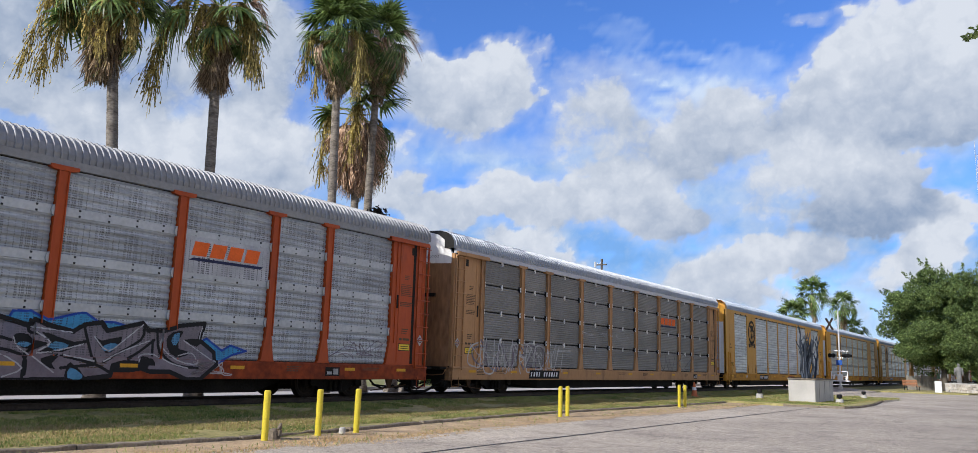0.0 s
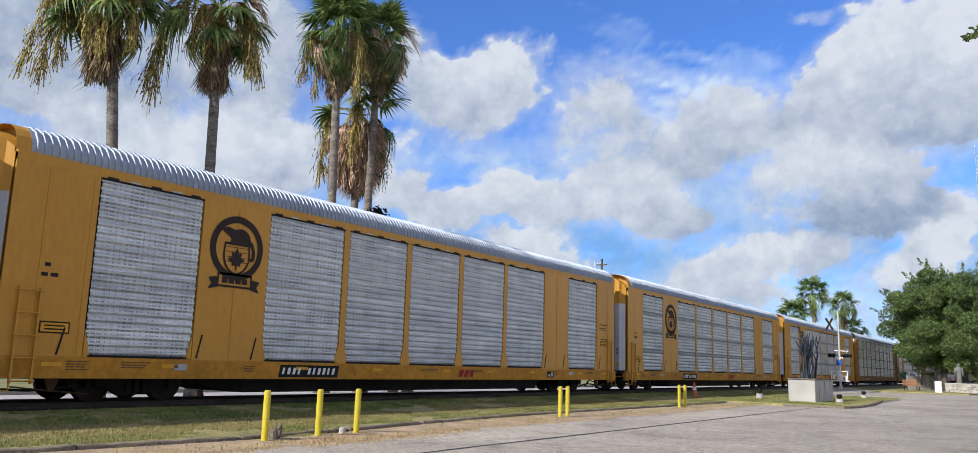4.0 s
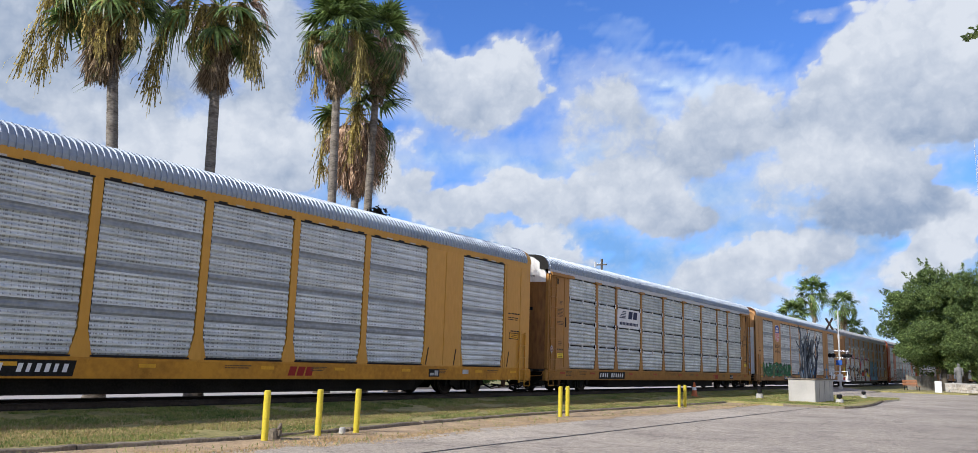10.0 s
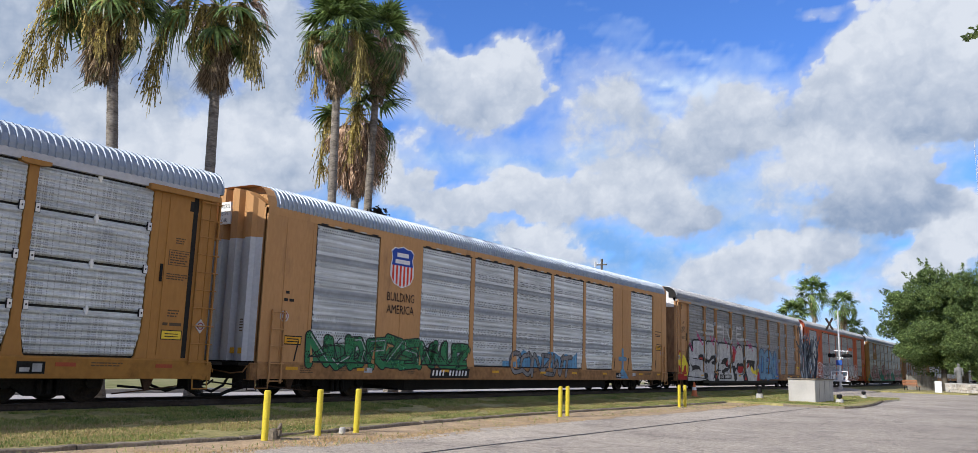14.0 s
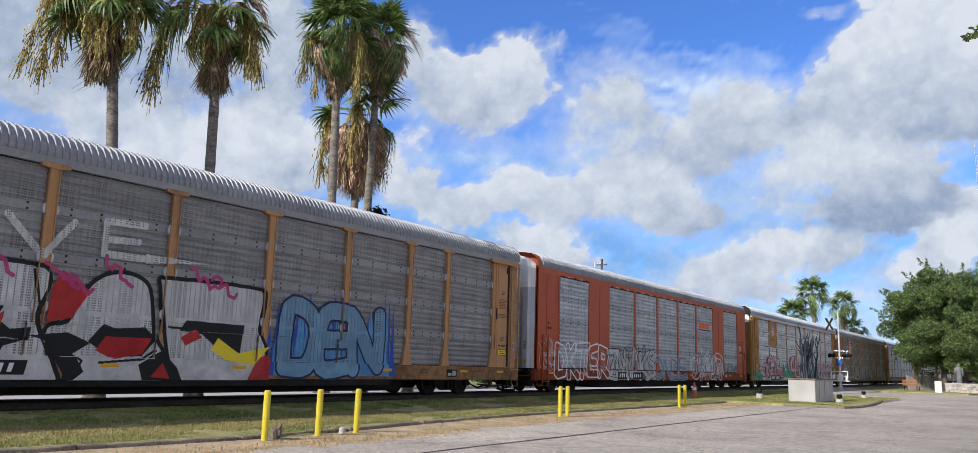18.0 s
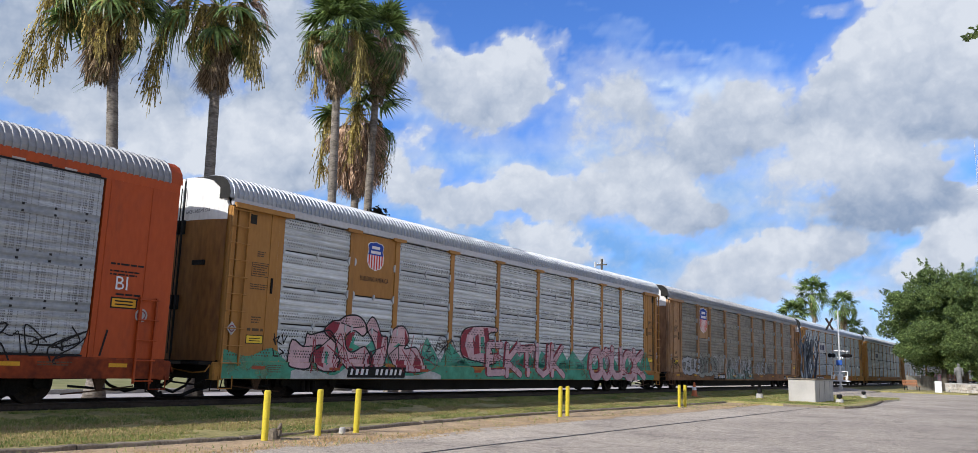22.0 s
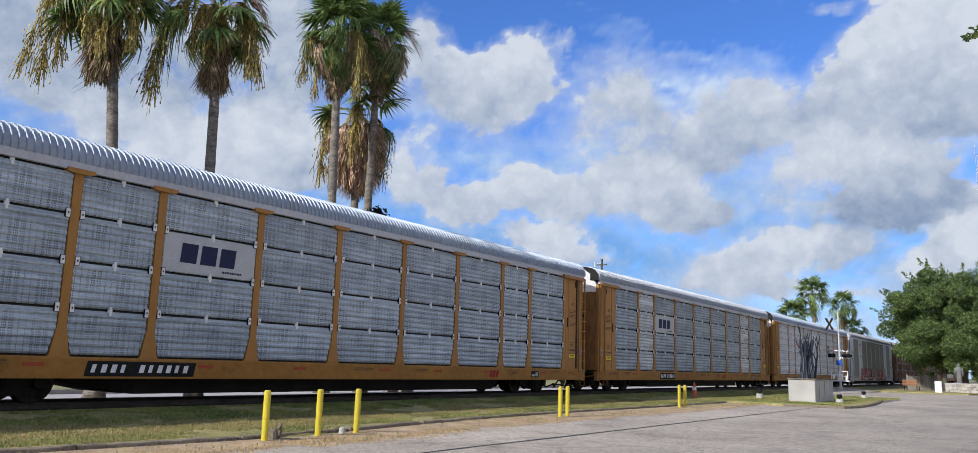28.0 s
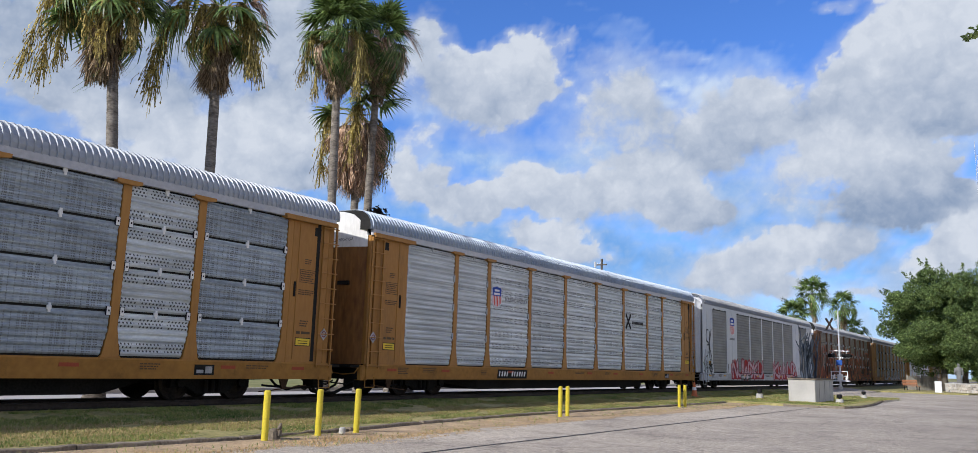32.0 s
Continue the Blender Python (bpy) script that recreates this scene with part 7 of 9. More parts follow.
s.line([(-5.53, 1.31), (-5.34, 1.14), (-5.51, 1.14), (-5.16, 1.32), (-5.07, 1.15)], 0.035)
s.line([(-4.14, 1.82), (-3.96, 1.54), (-4.06, 1.39), (-3.79, 1.47)], 0.035)
s.lay(9, "graffiti", "ink", 3, "thin black sprayed lines and tags", "stuff")
lettering(9, "EKTUK", -2.1, 3.6, 0.7, 1.85, "pink", "ink", 0.23, 0.022, 54, 2.4, bent=0, label="pink graffiti letters with wine-red sides", loose=0.05, shade="wine")
lettering(9, "COUCK", 5.8, 11.7, 0.64, 1.95, "pink", "ink", 0.32, 0.025, 55, 2.4, loose=0.07, shade="wine", label="pink graffiti letters with wine-red sides")
tangle(9, 5.9, 11.6, 0.7, 1.85, "wine", 9, 0.03, 154, 5, "thin wine-red sprayed lines")
tangle(9, -2.0, 3.4, 0.75, 1.7, "wine", 9, 0.025, 155, 5, "thin wine-red sprayed lines")
tangle(9, -4.9, -4.3, 1.3, 1.9, "ink", 5, 0.03, 57, 3)
tangle(9, -11.0, -5.0, 0.7, 2.0, "wine", 7, 0.03, 59, 4, "thin wine-red sprayed lines")
words(8, "BI", 12.31, 2.42, 0.3, "snow", 1)
# pale throw-ups on the dull car
lettering(10, "OSUS", -11.6, -8.9, 0.95, 1.75, "silver", "ink", 0.24, 0.03, 61, 1, label="grey graffiti letters with black rims", loose=0.12)
lettering(10, "DOCO", -9.0, -5.9, 0.85, 1.85, "sage", "ink", 0.26, 0.028, 62, 1.5, label="pale green graffiti letters with black rims", loose=0.14)
tangle(10, -9.4, -5.8, 0.85, 2.05, "ink", 12, 0.025, 162, 4, "thin black sprayed lines")
tangle(10, -6.6, -4.4, 0.7, 1.95, "chalk", 12, 0.04, 63, 2)
tangle(10, -4.2, 1.3, 0.65, 1.9, "silver", 20, 0.07, 64, 1)
tangle(10, -4.2, 1.3, 0.65, 1.9, "ink", 12, 0.035, 65, 2)
splash(10, -4.2, 1.4, 0.6, 1.5, "sea_green_dull", 14, 66, 0)
lettering(10, "OUSO", 2.3, 4.9, 1.0, 1.75, "silver", "ink", 0.15, 0.03, 67, 1, loose=0.12)
lettering(10, "WN", 5.1, 6.2, 1.05, 1.6, "smoke", "ink", 0.12, 0.02, 68, 1, loose=0.12)
tangle(10, -13.2, -12.2, 1.1, 1.7, "ink", 6, 0.03, 69, 1)
# red on the pale car
splash(14, -8.4, -1.2, 0.6, 1.95, "blood", 18, 71, 0, "dark red sprayed background")
splash(14, 1.2, 8.0, 0.6, 1.95, "blood", 18, 72, 0)
lettering(14, "NUWDKU", -8.2, -1.4, 0.75, 1.75, "pink", "wine", 0.2, 0.1, 73, 1, label="red graffiti letters", loose=0.1)
lettering(14, "KWNUD", 1.4, 7.8, 0.75, 1.75, "pink", "wine", 0.2, 0.1, 74, 1, loose=0.1)
lettering(14, "SK", -13.0, -12.0, 1.9, 3.6, None, "ink", 0.0, 0.04, 75, 1, loose=0.1)
tangle(14, -13.2, -11.9, 0.8, 1.9, "ink", 8, 0.05, 76, 1)
for i, (a, b) in enumerate(((-12.8, -4.5), (-4, 4), (4.6, 12))):
    splash(15, a, b, 0.6, 3.6, "ink", 10, 80 + i, 0, "dark sprayed background")
    lettering(15, "WKUND", a, b, 0.8, 3.4, "umber_fill", "emblem_orange", 0.3, 0.04, 84 + i, 1, label="dark graffiti letters with orange rims", loose=0.12)
lettering(16, "UNDOK", -6, 6, 0.7, 1.8, "silver", "ink", 0.25, 0.05, 88, 1, label="pale graffiti letters", loose=0.1)

# ---- plants ----
def leaf_material(name, c1, c2, through=0.35, rough=0.55, scale=1.5, spread=0.55):
    """A leaf: colour varied from object to object and from piece to piece, with light coming through."""
    m = mat(name, c1, c2, rough, 0, scale, 8, 0.0, 0.2)
    n, l = m.node_tree.nodes, m.node_tree.links
    bs = n["Principled BSDF"]
    src = bs.inputs["Base Color"].links[0].from_socket
    geo = n.new("ShaderNodeNewGeometry")
    val = n.new("ShaderNodeMapRange")
    val.inputs["To Min"].default_value, val.inputs["To Max"].default_value = 0.95 - spread, 0.95 + spread
    l.new(geo.outputs["Random Per Island"], val.inputs["Value"])
    hv = n.new("ShaderNodeHueSaturation")
    l.new(val.outputs["Result"], hv.inputs["Value"])
    l.new(src, hv.inputs["Color"])
    l.new(hv.outputs["Color"], bs.inputs["Base Color"])
    tr, mix = n.new("ShaderNodeBsdfTranslucent"), n.new("ShaderNodeMixShader")
    l.new(hv.outputs["Color"], tr.inputs["Color"])
    mix.inputs["Fac"].default_value = through
    l.new(bs.outputs["BSDF"], mix.inputs[1])
    l.new(tr.outputs["BSDF"], mix.inputs[2])
    l.new(mix.outputs["Shader"], n["Material Output"].inputs["Surface"])
    return m


M["frond"] = leaf_material("fan_frond", (0.045, 0.095, 0.024), (0.28, 0.365, 0.115), 0.32, 0.4)
M["frond_dry"] = leaf_material("dry_frond", (0.13, 0.09, 0.055), (0.46, 0.34, 0.21), 0.2, 0.8)
M["frond_rust"] = leaf_material("rusty_frond", (0.24, 0.14, 0.085), (0.8, 0.58, 0.42), 0.2, 0.8)
M["fruit"] = leaf_material("fruit_stalk", (0.17, 0.135, 0.045), (0.5, 0.4, 0.13), 0.25, 0.8)
M["oak_leaf"] = leaf_material("oak_leaf", (0.04, 0.08, 0.024), (0.22, 0.285, 0.09), 0.28, 0.65)
M["blade"] = leaf_material("grass_blade", (0.08, 0.155, 0.035), (0.4, 0.4, 0.13), 0.35, 0.7, 0.9, 0.28)
M["hedge_leaf"] = leaf_material("hedge_leaf", (0.06, 0.13, 0.03), (0.13, 0.22, 0.05), 0.3)


def fan_mesh(seed, stalk, blade, spread, droop, material, thin=1.0):
    """One fan leaf: a stalk along x and pointed, folded segments that hang at their tips."""
    rng = random.Random(seed)
    f = Form()
    f.tube([(0, 0, 0), (stalk * 0.5, 0, 0.04), (stalk, 0, 0.0)], [0.028, 0.02, 0.014], 5)
    count = 26
    for i in range(count):
        a = radians(-spread + 2 * spread * (i + rng.uniform(0.2, 0.8)) / count)
        length = blade * (0.78 + 0.22 * math.cos(a)) * rng.uniform(0.88, 1.06)
        dx, dy = math.cos(a), math.sin(a)
        w = 0.058 * blade * thin
        hang = droop * rng.uniform(0.7, 1.35)
        fold = 0.02 if i % 2 else -0.02
        pts = []
        for u, ww in ((0.06, 0.25), (0.42, 0.85), (0.7, 0.5), (1.0, 0.05)):
            r = length * u
            z = -hang * blade * (u ** 2.4) + fold * u
            x = stalk + dx * r * (1 - 0.3 * hang * u * u)
            y = dy * r * (1 - 0.3 * hang * u * u)
            pts.append(((x - dy * w * ww, y + dx * w * ww, z), (x + dy * w * ww, y - dx * w * ww, z + fold)))
        for p, q in zip(pts, pts[1:]):
            f.face([p[0], p[1], q[1], q[0]])
    return with_materials(f.weld().mesh("frond"), M[material])


GREEN = [fan_mesh(s, 0.95, 1.0, 115, 0.35 + 0.12 * (s % 4), "frond") for s in range(6)]
HUNG = [fan_mesh(60 + s, 1.0, 1.05, 70, 1.0 + 0.2 * s, "frond", 0.55) for s in range(4)]
DRY = [fan_mesh(20 + s, 0.5, 1.2, 24, 0.1, "frond_dry", 0.3) for s in range(4)]
RUST = [fan_mesh(30 + s, 0.6, 1.25, 32, 0.2, "frond_rust", 0.4) for s in range(4)]


def stalk_mesh(seed, reach, fall):
    """A fruit stalk that arches out, then hangs, with many thin drooping branchlets full of small fruit."""
    rng = random.Random(seed)
    f = Form()
    line = [Vector(p) for p in ((0, 0, 0), (reach * 0.45, 0, 0.2), (reach * 0.8, 0, 0.08), (reach, 0, -0.3), (reach * 1.08, 0, -0.3 - fall * 0.35), (reach * 1.1, 0, -0.3 - fall * 0.7))]
    f.tube(line, [0.025, 0.02, 0.016, 0.012, 0.009, 0.004], 5)
    for i in range(170):
        u = 1.6 + 3.35 * rng.random() ** 1.3
        k = min(4, int(u))
        p = line[k].lerp(line[k + 1], u - k)
        drop = rng.uniform(0.3, 0.75) * (0.6 + 0.16 * fall)
        way = Vector((rng.gauss(0, 0.13), rng.gauss(0, 0.13), 0))
        w = rng.uniform(0.006, 0.014)
        t = rng.uniform(0, 3.14)
        c = Vector((math.cos(t), math.sin(t), 0))
        old = p
        for s in range(1, 6):
            q = p + way * math.sin(s / 5 * 1.6) + Vector((rng.gauss(0, 0.01), rng.gauss(0, 0.01), -drop * (s / 5) ** 1.3))
            f.face([old - c * w, old + c * w, q + c * w, q - c * w])
            # clumps of fruit along the branchlet
            if rng.random() < 0.55:
                e = rng.uniform(0.016, 0.034)
                f.face([q - c * e, q + Vector((0, 0, -e * 1.6)), q + c * e, q + Vector((0, 0, e * 1.6))])
            old = q
    return with_materials(f.mesh("fruit_stalk"), M["fruit"])


STALKS = [stalk_mesh(50 + s, 0.6 + 0.22 * s, 1.3 + 0.5 * s) for s in range(4)] + [stalk_mesh(54, 1.3, 3.1)]
BROWN = [fan_mesh(40 + s, 0.85, 1.0, 48, 1.3, "frond_rust", 0.4) for s in range(3)]


def palm(base, top, girth, label, seed, bow, green=40, dry=26, rust=0, stalks=0, size=1.0, skirt=1.6, lowest=-55, browned=0.0, flare=0.0, hung=None, lank=0.55):
    """A fan palm: ringed trunk, living fan leaves, a skirt of dead ones, and fruit stalks."""
    rng = random.Random(seed)
    base, top = Vector(base), Vector(top)
    tree = thing("palm_tree", label, "palm", Matrix.Translation(base), "palms by the track")
    f = Form()
    f.smooth = True
    pts, rad = [], []
    steps = 46
    bow = Vector((bow * 0.56, -bow * 0.83, 0))
    for i in range(steps + 1):
        u = i / steps
        p = (top - base) * u + bow * math.sin(math.pi * u)
        pts.append(p)
        rad.append(girth * (1 - 0.28 * u + 0.75 * math.exp(-u * 26)) * (1 + 0.035 * (i % 2) + rng.uniform(-0.02, 0.02)))
    f.tube(pts, rad, 14)
    part("trunk", f, M["bark"], tree)
    head = top - base

    def put(name, meshes, azimuth, lift, down, s, roll=0.0):
        at = Matrix.Translation(head + Vector((0, 0, down))) @ Matrix.Rotation(azimuth, 4, "Z") @ Matrix.Rotation(-lift, 4, "Y") @ Matrix.Rotation(roll, 4, "X") @ Matrix.Diagonal((s, s, s, 1))
        return part(name, rng.choice(meshes), None, tree, at=at)

    for i in range(green):
        u = (i + rng.random()) / green
        lift = radians(78 + (lowest - 78) * u ** 0.9) + rng.uniform(-0.12, 0.12)
        brown = u > 0.35 and rng.random() < browned
        put("dead_frond" if brown else "frond", BROWN if brown else HUNG if u > 0.4 and rng.random() < lank else GREEN, i * 2.399 + rng.uniform(-0.3, 0.3), lift, 0.25 - 0.7 * u, size * rng.uniform(0.88, 1.1), rng.uniform(-0.5, 0.5))
    for i in range(dry + rust):
        u = (i + rng.random()) / (dry + rust)
        put("dead_frond", RUST if i < rust else DRY, i * 2.399 + rng.uniform(-0.4, 0.4), radians(rng.uniform(-88, -74) if i >= rust else rng.uniform(-88, -70) + flare * (1 - u)), -0.1 - skirt * 0.55 * u, size * rng.uniform(0.75, 1.05), rng.uniform(-0.8, 0.8))
    for i in range(stalks):
        bearing, which = (i * 2 * math.pi / stalks + rng.uniform(-0.4, 0.4), STALKS) if not hung else (radians(hung[i][0]), [STALKS[hung[i][1]]])
        tagged(put("fruit_stalk", which, bearing, rng.uniform(-0.05, 0.2), -0.25, size * rng.uniform(0.85, 1.1)), kind="stuff")
    return tree


palm((12.43, 21.07, 0.25), (11.8, 21.4, 11.9), 0.185, "tall fan palm with long yellow fruit stalks and brown skirt", 1, 0.22, 25, 84, 0, 9, 1.08, 2.1, -50, 0.08, 0, ((128, 4), (140, 3), (150, 2), (212, 1), (236, 2), (258, 1), (275, 1), (300, 0), (60, 1)), 0.12)
palm((15.06, 20.44, 0.25), (14.9, 20.58, 12.3), 0.18, "tall leaning fan palm with hanging fruit stalks", 2, 0.02, 23, 86, 0, 9, 1.08, 2.1, -44, 0.08, 0, ((130, 4), (146, 3), (180, 1), (215, 1), (245, 0), (275, 2), (292, 2), (325, 1), (40, 1)), 0.1)
palm((22.22, 22.56, 0.25), (22.08, 22.72, 14.6), 0.2, "tall green fan palm with a dry skirt under its crown", 3, 0.05, 62, 36, 4, 7, 0.98, 2.5, -66, 0.3)
slim = palm((24.3, 22.55, 0.25), (24.36, 22.53, 15.0), 0.19, "tall slim fan palm with some brown leaves", 4, -0.12, 62, 36, 6, 4, 0.96, 2.5, -66, 0.32)
palm((24.95, 24.0, 0.4), (24.82, 23.96, 12.25), 0.2, "lower fan palm hung with a rust-brown skirt of dead leaves", 5, 0.0, 12, 2, 110, 3, 1.32, 3.0, -30, 0.1, 40)
for b, t, r, s in (((127, 28, 0.4), (127, 28.1, 13.4), 0.3, 6), ((144, 27, 0.4), (144, 27.1, 12.8), 0.3, 7), ((116, 28, 0.4), (116, 28.2, 9.4), 0.3, 8), ((150, 27, 0.4), (150, 27.1, 9.0), 0.3, 9)):
    palm(b, t, r, "distant fan palm with a full green crown", s, 0.1, 26, 16 if s < 8 else 6, 0, 0, 1.5, 3.2, -32)
# two cut trunks beside the palms
for x, y, h in ((26.1, 22.5, 2.3), (27.2, 22.6, 2.2)):
    f = Form()
    f.tube([(0, 0, -0.05), (0, 0, 0.3), (0.02, 0, 1.2), (0.03, 0.02, h)], [0.34, 0.27, 0.24, 0.23], 14)
    solid("palm_stump", f, M["bark"], "grey cut palm trunk standing by the track", "stump", pose(x, y, 0.3), "cut palm trunks")


def leaf_cloud(count, place, size, rng):
    """Many small pointed leaves as one mesh; place() gives where each stands and which way is out."""
    v, fc = [], []
    for i in range(count):
        p, out = place()
        a = Vector((rng.gauss(0, 1), rng.gauss(0, 1), rng.gauss(0, 0.7))).normalized()
        a = (a + out * 0.6).normalized()
        b = a.cross(Vector((rng.gauss(0, 1), rng.gauss(0, 1), rng.gauss(0, 1)))).normalized()
        s = size * rng.uniform(0.6, 1.35)
        n = len(v)
        v += [p - a * s, p + b * s * 0.42 + a * s * 0.1, p + a * s, p - b * s * 0.42 + a * s * 0.1]
        fc.append((n, n + 1, n + 2, n + 3))
    f = Form()
    f.v, f.f, f.m = [tuple(q) for q in v], fc, [0] * len(fc)
    return f


def broad_tree(base, crown, radii, label, seed, lobes=46, leaves=26000, size=0.17, trunks=2):
    """A spreading tree: stems, limbs and a crown of leaves gathered in uneven lobes."""
    rng = random.Random(seed)
    base, crown = Vector(base), Vector(crown)
    tree = thing("live_oak", label, "tree", Matrix.Translation(base))
    centre = crown - base
    spots = []
    while len(spots) < lobes:
        d = Vector((rng.uniform(-1, 1), rng.uniform(-1, 1), rng.uniform(-0.82, 1)))
        if 0.35 < d.length < 1.0:
            spots.append((centre + Vector((d.x * radii[0], d.y * radii[1], d.z * radii[2])), rng.uniform(0.8, 1.8), d.normalized()))
    for s in range(trunks):
        f = Form()
        f.smooth = True
        foot = Vector((rng.uniform(-0.5, 0.5) * 2, (s - (trunks - 1) / 2) * 1.9, -0.1))
        fork = foot * 0.8 + Vector((0, (s - 0.5) * 0.6, centre.z * 0.42))
        f.tube([foot, (foot + fork) / 2 + Vector((0.1, 0.15, 0)), fork], [0.42, 0.3, 0.24], 10)
        part("trunk", f, M["oak_bark"], tree)
        for c, r, d in spots[s:lobes:trunks][:11]:
            g = Form()
            mid = (fork + c) / 2 + Vector((rng.uniform(-0.4, 0.4), rng.uniform(-0.4, 0.4), 0.5))
            g.tube([fork, mid, c, c + d * r * 0.8], [0.17, 0.11, 0.06, 0.02], 7)
            part("limb", g, M["oak_bark"], tree)

    def place():
        c, r, d = rng.choice(spots)
        if rng.random() < 0.055 and d.z > -0.1:
            # young shoots that stand out of a lobe
            a = spots.index((c, r, d)) * 2.4
            way = (d * 1.2 + Vector((math.cos(a), math.sin(a), 0.9)) * 0.5).normalized()
            u = rng.random()
            return c + way * r * (0.85 + 0.75 * u) + Vector((rng.gauss(0, 1), rng.gauss(0, 1), rng.gauss(0, 1))) * 0.13 * (1.2 - u), way
        o = Vector((rng.gauss(0, 1), rng.gauss(0, 1), rng.gauss(0, 1))).normalized()
        return c + Vector((o.x, o.y, o.z * 0.75)) * r * rng.uniform(0.35, 1.0) ** 0.5, (o + d).normalized()

    part("crown", leaf_cloud(leaves, place, size, rng), M["oak_leaf"], tree, "dense dark green crown of small leaves")
    return tree


broad_tree((103, 8.2, 0.14), (103, 7.2, 7.5), (6.5, 8.4, 5.9), "spreading live oak with a dense dark crown over the lawn", 3, 190, 190000, 0.125)
broad_tree((112, -2.0, 0.14), (112, -3.0, 6.4), (7, 7.5, 5.9), "live oak farther along the lawn", 5, 90, 50000, 0.2, 1)
broad_tree((126, 5.0, 0.14), (126, 3.5, 5.2), (6, 10, 4.8), "low dense oak at the far end of the lawn", 8, 90, 40000, 0.22, 2)

# a twig of a near tree that reaches into the sky
twig = thing("overhanging_branch", "dark leafy twig of a tree beside the lot", "branch", Matrix.Translation((8.99, 0.33, 4.97)))
f = Form()
f.tube([(0.06, -0.75, 0.35), (0.03, -0.4, 0.12), (0, -0.1, 0.0), (0, 0.12, -0.07)], [0.02, 0.012, 0.008, 0.004], 6)
f.tube([(0.03, -0.4, 0.12), (0, -0.3, 0.3), (0.02, -0.2, 0.42)], [0.01, 0.006, 0.003], 5)
part("stem", f, M["oak_bark"], twig)
rng = random.Random(77)


def on_twig():
    u = rng.uniform(0, 1)
    line = [Vector((0.03, -0.5, 0.2)), Vector((0, 0.12, -0.07))] if rng.random() < 0.7 else [Vector((0, -0.32, 0.2)), Vector((0.02, -0.16, 0.44))]
    p = line[0].lerp(line[1], u) + Vector((rng.gauss(0, 0.025), rng.gauss(0, 0.025), rng.gauss(0, 0.03)))
    return p, Vector((0, 0.6, 0.3))


part("foliage", leaf_cloud(130, on_twig, 0.05, rng), M["oak_leaf"], twig)


rng = random.Random(31)


def on_clump():
    o = Vector((rng.gauss(0, 0.16), rng.gauss(0, 0.16), rng.gauss(0, 0.14)))
    return Vector((0.2, -0.22, 7.2)) + o, o.normalized()


part("twig_clump", leaf_cloud(260, on_clump, 0.11, rng), M["steel_dark"], slim, "dark clump of twigs caught on the trunk")


def hedge(x, y, w, d, h, seed):
    rng = random.Random(seed)
    f = Form()
    lumps = [(rng.uniform(-w / 2, w / 2), rng.uniform(-d / 2, d / 2), rng.uniform(0.3, 0.75) * h, rng.uniform(0.3, 0.5)) for _ in range(int(6 * w))]

    def place():
        a, b, c, r = rng.choice(lumps)
        o = Vector((rng.gauss(0, 1), rng.gauss(0, 1), rng.gauss(0, 1))).normalized()
        q = Vector((a, b, c)) + o * r * h * 0.8
        q.z = max(0.02, q.z)
        return q, o

    ob = thing("shrub", "low green shrub beyond the track", "shrub", pose(x, y, 0.44), "low shrubs")
    g = Form()
    for a, b, c, r in lumps[:6]:
        g.tube([(a * 0.6, b * 0.6, 0), (a, b, c)], [0.02, 0.008], 5)
    part("stem", g, M["oak_bark"], ob)
    part("foliage", leaf_cloud(int(900 * w), place, 0.07, rng), M["hedge_leaf"], ob)


hedge(33.4, 26.0, 2.6, 1.0, 0.75, 1)
hedge(37.6, 25.8, 2.2, 1.0, 0.7, 2)
hedge(42.5, 26.2, 2.4, 1.0, 0.6, 3)

# grass of the verge, island and lawn
rng = random.Random(5)


def tuft_field(areas, dense, tall, material, name, label):
    v, fc = [], []
    for x0, x1, y0, y1, density in areas:
        for i in range(int((x1 - x0) * (y1 - y0) * dense * density)):
            x, y = rng.uniform(x0, x1), rng.uniform(y0, y1)
            if x < 42:
                y += drift(x) * min(1.0, max(0.0, (16.6 - y) / 3.0))
            bare = noise.noise(Vector((x * 0.45, y * 0.9, 2.0))) + 0.5 * noise.noise(Vector((x * 1.7, y * 2.1, 6.0)))
            if bare < -0.28:
                continue
            h = tall * rng.uniform(0.35, 1.0) * (1 + 0.9 * max(0, bare))
            a = rng.uniform(0, 6.283)
            w = 0.006 + 0.005 * rng.random() + 0.0003 * x
            lx, ly = rng.gauss(0, 0.5) * h, rng.gauss(0, 0.5) * h
            z = ground_z(x, y) - 0.01
            n = len(v)
            v += [(x - math.cos(a) * w, y - math.sin(a) * w, z), (x + math.cos(a) * w, y + math.sin(a) * w, z), (x + lx, y + ly, z + h)]
            fc.append((n, n + 1, n + 2))
    f = Form()
    f.v, f.f, f.m = v, fc, [0] * len(fc)
    return solid(name, f, material, label, "grass", kind="stuff")


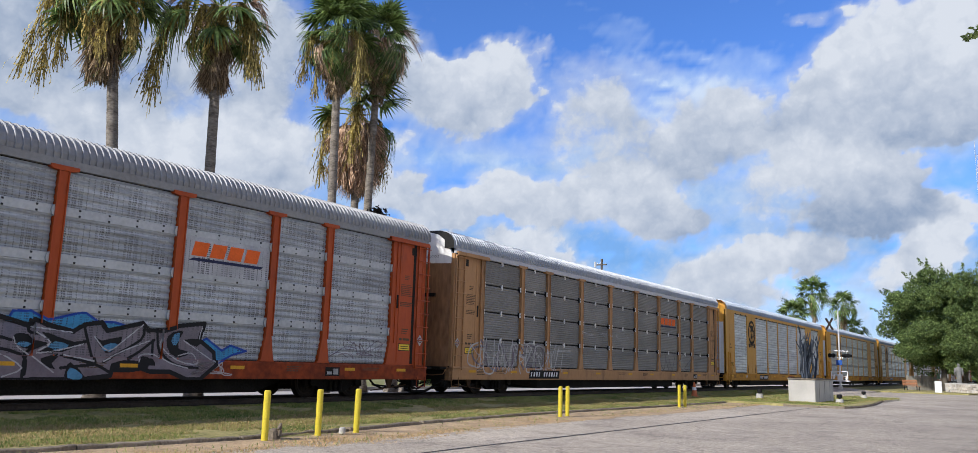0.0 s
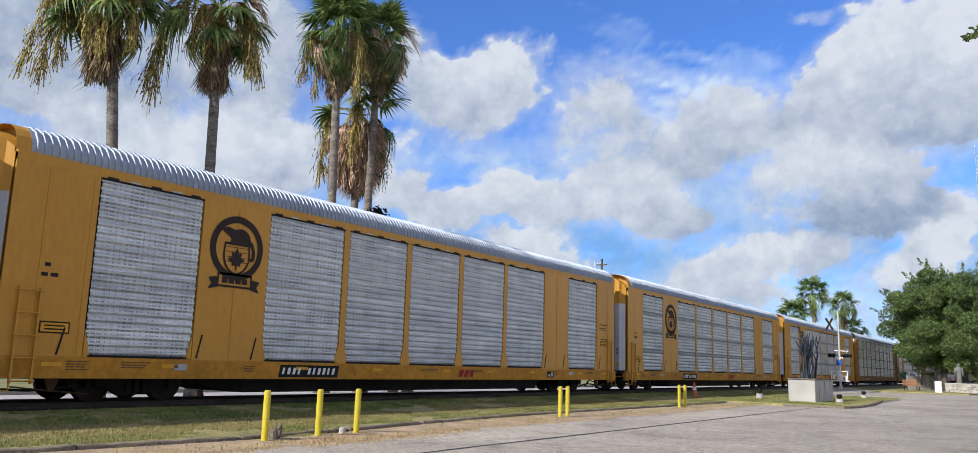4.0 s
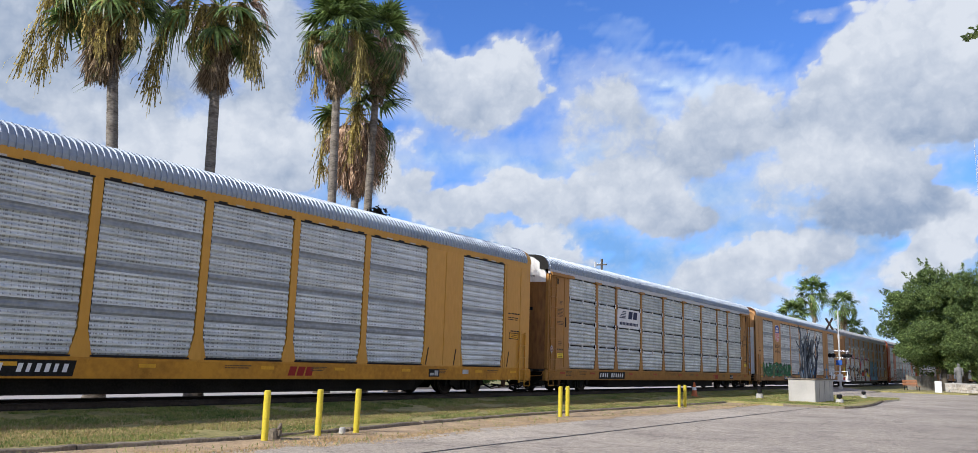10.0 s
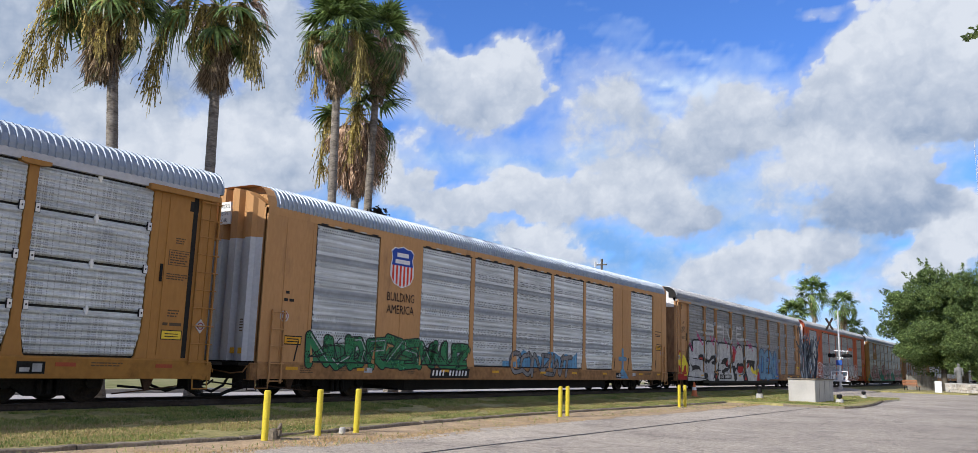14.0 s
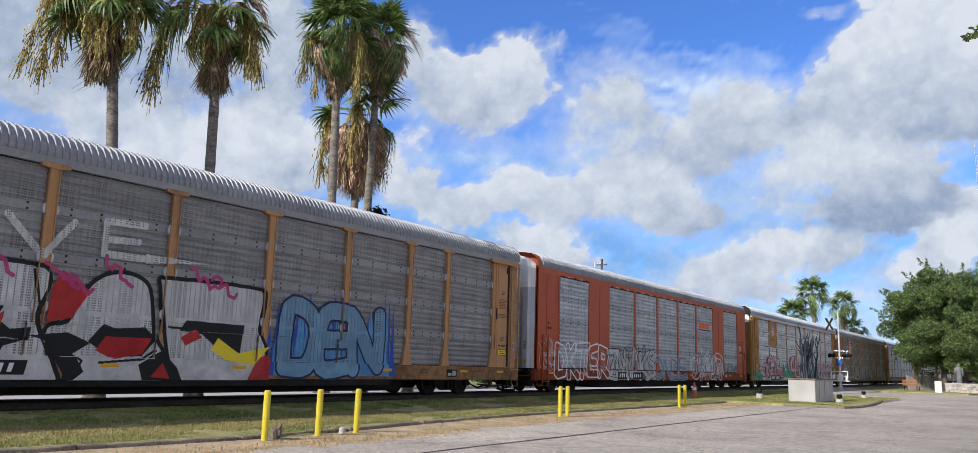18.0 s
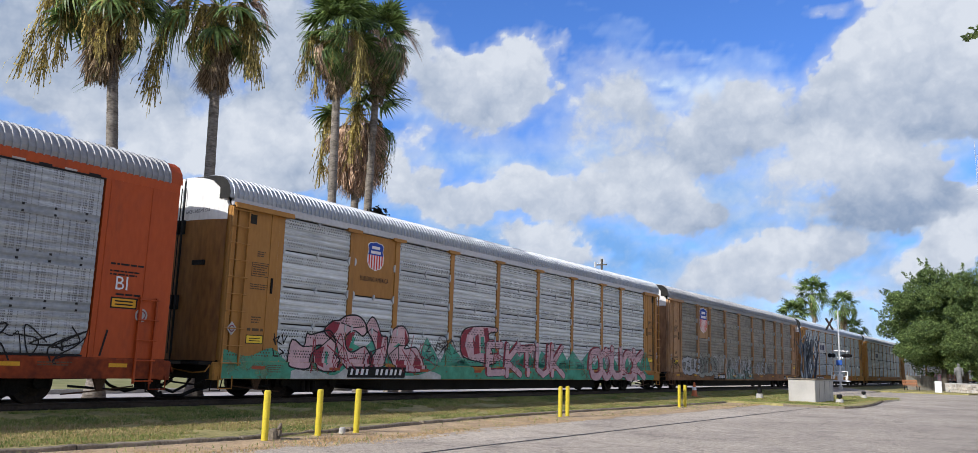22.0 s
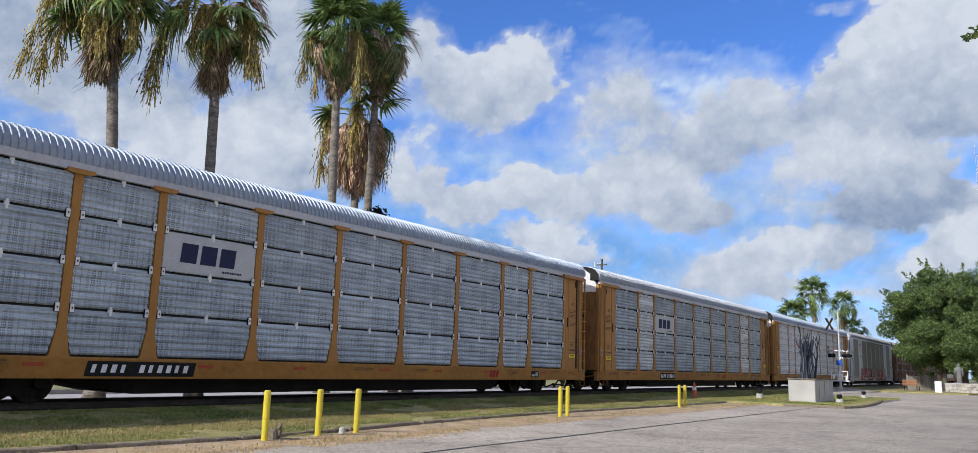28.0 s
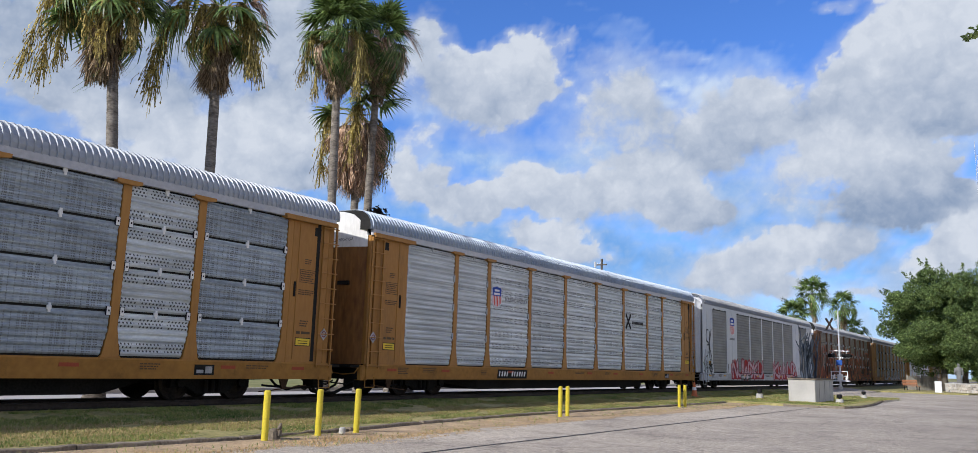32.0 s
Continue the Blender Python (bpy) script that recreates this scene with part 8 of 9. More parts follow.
tuft_field([(-6, 42, 13.64, 14.15, 0.75), (-6, 42, 14.15, 15.3, 0.3), (-6, 20, 15.3, 16.6, 0.95), (20, 42, 15.3, 16.6, 0.6), (41.3, 62, 8.2, 16.4, 0.22)], 1700, 0.066, M["blade"], "verge_grass", "patchy half-dry grass on the verge")
# dry blades, paler and denser where sun reaches: the light is in their colour
M["sunlit_dry_blade"] = leaf_material("sunlit_dry_blade", (0.31, 0.24, 0.1), (0.66, 0.52, 0.27), 0.35, 0.7, 0.7, 0.28)
M["straw_blade"] = leaf_material("straw_blade", (0.33, 0.22, 0.1), (0.7, 0.5, 0.26), 0.2, 0.8, 0.7, 0.28)
tuft_field([(2, 24, 11.9, 13.4, 1.2), (24, 41, 11.9, 13.4, 0.8), (2, 24, 11.5, 11.9, 0.3)], 760, 0.04, M["straw_blade"], "straw_litter", "dry straw scattered at the kerb")
tuft_field([(-6, 22, 13.64, 14.1, 0.5), (-6, 22, 14.1, 15.3, 0.95), (22, 42, 13.7, 15.3, 1.1), (-6, 22, 15.3, 16.4, 0.15), (22, 42, 15.3, 16.4, 0.35), (42, 61, 8.2, 16.2, 0.22)], 1900, 0.055, M["sunlit_dry_blade"], "dry_grass", "dry yellow grass, brightened in colour for the sunlit verge")
tuft_field([(2, 40, 13.1, 13.4, 0.22), (2, 40, 11.9, 13.0, 0.08)], 420, 0.09, M["blade"], "kerb_weeds", "green weeds along the foot of the kerb")

# ---- things by the lot ----
pipe = Form()
pipe.smooth = False
ring = lambda r, z: [(r * math.cos(2 * math.pi * i / 18), r * math.sin(2 * math.pi * i / 18), z) for i in range(18)]
pipe.loft([ring(0.064, -0.15), ring(0.064, 0.915), ring(0.058, 0.935), ring(0.035, 0.943), ring(0.01, 0.945)])
PIPE = with_materials(pipe.mesh("post_pipe"), M["pipe_yellow"])
collar = Form()
collar.loft([ring(0.11, -0.02), ring(0.105, 0.012), ring(0.07, 0.02)])
COLLAR = with_materials(collar.mesh("footing"), M["kerb"])
for i, (x, y, tilt) in enumerate(((10.62, 12.19, 0.6), (12.09, 12.3, 0.2), (13.25, 12.34, 0.5), (22.4, 12.45, 0), (22.95, 12.5, 0.2), (32.96, 12.7, 0), (33.4, 12.62, -0.2))):
    b = thing("bollard", "yellow painted steel pipe bollard", "bollard", pose(x, y, 0.0, tilt, -tilt, i * 40), "yellow bollards")
    part("pipe", PIPE, None, b)
    part("footing", COLLAR, None, b)
# a fitting at the foot of the first bollard and small caps along the kerb
f = Form()
f.bevel_box(-0.13, 0.13, -0.08, 0.08, 0, 0.22, 0.04)
f.tube([(-0.06, -0.1, 0.2), (0.02, -0.1, 0.3), (0.1, -0.06, 0.22)], 0.03, 7)
f.box(-0.05, 0.05, -0.13, -0.08, 0.08, 0.2)
solid("junction_box", f, M["kerb"], "small grey junction box behind a bollard", "box", pose(10.95, 12.3, 0.0, 0, 4, 20))
for x, y in ((12.85, 12.36), (23.9, 13.3), (33.9, 13.05)):
    f = Form()
    f.loft([ring(0.07, -0.02), ring(0.07, 0.13), ring(0.05, 0.15)])
    solid("pipe_cap", f, M["concrete"], "short capped grey pipe beside the kerb", "pipe", pose(x, y, 0.0), "pipe stubs")

cone = thing("traffic_cone", "faded orange traffic cone on the verge", "cone", pose(41.3, 15.1, ground_z(41.3, 15.1)))
f = Form()
f.loft([ring(0.16, 0.03), ring(0.11, 0.32), ring(0.09, 0.46), ring(0.05, 0.68), ring(0.03, 0.72)])
part("body", f, M["cone"], cone)
f = Form()
f.loft([ring(0.115, 0.32), ring(0.093, 0.47)], False)
part("collar", f, M["white"], cone, "grey-white band", at=Matrix.Diagonal((1.03, 1.03, 1, 1)))
part("foot", Form().bevel_box(-0.2, 0.2, -0.2, 0.2, 0, 0.035, 0.02), M["cone"], cone)

plinth = thing("plinth", "pale concrete plinth with stained side", "plinth", pose(44.15, 9.8, 0.1))
f = Form()
f.bevel_box(0, 4.3, 0, 1.32, 0, 1.16, 0.025)
part("block", f, M["concrete"], plinth)
part("cap", Form().bevel_box(-0.05, 4.35, -0.05, 1.37, 1.16, 1.22, 0.015), M["kerb"], plinth)
for i in range(3):
    part("panel_joint", Form().box(0.9 + i * 1.25, 0.93 + i * 1.25, -0.006, 0.0, 0.05, 1.12), M["ink"], plinth)
M["sculpture_steel"] = mat("blued_steel", (0.02, 0.024, 0.032), (0.07, 0.085, 0.11), 0.5, 0.5, 3, 20, 0.1, 0.2)
sculpt = thing("metal_sculpture", "dark cut-metal sculpture of bare branching stems", "sculpture", pose(44.9, 10.45, 1.32))
rng = random.Random(12)
for i in range(13):
    f = Form()
    x, y = rng.uniform(0.0, 1.1), rng.uniform(-0.26, 0.28)
    p, pts, rad = Vector((x, y, 0)), [], []
    h = rng.uniform(2.0, 3.1)
    for s in range(8):
        pts.append(p.copy())
        rad.append(0.07 * (1 - s / 10.5))
        p = p + Vector((rng.uniform(-0.1, 0.1), rng.uniform(-0.09, 0.09), h / 8))
    f.tube(pts, rad, 6)
    for s in (3, 4, 5, 6):
        q = pts[s]
        w = Vector((rng.uniform(-0.3, 0.3), rng.uniform(-0.24, 0.24), rng.uniform(0.2, 0.5)))
        f.tube([q, q + w * 0.6, q + w + Vector((0, 0, 0.1))], [0.035, 0.028, 0.012], 5)
    part("stem", f, M["sculpture_steel"], sculpt)
part("base_plate", Form().box(-0.4, 1.8, -0.5, 0.75, 0, 0.03), M["steel_dark"], sculpt)

# ground lights on the island
for x, y, h in ((46.3, 13.2, 0.42), (45.4, 8.9, 0.32), (58.0, 9.9, 0.3)):
    lamp = thing("ground_light", "small ground light on a concrete stub", "light", pose(x, y, 0.1), "ground lights")
    f = Form()
    f.loft([ring(0.2, 0), ring(0.18, h * 0.7), ring(0.12, h * 0.72)])
    part("stub", f, M["concrete"], lamp)
    f = Form()
    f.loft([ring(0.05, h * 0.7), ring(0.05, h * 0.8), ring(0.13, h * 0.85), ring(0.14, h + 0.12), ring(0.1, h + 0.14)])
    part("lamp_head", f, M["black"], lamp)

# crossing signal
sig = thing("crossing_signal", "aluminium crossing signal mast with crossbuck and lamps", "signal", pose(78.5, 15.25, 0.1))
f = Form()
f.tube([(0, 0, 0), (0, 0, 7.1)], [0.09, 0.06], 12)
part("mast", f, M["mast"], sig)
part("foundation", Form().bevel_box(-0.17, 0.17, -0.17, 0.17, -0.2, 0.45, 0.04), M["concrete"], sig)
for a in (45, -45):
    f = Form()
    f.box(-0.03, 0.0, -0.6, 0.6, -0.09, 0.09)
    part("crossbuck", f, M["wheel"], sig, "dark crossbuck blade seen from behind", at=pose(-0.14 - 0.004 * (a > 0), 0.72, 5.95, a * 1.35))
f = Form()
f.tube([(0, 0, 6.3), (0, 0.9, 6.2)], 0.03, 7)
part("bracket", f, M["mast"], sig)
disc = lambda r, x: [(x, r * math.cos(2 * math.pi * i / 16), r * math.sin(2 * math.pi * i / 16)) for i in range(16)]
for y, turn in ((-0.5, -35), (-0.75, 150), (0.5, 20), (0.8, 160)):
    f = Form()
    f.loft([disc(0.19, -0.02), disc(0.19, 0.02)])
    f.loft([disc(0.12, -0.34), disc(0.13, -0.02)])
    part("lamp", f, [M["black"]], sig, "black lamp with hood", at=pose(-0.05, y, 3.15, 0, 0, turn))
for z in (2.95, 3.55):
    part("cross_arm", Form().tube([(0, -0.85, z), (0, 0.85, z)], 0.035, 8), M["mast"], sig)
for y in (-0.6, 0.6):
    part("arm_bracket", Form().tube([(0, y, 2.95), (0, y, 3.55)], 0.025, 6), M["mast"], sig)
part("notice", Form().box(-0.2, -0.17, -0.25, 0.25, 2.3, 2.75), M["sign_blue"], sig, "small blue notice")
part("gate_gear", Form().bevel_box(-0.15, 0.15, -0.22, 0.22, 1.0, 1.5, 0.03), M["white"], sig, "white gate mechanism")
part("gear_platform", Form().box(-0.4, 0.4, -0.75, 0.75, 0.88, 0.97), M["white"], sig)
for y in (-0.68, 0.0, 0.68):
    part("guard_post", Form().tube([(-0.35, y, 0.97), (-0.35, y, 1.75)], 0.035, 6), M["white"], sig)
for z in (1.35, 1.75):
    part("guard_rail", Form().tube([(-0.35, -0.7, z), (-0.35, 0.7, z)], 0.035, 6), M["white"], sig)
for y in (-0.55, 0.55):
    part("counterweight_arm", Form().plate([(-0.4, 1.0), (0.5, 1.2), (0.5, 1.5), (-0.3, 1.35)], y - 0.03, y + 0.03), M["white"], sig)

# park corner
f = Form()
f.bevel_box(-0.2, 0.2, -0.3, 0.3, 0, 1.1, 0.02)
solid("white_marker", f, M["white"], "white block marker beside the stone wall", "marker", pose(91.6, 8.85, 0.12))
wall = thing("stone_wall", "low wall of pale rough stones", "wall", pose(95.4, 8.6, 0.12))
part("core", Form().box(0, 0.5, -6.4, 0, 0, 0.86), M["concrete"], wall)
part("coping", Form().bevel_box(-0.06, 0.56, -6.45, 0.05, 0.86, 0.95, 0.02), M["concrete"], wall)
rng = random.Random(9)
stone_meshes = []
for s in range(6):
    f = Form()
    w, h = rng.uniform(0.3, 0.55), rng.uniform(0.2, 0.28)
    f.loft([[(-0.07 - d, a * (1 - d * 2) * w / 2, b * (1 - d * 2) * h / 2) for a, b in ((-1, -0.8), (-0.6, -1), (0.7, -1), (1, -0.5), (0.9, 0.8), (0.3, 1), (-0.8, 0.9))] for d in (-0.07, 0.0, 0.03)])
    stone_meshes.append(with_materials(f.mesh("stone"), M["stone"]))
for r in range(3):
    y = -0.2 - (r % 2) * 0.2
    while y > -6.3:
        part("stone", rng.choice(stone_meshes), None, wall, at=pose(0.02, y, 0.15 + r * 0.28, rng.uniform(-6, 6)))
        y -= rng.uniform(0.4, 0.52)
f = Form()
f.smooth = True
pr = [(0.2, 0.0), (0.24, 0.08), (0.23, 0.9), (0.27, 1.2), (0.3, 1.45), (0.22, 1.58), (0.09, 1.64), (0.1, 1.7), (0.13, 1.8), (0.12, 1.9), (0.05, 1.97)]
f.loft([[(r * 0.7 * math.cos(2 * math.pi * i / 16), r * math.sin(2 * math.pi * i / 16), z) for i in range(16)] for r, z in pr])
f.tube([(0, 0.28, 1.48), (-0.05, 0.36, 1.1), (-0.12, 0.3, 0.8)], [0.1, 0.08, 0.06], 8)
f.tube([(0, -0.28, 1.48), (-0.05, -0.36, 1.1), (-0.02, -0.34, 0.75)], [0.1, 0.08, 0.06], 8)
solid("statue", f, M["bronze"], "plain grey standing statue on the stone wall", "statue", pose(95.65, 7.35, 1.07))
bench = thing("park_bench", "red-brown wooden bench on the lawn", "bench", pose(100.2, 12.2, 0.14, 0, 0, 60))
for i in range(4):
    part("seat_slat", Form().box(-0.9, 0.9, -0.2 + i * 0.12, -0.1 + i * 0.12, 0.42, 0.46), M["wood"], bench)
for i in range(4):
    part("back_slat", Form().box(-0.9, 0.9, 0.3 + i * 0.02, 0.34 + i * 0.02, 0.52 + i * 0.15, 0.64 + i * 0.15), M["wood"], bench)
for x in (-0.75, 0.75):
    f = Form()
    f.plate([(-0.2, 0), (-0.14, 0), (-0.1, 0.4), (0.3, 0.42), (0.4, 1.1), (0.34, 1.1), (0.24, 0.46), (-0.2, 0.44)], -0.03, 0.03)
    f.box(0.22, 0.28, -0.03, 0.03, 0, 0.45)
    part("leg", f, M["black"], bench, at=pose(x, 0, 0, 0, 0, 90) @ pose(0, 0, 0, 0, 0, 0))
fence = thing("fence", "weathered grey board fence behind the bench", "fence", pose(103.4, 13.1, 0.14))
BOARD = with_materials(Form().box(-0.012, 0.012, -0.095, 0.095, 0, 1.55).mesh("board"), M["fence"])
for i in range(15):
    part("board", BOARD, None, fence, at=pose(0, -0.1 - i * 0.2, random.uniform(-0.03, 0.03), random.uniform(-1, 1)))
for y in (0, -1.5, -3.0):
    part("post", Form().box(0.012, 0.11, y - 0.05, y + 0.05, 0, 1.75), M["fence"], fence)
for z in (0.35, 1.25):
    part("rail", Form().box(0.012, 0.05, -3.0, 0, z, z + 0.09), M["fence"], fence)

# utility pole and far mast
pole = thing("utility_pole", "wooden utility pole with transformer behind the train", "pole", pose(80.7, 39.9, 0.4))
f = Form()
f.tube([(0, 0, 0), (0, 0, 13.0)], [0.17, 0.12], 10)
part("post", f, M["oak_bark"], pole)
f = Form()
f.tube([(-0.7, 0.45, 12.0), (-0.7, 0.45, 12.6)], 0.14, 10)
part("transformer", f, M["mast"], pole)
part("crossarm", Form().box(-0.06, 0.06, -0.6, 0.6, 12.3, 12.42), M["oak_bark"], pole)
for y in (-0.5, 0.2, 0.5):
    f = Form()
    f.tube([(0, y, 12.42), (0, y, 12.62)], [0.05, 0.03], 6)
    part("insulator", f, M["mast"], pole)
mast = thing("antenna_mast", "thin lattice antenna mast far away", "mast", pose(399.5, 18.6, 0.3))
for i, (a, b) in enumerate(((0.5, 0.0), (-0.35, 0.45), (-0.35, -0.45))):
    f = Form()
    f.tube([(a, b, 0), (a, b, 97)], 0.09, 5)
    part("leg", f, M["mast"], mast)
f = Form()
for i in range(64):
    z = i * 1.5
    pts = ((0.5, 0.0), (-0.35, 0.45), (-0.35, -0.45))
    p, q = pts[i % 3], pts[(i + 1) % 3]
    f.tube([(p[0], p[1], z), (q[0], q[1], z + 1.5)], 0.04, 4)
tagged(part("bracing", f, M["mast"], mast), kind="stuff")
for i, z in enumerate((86, 97)):
    f = Form()
    f.tube([(0.3, 0.5, z), (0.3, 0.5, z + 6)], 0.12, 5)
    part("antenna", f, M["mast"], mast)

# ---- clouds ----
# A far shell round the eye: soft heaps of cumulus that drift, and thin high streaks with painted low haze that stay.
PUFFS = []


def puff(az, el, wide, high, thick, crown, base):
    """A heap of cloud: bearing and height in degrees, half sizes, thickness, brightness of its crown and of its base."""
    PUFFS.append((az, el, wide, high, thick, crown, base))


puff(55.6, 19.1, 3.6, 2.7, 1, 1, 0.74)
puff(54.2, 20.1, 2.1, 1.7, 0.9, 0.98, 0.85)
puff(57.2, 20.7, 2.1, 2.3, 1, 1, 0.9)
puff(53.2, 17.1, 2.5, 1.5, 0.8, 0.8, 0.68)
puff(59.7, 21.9, 1.0, 0.8, 0.6, 1, 1)
puff(51.0, 20.4, 1.8, 3.0, 0.55, 0.8, 0.7)
puff(49.3, 22.4, 1.8, 2.1, 0.5, 0.8, 0.75)
puff(57.7, 12.0, 3.8, 1.8, 1, 1, 0.78)
puff(54.5, 11.0, 2.9, 1.6, 1, 0.95, 0.78)
puff(52.8, 10.8, 2.7, 1.8, 0.8, 0.9, 0.8)
puff(60.8, 11.4, 2.7, 1.8, 0.9, 0.9, 0.75)
puff(63.4, 12.1, 2.6, 1.7, 0.9, 0.95, 0.76)
puff(67.8, 12.0, 3.2, 2.1, 1, 1, 0.72)
puff(69.9, 10.7, 2.5, 1.5, 0.9, 0.8, 0.62)
puff(66.1, 12.9, 2.6, 1.7, 0.9, 1, 0.85)
puff(63.4, 16.2, 4.0, 3.0, 0.62, 0.84, 0.76)
puff(65.2, 18.1, 2.7, 1.9, 0.6, 0.85, 0.8)
puff(68.5, 14.6, 3.9, 2.6, 0.55, 0.8, 0.74)
puff(71.7, 17.0, 3.6, 2.5, 0.75, 0.9, 0.76)
puff(74.7, 18.1, 2.1, 1.8, 0.7, 0.9, 0.8)
puff(70.8, 15.4, 3.4, 1.9, 0.7, 0.75, 0.7)
puff(61.6, 19.0, 1.8, 2.1, 0.45, 0.9, 0.85)
puff(83.7, 21.0, 4.4, 3.0, 1, 1, 0.95)
puff(81.4, 19.4, 3.4, 2.7, 1, 0.95, 0.8)
puff(79.1, 17.7, 2.3, 1.8, 0.9, 0.9, 0.75)
puff(85.4, 17.8, 4.5, 3.0, 1, 0.92, 0.68)
puff(81.7, 16.3, 5.2, 2.0, 1, 0.8, 0.62)
puff(86.9, 20.5, 2.7, 3.3, 1, 1, 0.9)
puff(87.3, 16.0, 2.0, 1.9, 0.9, 0.75, 0.65)
puff(80.4, 13.6, 3.7, 2.0, 1, 0.98, 0.8)
puff(77.7, 14.2, 2.3, 1.6, 0.9, 1, 0.85)
puff(82.9, 12.2, 2.9, 2.3, 1, 0.85, 0.66)
puff(80.3, 10.4, 3.3, 1.8, 1, 0.75, 0.52)
puff(82.8, 9.7, 2.1, 1.4, 1, 0.65, 0.52)
puff(84.9, 10.5, 1.5, 1.3, 0.8, 0.7, 0.6)
puff(75.8, 15.9, 2.8, 1.6, 0.7, 0.8, 0.75)
puff(74.9, 12.3, 2.4, 2.5, 0.5, 0.9, 0.85)
puff(76.0, 8.1, 2.7, 1.4, 1, 1, 0.8)
puff(78.7, 7.8, 2.5, 1.3, 1, 0.95, 0.74)
puff(73.6, 7.5, 2.4, 1.5, 0.9, 1, 0.78)
puff(70.3, 7.3, 2.5, 1.1, 0.8, 0.95, 0.8)
puff(71.5, 5.6, 3.7, 1.3, 0.7, 0.85, 0.75)
puff(74.3, 5.8, 2.4, 1.2, 0.6, 0.9, 0.8)
puff(60.0, 8.5, 2.7, 1.4, 1, 0.98, 0.85)
puff(62.2, 7.5, 2.2, 1.0, 0.8, 0.9, 0.8)
puff(57.7, 8.7, 1.8, 1.1, 0.7, 0.95, 0.85)
puff(85.5, 7.8, 1.7, 1.7, 1, 1, 0.9)
puff(86.9, 9.3, 1.3, 2.3, 1, 1, 0.95)
puff(84.4, 7.1, 1.4, 1.0, 0.9, 0.9, 0.8)
puff(81.1, 4.8, 2.2, 0.8, 0.6, 0.9, 0.8)
puff(24.9, 19.7, 4.1, 2.9, 1, 0.66, 0.64)
puff(24.7, 16.3, 3.0, 2.2, 0.9, 0.74, 0.74)
puff(28.7, 15.0, 4.7, 2.7, 0.9, 0.82, 0.85)
puff(32.3, 16.4, 2.3, 1.6, 0.5, 0.7, 0.7)
puff(33.4, 13.7, 4.3, 2.4, 0.95, 0.95, 0.95)
puff(39.4, 14.4, 3.8, 2.1, 1, 1, 0.85)
puff(37.9, 13.0, 3.7, 1.9, 0.9, 1, 0.85)
puff(40.4, 18.7, 2.6, 2.9, 0.8, 0.74, 0.76)
puff(39.6, 22.3, 3.9, 2.4, 0.8, 0.8, 0.74)
puff(35.1, 20.9, 3.6, 2.4, 0.85, 0.82, 0.78)
puff(41.7, 12.5, 1.7, 1.3, 0.9, 0.75, 0.68)
puff(43.7, 14.4, 2.6, 2.6, 0.6, 0.8, 0.75)
puff(49.1, 12.6, 2.2, 1.6, 0.9, 0.9, 0.8)
puff(49.4, 15.0, 1.3, 0.9, 0.6, 0.95, 0.9)
puff(46.9, 19.7, 2.7, 2.9, 0.6, 0.8, 0.8)
puff(51.4, 11.4, 1.8, 1.3, 0.8, 0.85, 0.8)
puff(78.1, 23.7, 1.6, 0.5, 0.5, 0.9, 0.9)
puff(80.9, 23.5, 0.8, 0.5, 0.7, 1, 1)
puff(56.0, 21.4, 2.2, 1.5, 1, 1, 0.95)
puff(50.2, 21.6, 1.5, 2.2, 0.6, 0.85, 0.8)
puff(82.9, 12.9, 2.6, 1.9, 1, 0.98, 0.75)
puff(84.4, 10.7, 2.0, 1.4, 0.9, 0.85, 0.6)
puff(78.4, 13.9, 2.4, 1.9, 1, 1, 0.85)
puff(75.2, 11.5, 2.6, 2.6, 0.4, 0.92, 0.86)
puff(66.5, 20.5, 3.4, 1.6, 0.32, 0.9, 0.88)
puff(63.4, 20.0, 2.6, 2.2, 0.4, 0.92, 0.88)
puff(56.5, 15.3, 4.4, 0.9, 0.34, 0.9, 0.86)
puff(66.0, 10.2, 2.6, 0.8, 0.5, 0.85, 0.75)
puff(76.5, 5.0, 4.2, 1.0, 0.55, 0.9, 0.8)
puff(83.0, 6.2, 2.2, 1.0, 0.7, 0.95, 0.85)
puff(68.5, 6.0, 2.4, 0.9, 0.5, 0.9, 0.82)
puff(32.0, 18.8, 4.4, 2.6, 0.6, 0.68, 0.62)
puff(36.5, 17.6, 3.6, 2.2, 0.5, 0.76, 0.7)
puff(38.8, 15.6, 3.0, 1.6, 0.9, 1.0, 0.9)
puff(24.0, 17.5, 3.0, 3.0, 0.8, 0.7, 0.68)
puff(28.0, 20.5, 4.0, 2.4, 0.8, 0.72, 0.7)
puff(50.8, 18.0, 2.0, 2.6, 0.6, 0.78, 0.74)


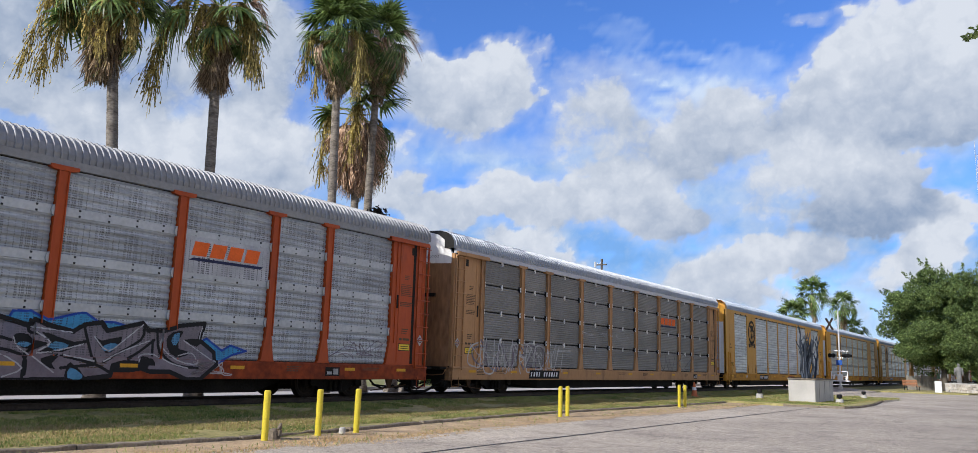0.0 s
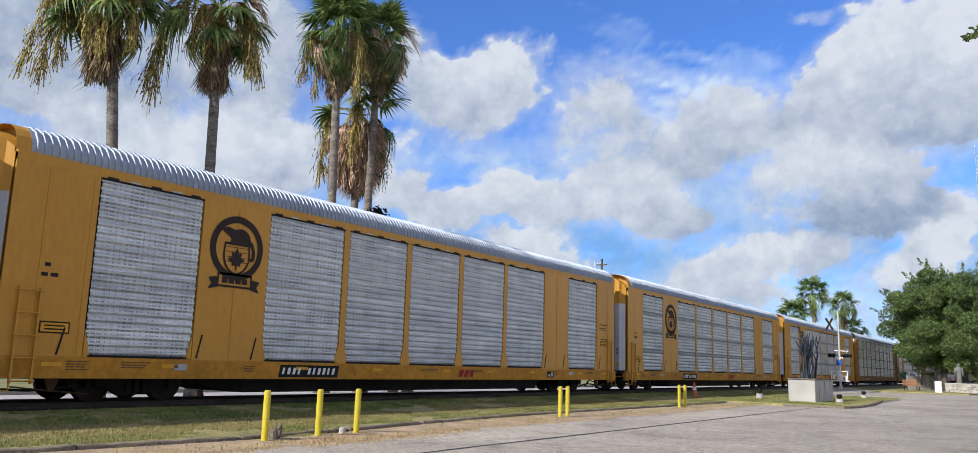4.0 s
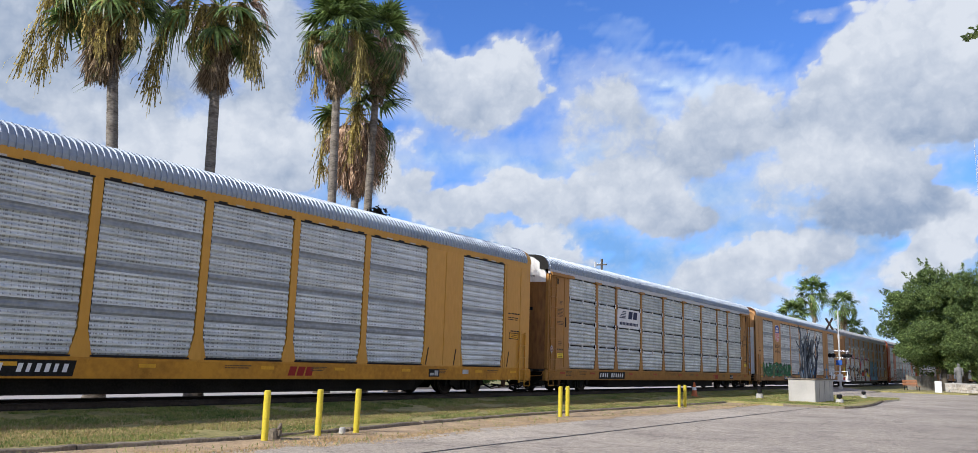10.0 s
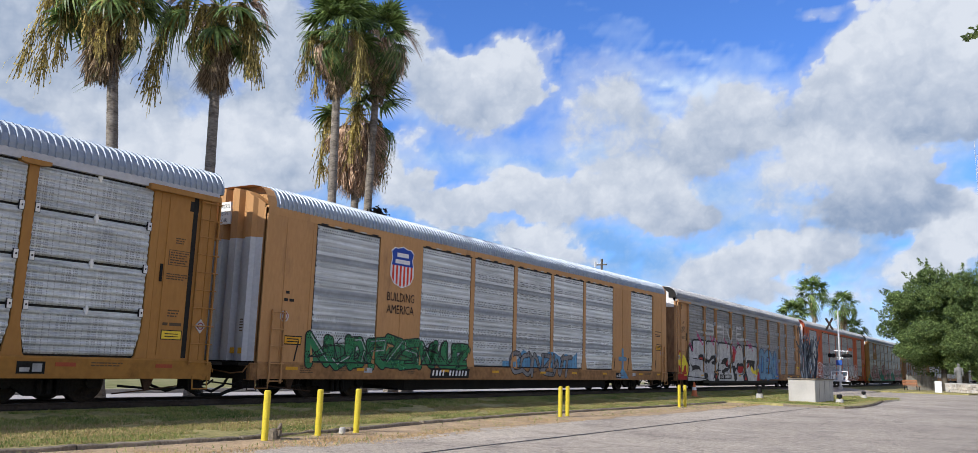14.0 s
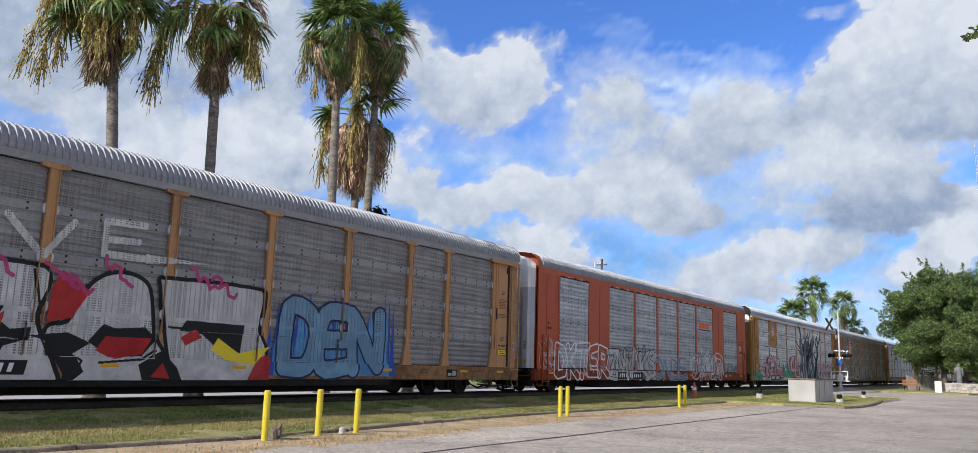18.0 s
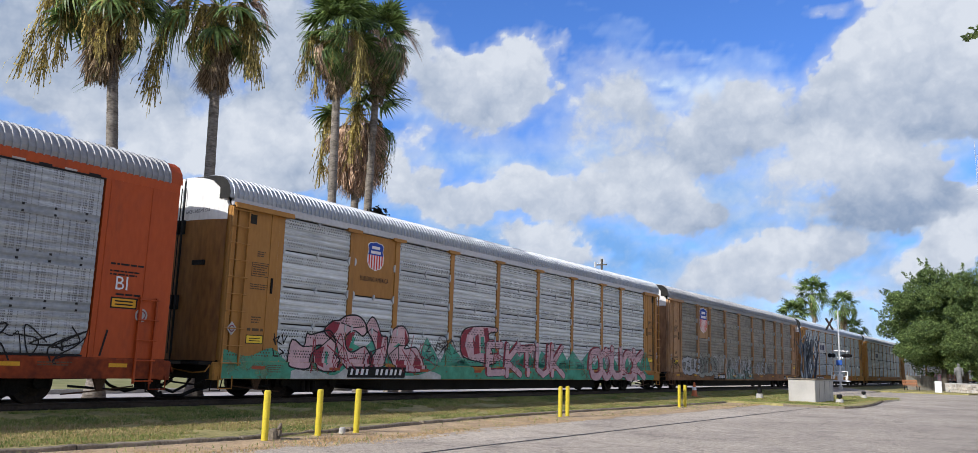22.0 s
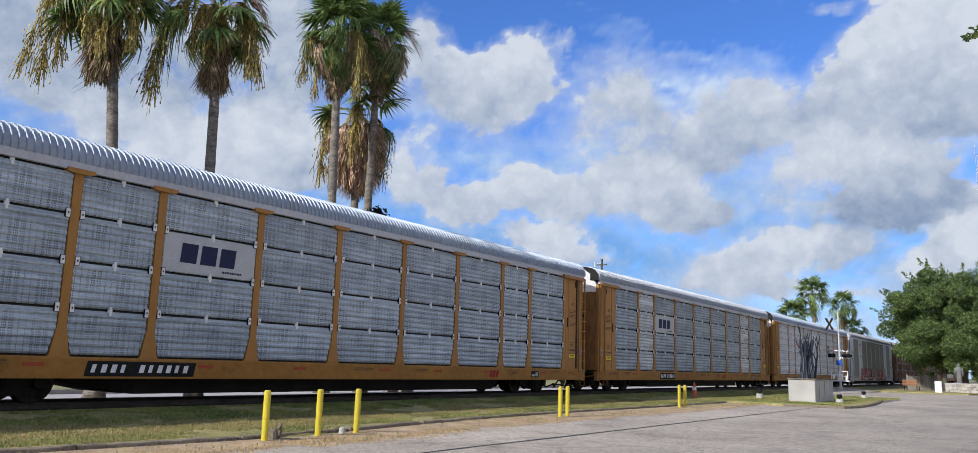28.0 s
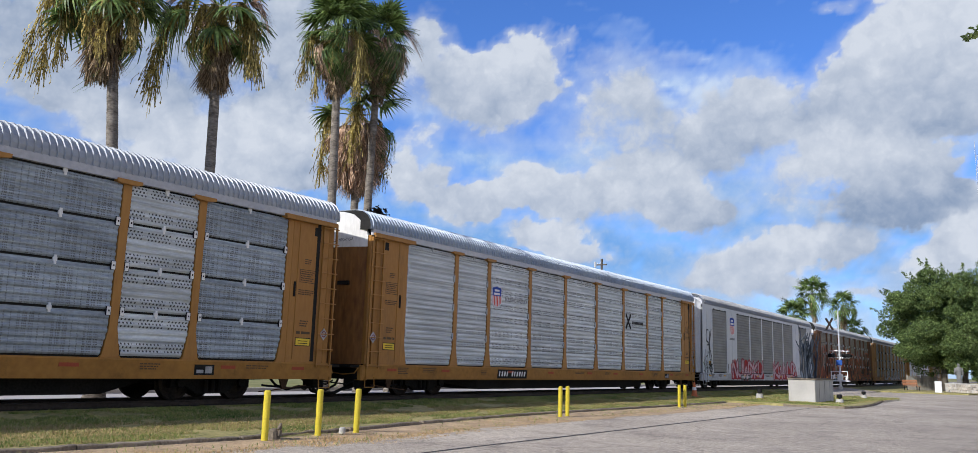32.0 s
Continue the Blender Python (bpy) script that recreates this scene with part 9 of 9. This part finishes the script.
def cloud_shell(name, radius, step, cover_tone, material, label, az0=18, az1=95, el1=29):
    azs, els = np.arange(az0, az1, step), np.arange(-0.6, el1, step)
    cover, tone, verts = [], [], []
    for el in els:
        for az in azs:
            c, t = cover_tone(az, el)
            cover.append(c)
            tone.append(t)
            a, e = radians(az), radians(el)
            verts.append((radius * math.cos(e) * math.sin(a), radius * math.cos(e) * math.cos(a), radius * math.sin(e)))
    n = len(azs)
    faces = [(j * n + i, j * n + i + 1, (j + 1) * n + i + 1, (j + 1) * n + i) for j in range(len(els) - 1) for i in range(n - 1)]
    me = bpy.data.meshes.new(name)
    me.from_pydata(verts, [], faces)
    for key, values in (("cover", cover), ("tone", tone)):
        me.attributes.new(key, "FLOAT", "POINT").data.foreach_set("value", values)
    me.polygons.foreach_set("use_smooth", [True] * len(faces))
    me.materials.append(material)
    ob = new(name, me)
    ob.location = EYE
    return tagged(ob, label, "clouds", kind="structure")


def heaps(az, el):
    w = Vector((az * 0.22, el * 0.3, 1.7))
    dx = 1.3 * noise.fractal(w, 0.7, 2.0, 5) + 0.5 * noise.fractal(w * 4.1, 0.8, 2.0, 3)
    dy = 0.9 * noise.fractal(w + Vector((7, 3, 9)), 0.7, 2.0, 5) + 0.4 * noise.fractal(w * 4.1 + Vector((5, 1, 2)), 0.8, 2.0, 3)
    x, y = az + dx, el + dy
    left, total, light = 1.0, 1e-4, 7e-5
    for a, e, rw, rh, thick, crown, base in PUFFS:
        u, v = (x - a) / rw, (y - e) / rh
        d = u * u + v * v
        if d < 4.5:
            g = thick * math.exp(-1.0 * d * d)
            left *= 1 - 0.96 * g
            total += g
            light += g * (base + (crown - base) * min(1.0, max(0.0, 0.55 + 0.55 * v - 0.12 * u)))
    lumps = 0.07 * noise.fractal(Vector((az * 0.5, el * 0.7, 4.0)), 0.9, 2.0, 4)
    return 1 - left, light / total + lumps


def streaks(az, el):
    p = Vector((az * 0.05 - el * 0.04, el * 0.22 + az * 0.07, 9.0))
    v = noise.fractal(p, 0.6, 2.0, 6) + 0.35 * noise.fractal(p * 5, 0.6, 2.0, 4)
    wide = math.exp(-((az - 69) / 9) ** 2 - ((el - 19.5) / 5.5) ** 2)
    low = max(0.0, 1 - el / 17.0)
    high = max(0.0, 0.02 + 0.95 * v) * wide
    # blue haze near the horizon, painted into the glowing shell
    low_haze = 0.95 * low * (0.85 + v * 0.5)
    # a broken veil of thin cloud between the heaps
    w = noise.fractal(Vector((az * 0.13, el * 0.3, 21.0)), 0.7, 2.0, 5)
    veil = max(0.0, 0.3 + 0.55 * w) * min(1.0, max(0.0, (21.5 - el) / 5))
    total = high + low_haze + veil + 0.001
    return min(0.85, high + low_haze + veil), 0.42 + (0.56 * high + 0.4 * veil) / total + 0.34 * max(0.0, 1 - el / 7.5)


def cloud_material(name, sharp0, sharp1, ragged, dark, bright, strength):
    m = bpy.data.materials.new(name)
    m.use_nodes = True
    n, l = m.node_tree.nodes, m.node_tree.links
    n.remove(n["Principled BSDF"])
    cover, tone = n.new("ShaderNodeAttribute"), n.new("ShaderNodeAttribute")
    cover.attribute_name, tone.attribute_name = "cover", "tone"
    tc = n.new("ShaderNodeTexCoord")
    tex = n.new("ShaderNodeTexNoise")
    tex.inputs["Scale"].default_value, tex.inputs["Detail"].default_value, tex.inputs["Roughness"].default_value = 0.009, 8, 0.55
    l.new(tc.outputs["Object"], tex.inputs["Vector"])
    rough = rule(n, l, rule(n, l, tex.outputs["Fac"], "SUBTRACT", 0.5), "MULTIPLY", ragged)
    # small cauliflower heads: rounded bumps with creases between them
    heads = n.new("ShaderNodeTexVoronoi")
    heads.feature = "SMOOTH_F1"
    heads.inputs["Scale"].default_value, heads.inputs["Detail"].default_value, heads.inputs["Roughness"].default_value = 0.014, 3, 0.6
    wob = n.new("ShaderNodeTexNoise")
    wob.inputs["Scale"].default_value, wob.inputs["Detail"].default_value = 0.02, 4
    l.new(tc.outputs["Object"], wob.inputs["Vector"])
    swing = n.new("ShaderNodeVectorMath")
    swing.operation = "MULTIPLY_ADD"
    swing.inputs[1].default_value, swing.inputs[2].default_value = (60, 60, 60), (0, 0, 0)
    l.new(wob.outputs["Color"], swing.inputs[0])
    moved = n.new("ShaderNodeVectorMath")
    l.new(tc.outputs["Object"], moved.inputs[0])
    l.new(swing.outputs["Vector"], moved.inputs[1])
    l.new(moved.outputs["Vector"], heads.inputs["Vector"])
    bumps = rule(n, l, 0.42, "SUBTRACT", heads.outputs["Distance"])
    rough = rule(n, l, rough, "ADD", rule(n, l, bumps, "MULTIPLY", ragged * 0.7))
    edge = n.new("ShaderNodeMapRange")
    edge.interpolation_type = "SMOOTHSTEP"
    edge.inputs["From Min"].default_value, edge.inputs["From Max"].default_value = sharp0, sharp1
    l.new(rule(n, l, cover.outputs["Fac"], "ADD", rough), edge.inputs["Value"])
    ramp = n.new("ShaderNodeValToRGB")
    ramp.color_ramp.elements[0].position, ramp.color_ramp.elements[1].position = 0.44, 0.89
    ramp.color_ramp.elements[0].color, ramp.color_ramp.elements[1].color = (*dark, 1), (*bright, 1)
    soft = rule(n, l, rule(n, l, tex.outputs["Fac"], "SUBTRACT", 0.5), "MULTIPLY", 0.16)
    lit = rule(n, l, rule(n, l, tone.outputs["Fac"], "ADD", soft), "ADD", rule(n, l, bumps, "MULTIPLY", 0.2))
    rim = rule(n, l, rule(n, l, 1.0, "SUBTRACT", edge.outputs["Result"]), "MULTIPLY", 0.1)
    l.new(rule(n, l, lit, "ADD", rim), ramp.inputs["Fac"])
    em, tr, mix = n.new("ShaderNodeEmission"), n.new("ShaderNodeBsdfTransparent"), n.new("ShaderNodeMixShader")
    em.inputs["Strength"].default_value = strength
    l.new(ramp.outputs["Color"], em.inputs["Color"])
    # a thin veil reaches beyond the dense part
    veil = n.new("ShaderNodeMapRange")
    veil.inputs["From Min"].default_value, veil.inputs["From Max"].default_value, veil.inputs["To Max"].default_value = 0.0, 0.9, 0.75
    l.new(rule(n, l, cover.outputs["Fac"], "ADD", rule(n, l, rough, "MULTIPLY", 0.5)), veil.inputs["Value"])
    l.new(rule(n, l, edge.outputs["Result"], "MAXIMUM", veil.outputs["Result"]), mix.inputs["Fac"])
    l.new(tr.outputs["BSDF"], mix.inputs[1])
    l.new(em.outputs["Emission"], mix.inputs[2])
    l.new(mix.outputs["Shader"], n["Material Output"].inputs["Surface"])
    return m


SUN_AZ, SUN_EL = math.degrees(math.atan2(SUN_WAY.x, SUN_WAY.y)) % 360, math.degrees(math.asin(SUN_WAY.z))


def heaps_around(az, el):
    """The same broken cumulus, unseen, glowing as fill light over the remaining sky, open round the sun."""
    p = Vector((math.sin(radians(az)) * 3.2, math.cos(radians(az)) * 3.2, el * 0.11))
    v = noise.fractal(p, 0.75, 2.0, 5)
    d = math.hypot((az - SUN_AZ) * math.cos(radians(el)), el - SUN_EL)
    return max(0.0, min(1.0, 0.7 + 1.3 * v)) * min(1.0, max(0.0, (d - 9) / 10)), 0.86 + 0.25 * v


CUMULUS = cloud_material("cumulus", 0.22, 0.62, 0.36, (0.36, 0.455, 0.62), (0.93, 0.955, 1.0), 0.76)
# warm glow of the unseen clouds, added to fill the shade
FILL_CUMULUS = cloud_material("fill_cumulus", 0.1, 0.9, 0.25, (0.5, 0.47, 0.43), (1.0, 0.92, 0.82), 0.76)
CLOUDS = cloud_shell("cumulus_clouds", 2400, 0.22, heaps, CUMULUS, "white and grey cumulus clouds drifting in a blue sky")
CLOUDS_AROUND = cloud_shell("cumulus_clouds_around", 2400, 1.6, heaps_around, FILL_CUMULUS, "unseen broken cumulus added as warm fill light over the rest of the sky", 95, 378, 62)
cloud_shell("high_clouds", 2600, 0.4, streaks, cloud_material("cirrus_and_haze", 0.0, 1.0, 0.25, (0.21, 0.4, 0.69), (0.68, 0.8, 0.95), 0.95), "thin white streaks of high cloud and painted blue haze")


# ---- what moves ----
def motions():
    times = [0.0, 4.0, 8.0, 12.0, 16.0, 20.0, 24.0, 28.0, 32.0]
    for k, car in CARS.items():
        walk(car, [(t, pose(car_x(k, t), TRACK_Y, RAIL_Z)) for t in times])
    # the clouds drift slowly to the east and rise a little
    side = Matrix.Rotation(radians(55.7), 4, "Z")
    for shell_part in (CLOUDS, CLOUDS_AROUND):
        walk(shell_part, [(t, Matrix.Translation(EYE) @ Matrix.Rotation(radians(-0.055 * (t - 13)), 4, "Z") @ side.inverted() @ Matrix.Rotation(radians(0.018 * (t - 13)), 4, "X") @ side) for t in (0.0, 16.0, 32.0)])
    # every wheel rolls without slipping; equal axles share their keys
    first = {}
    steps = [i / 30 for i in range(961)]
    for wheel, ax in SPINNING:
        if ax not in first:
            walk(wheel, [(t, pose(ax, 0, WHEEL_R) @ Matrix.Rotation(-(travelled(t) - travelled(0)) / WHEEL_R, 4, "Y")) for t in steps])
            first[ax] = wheel
        else:
            keys = wheel.animation_data_create()
            wheel.rotation_mode = "QUATERNION"
            keys.action = first[ax].animation_data.action
            keys.action_slot = first[ax].animation_data.action_slot


motions()
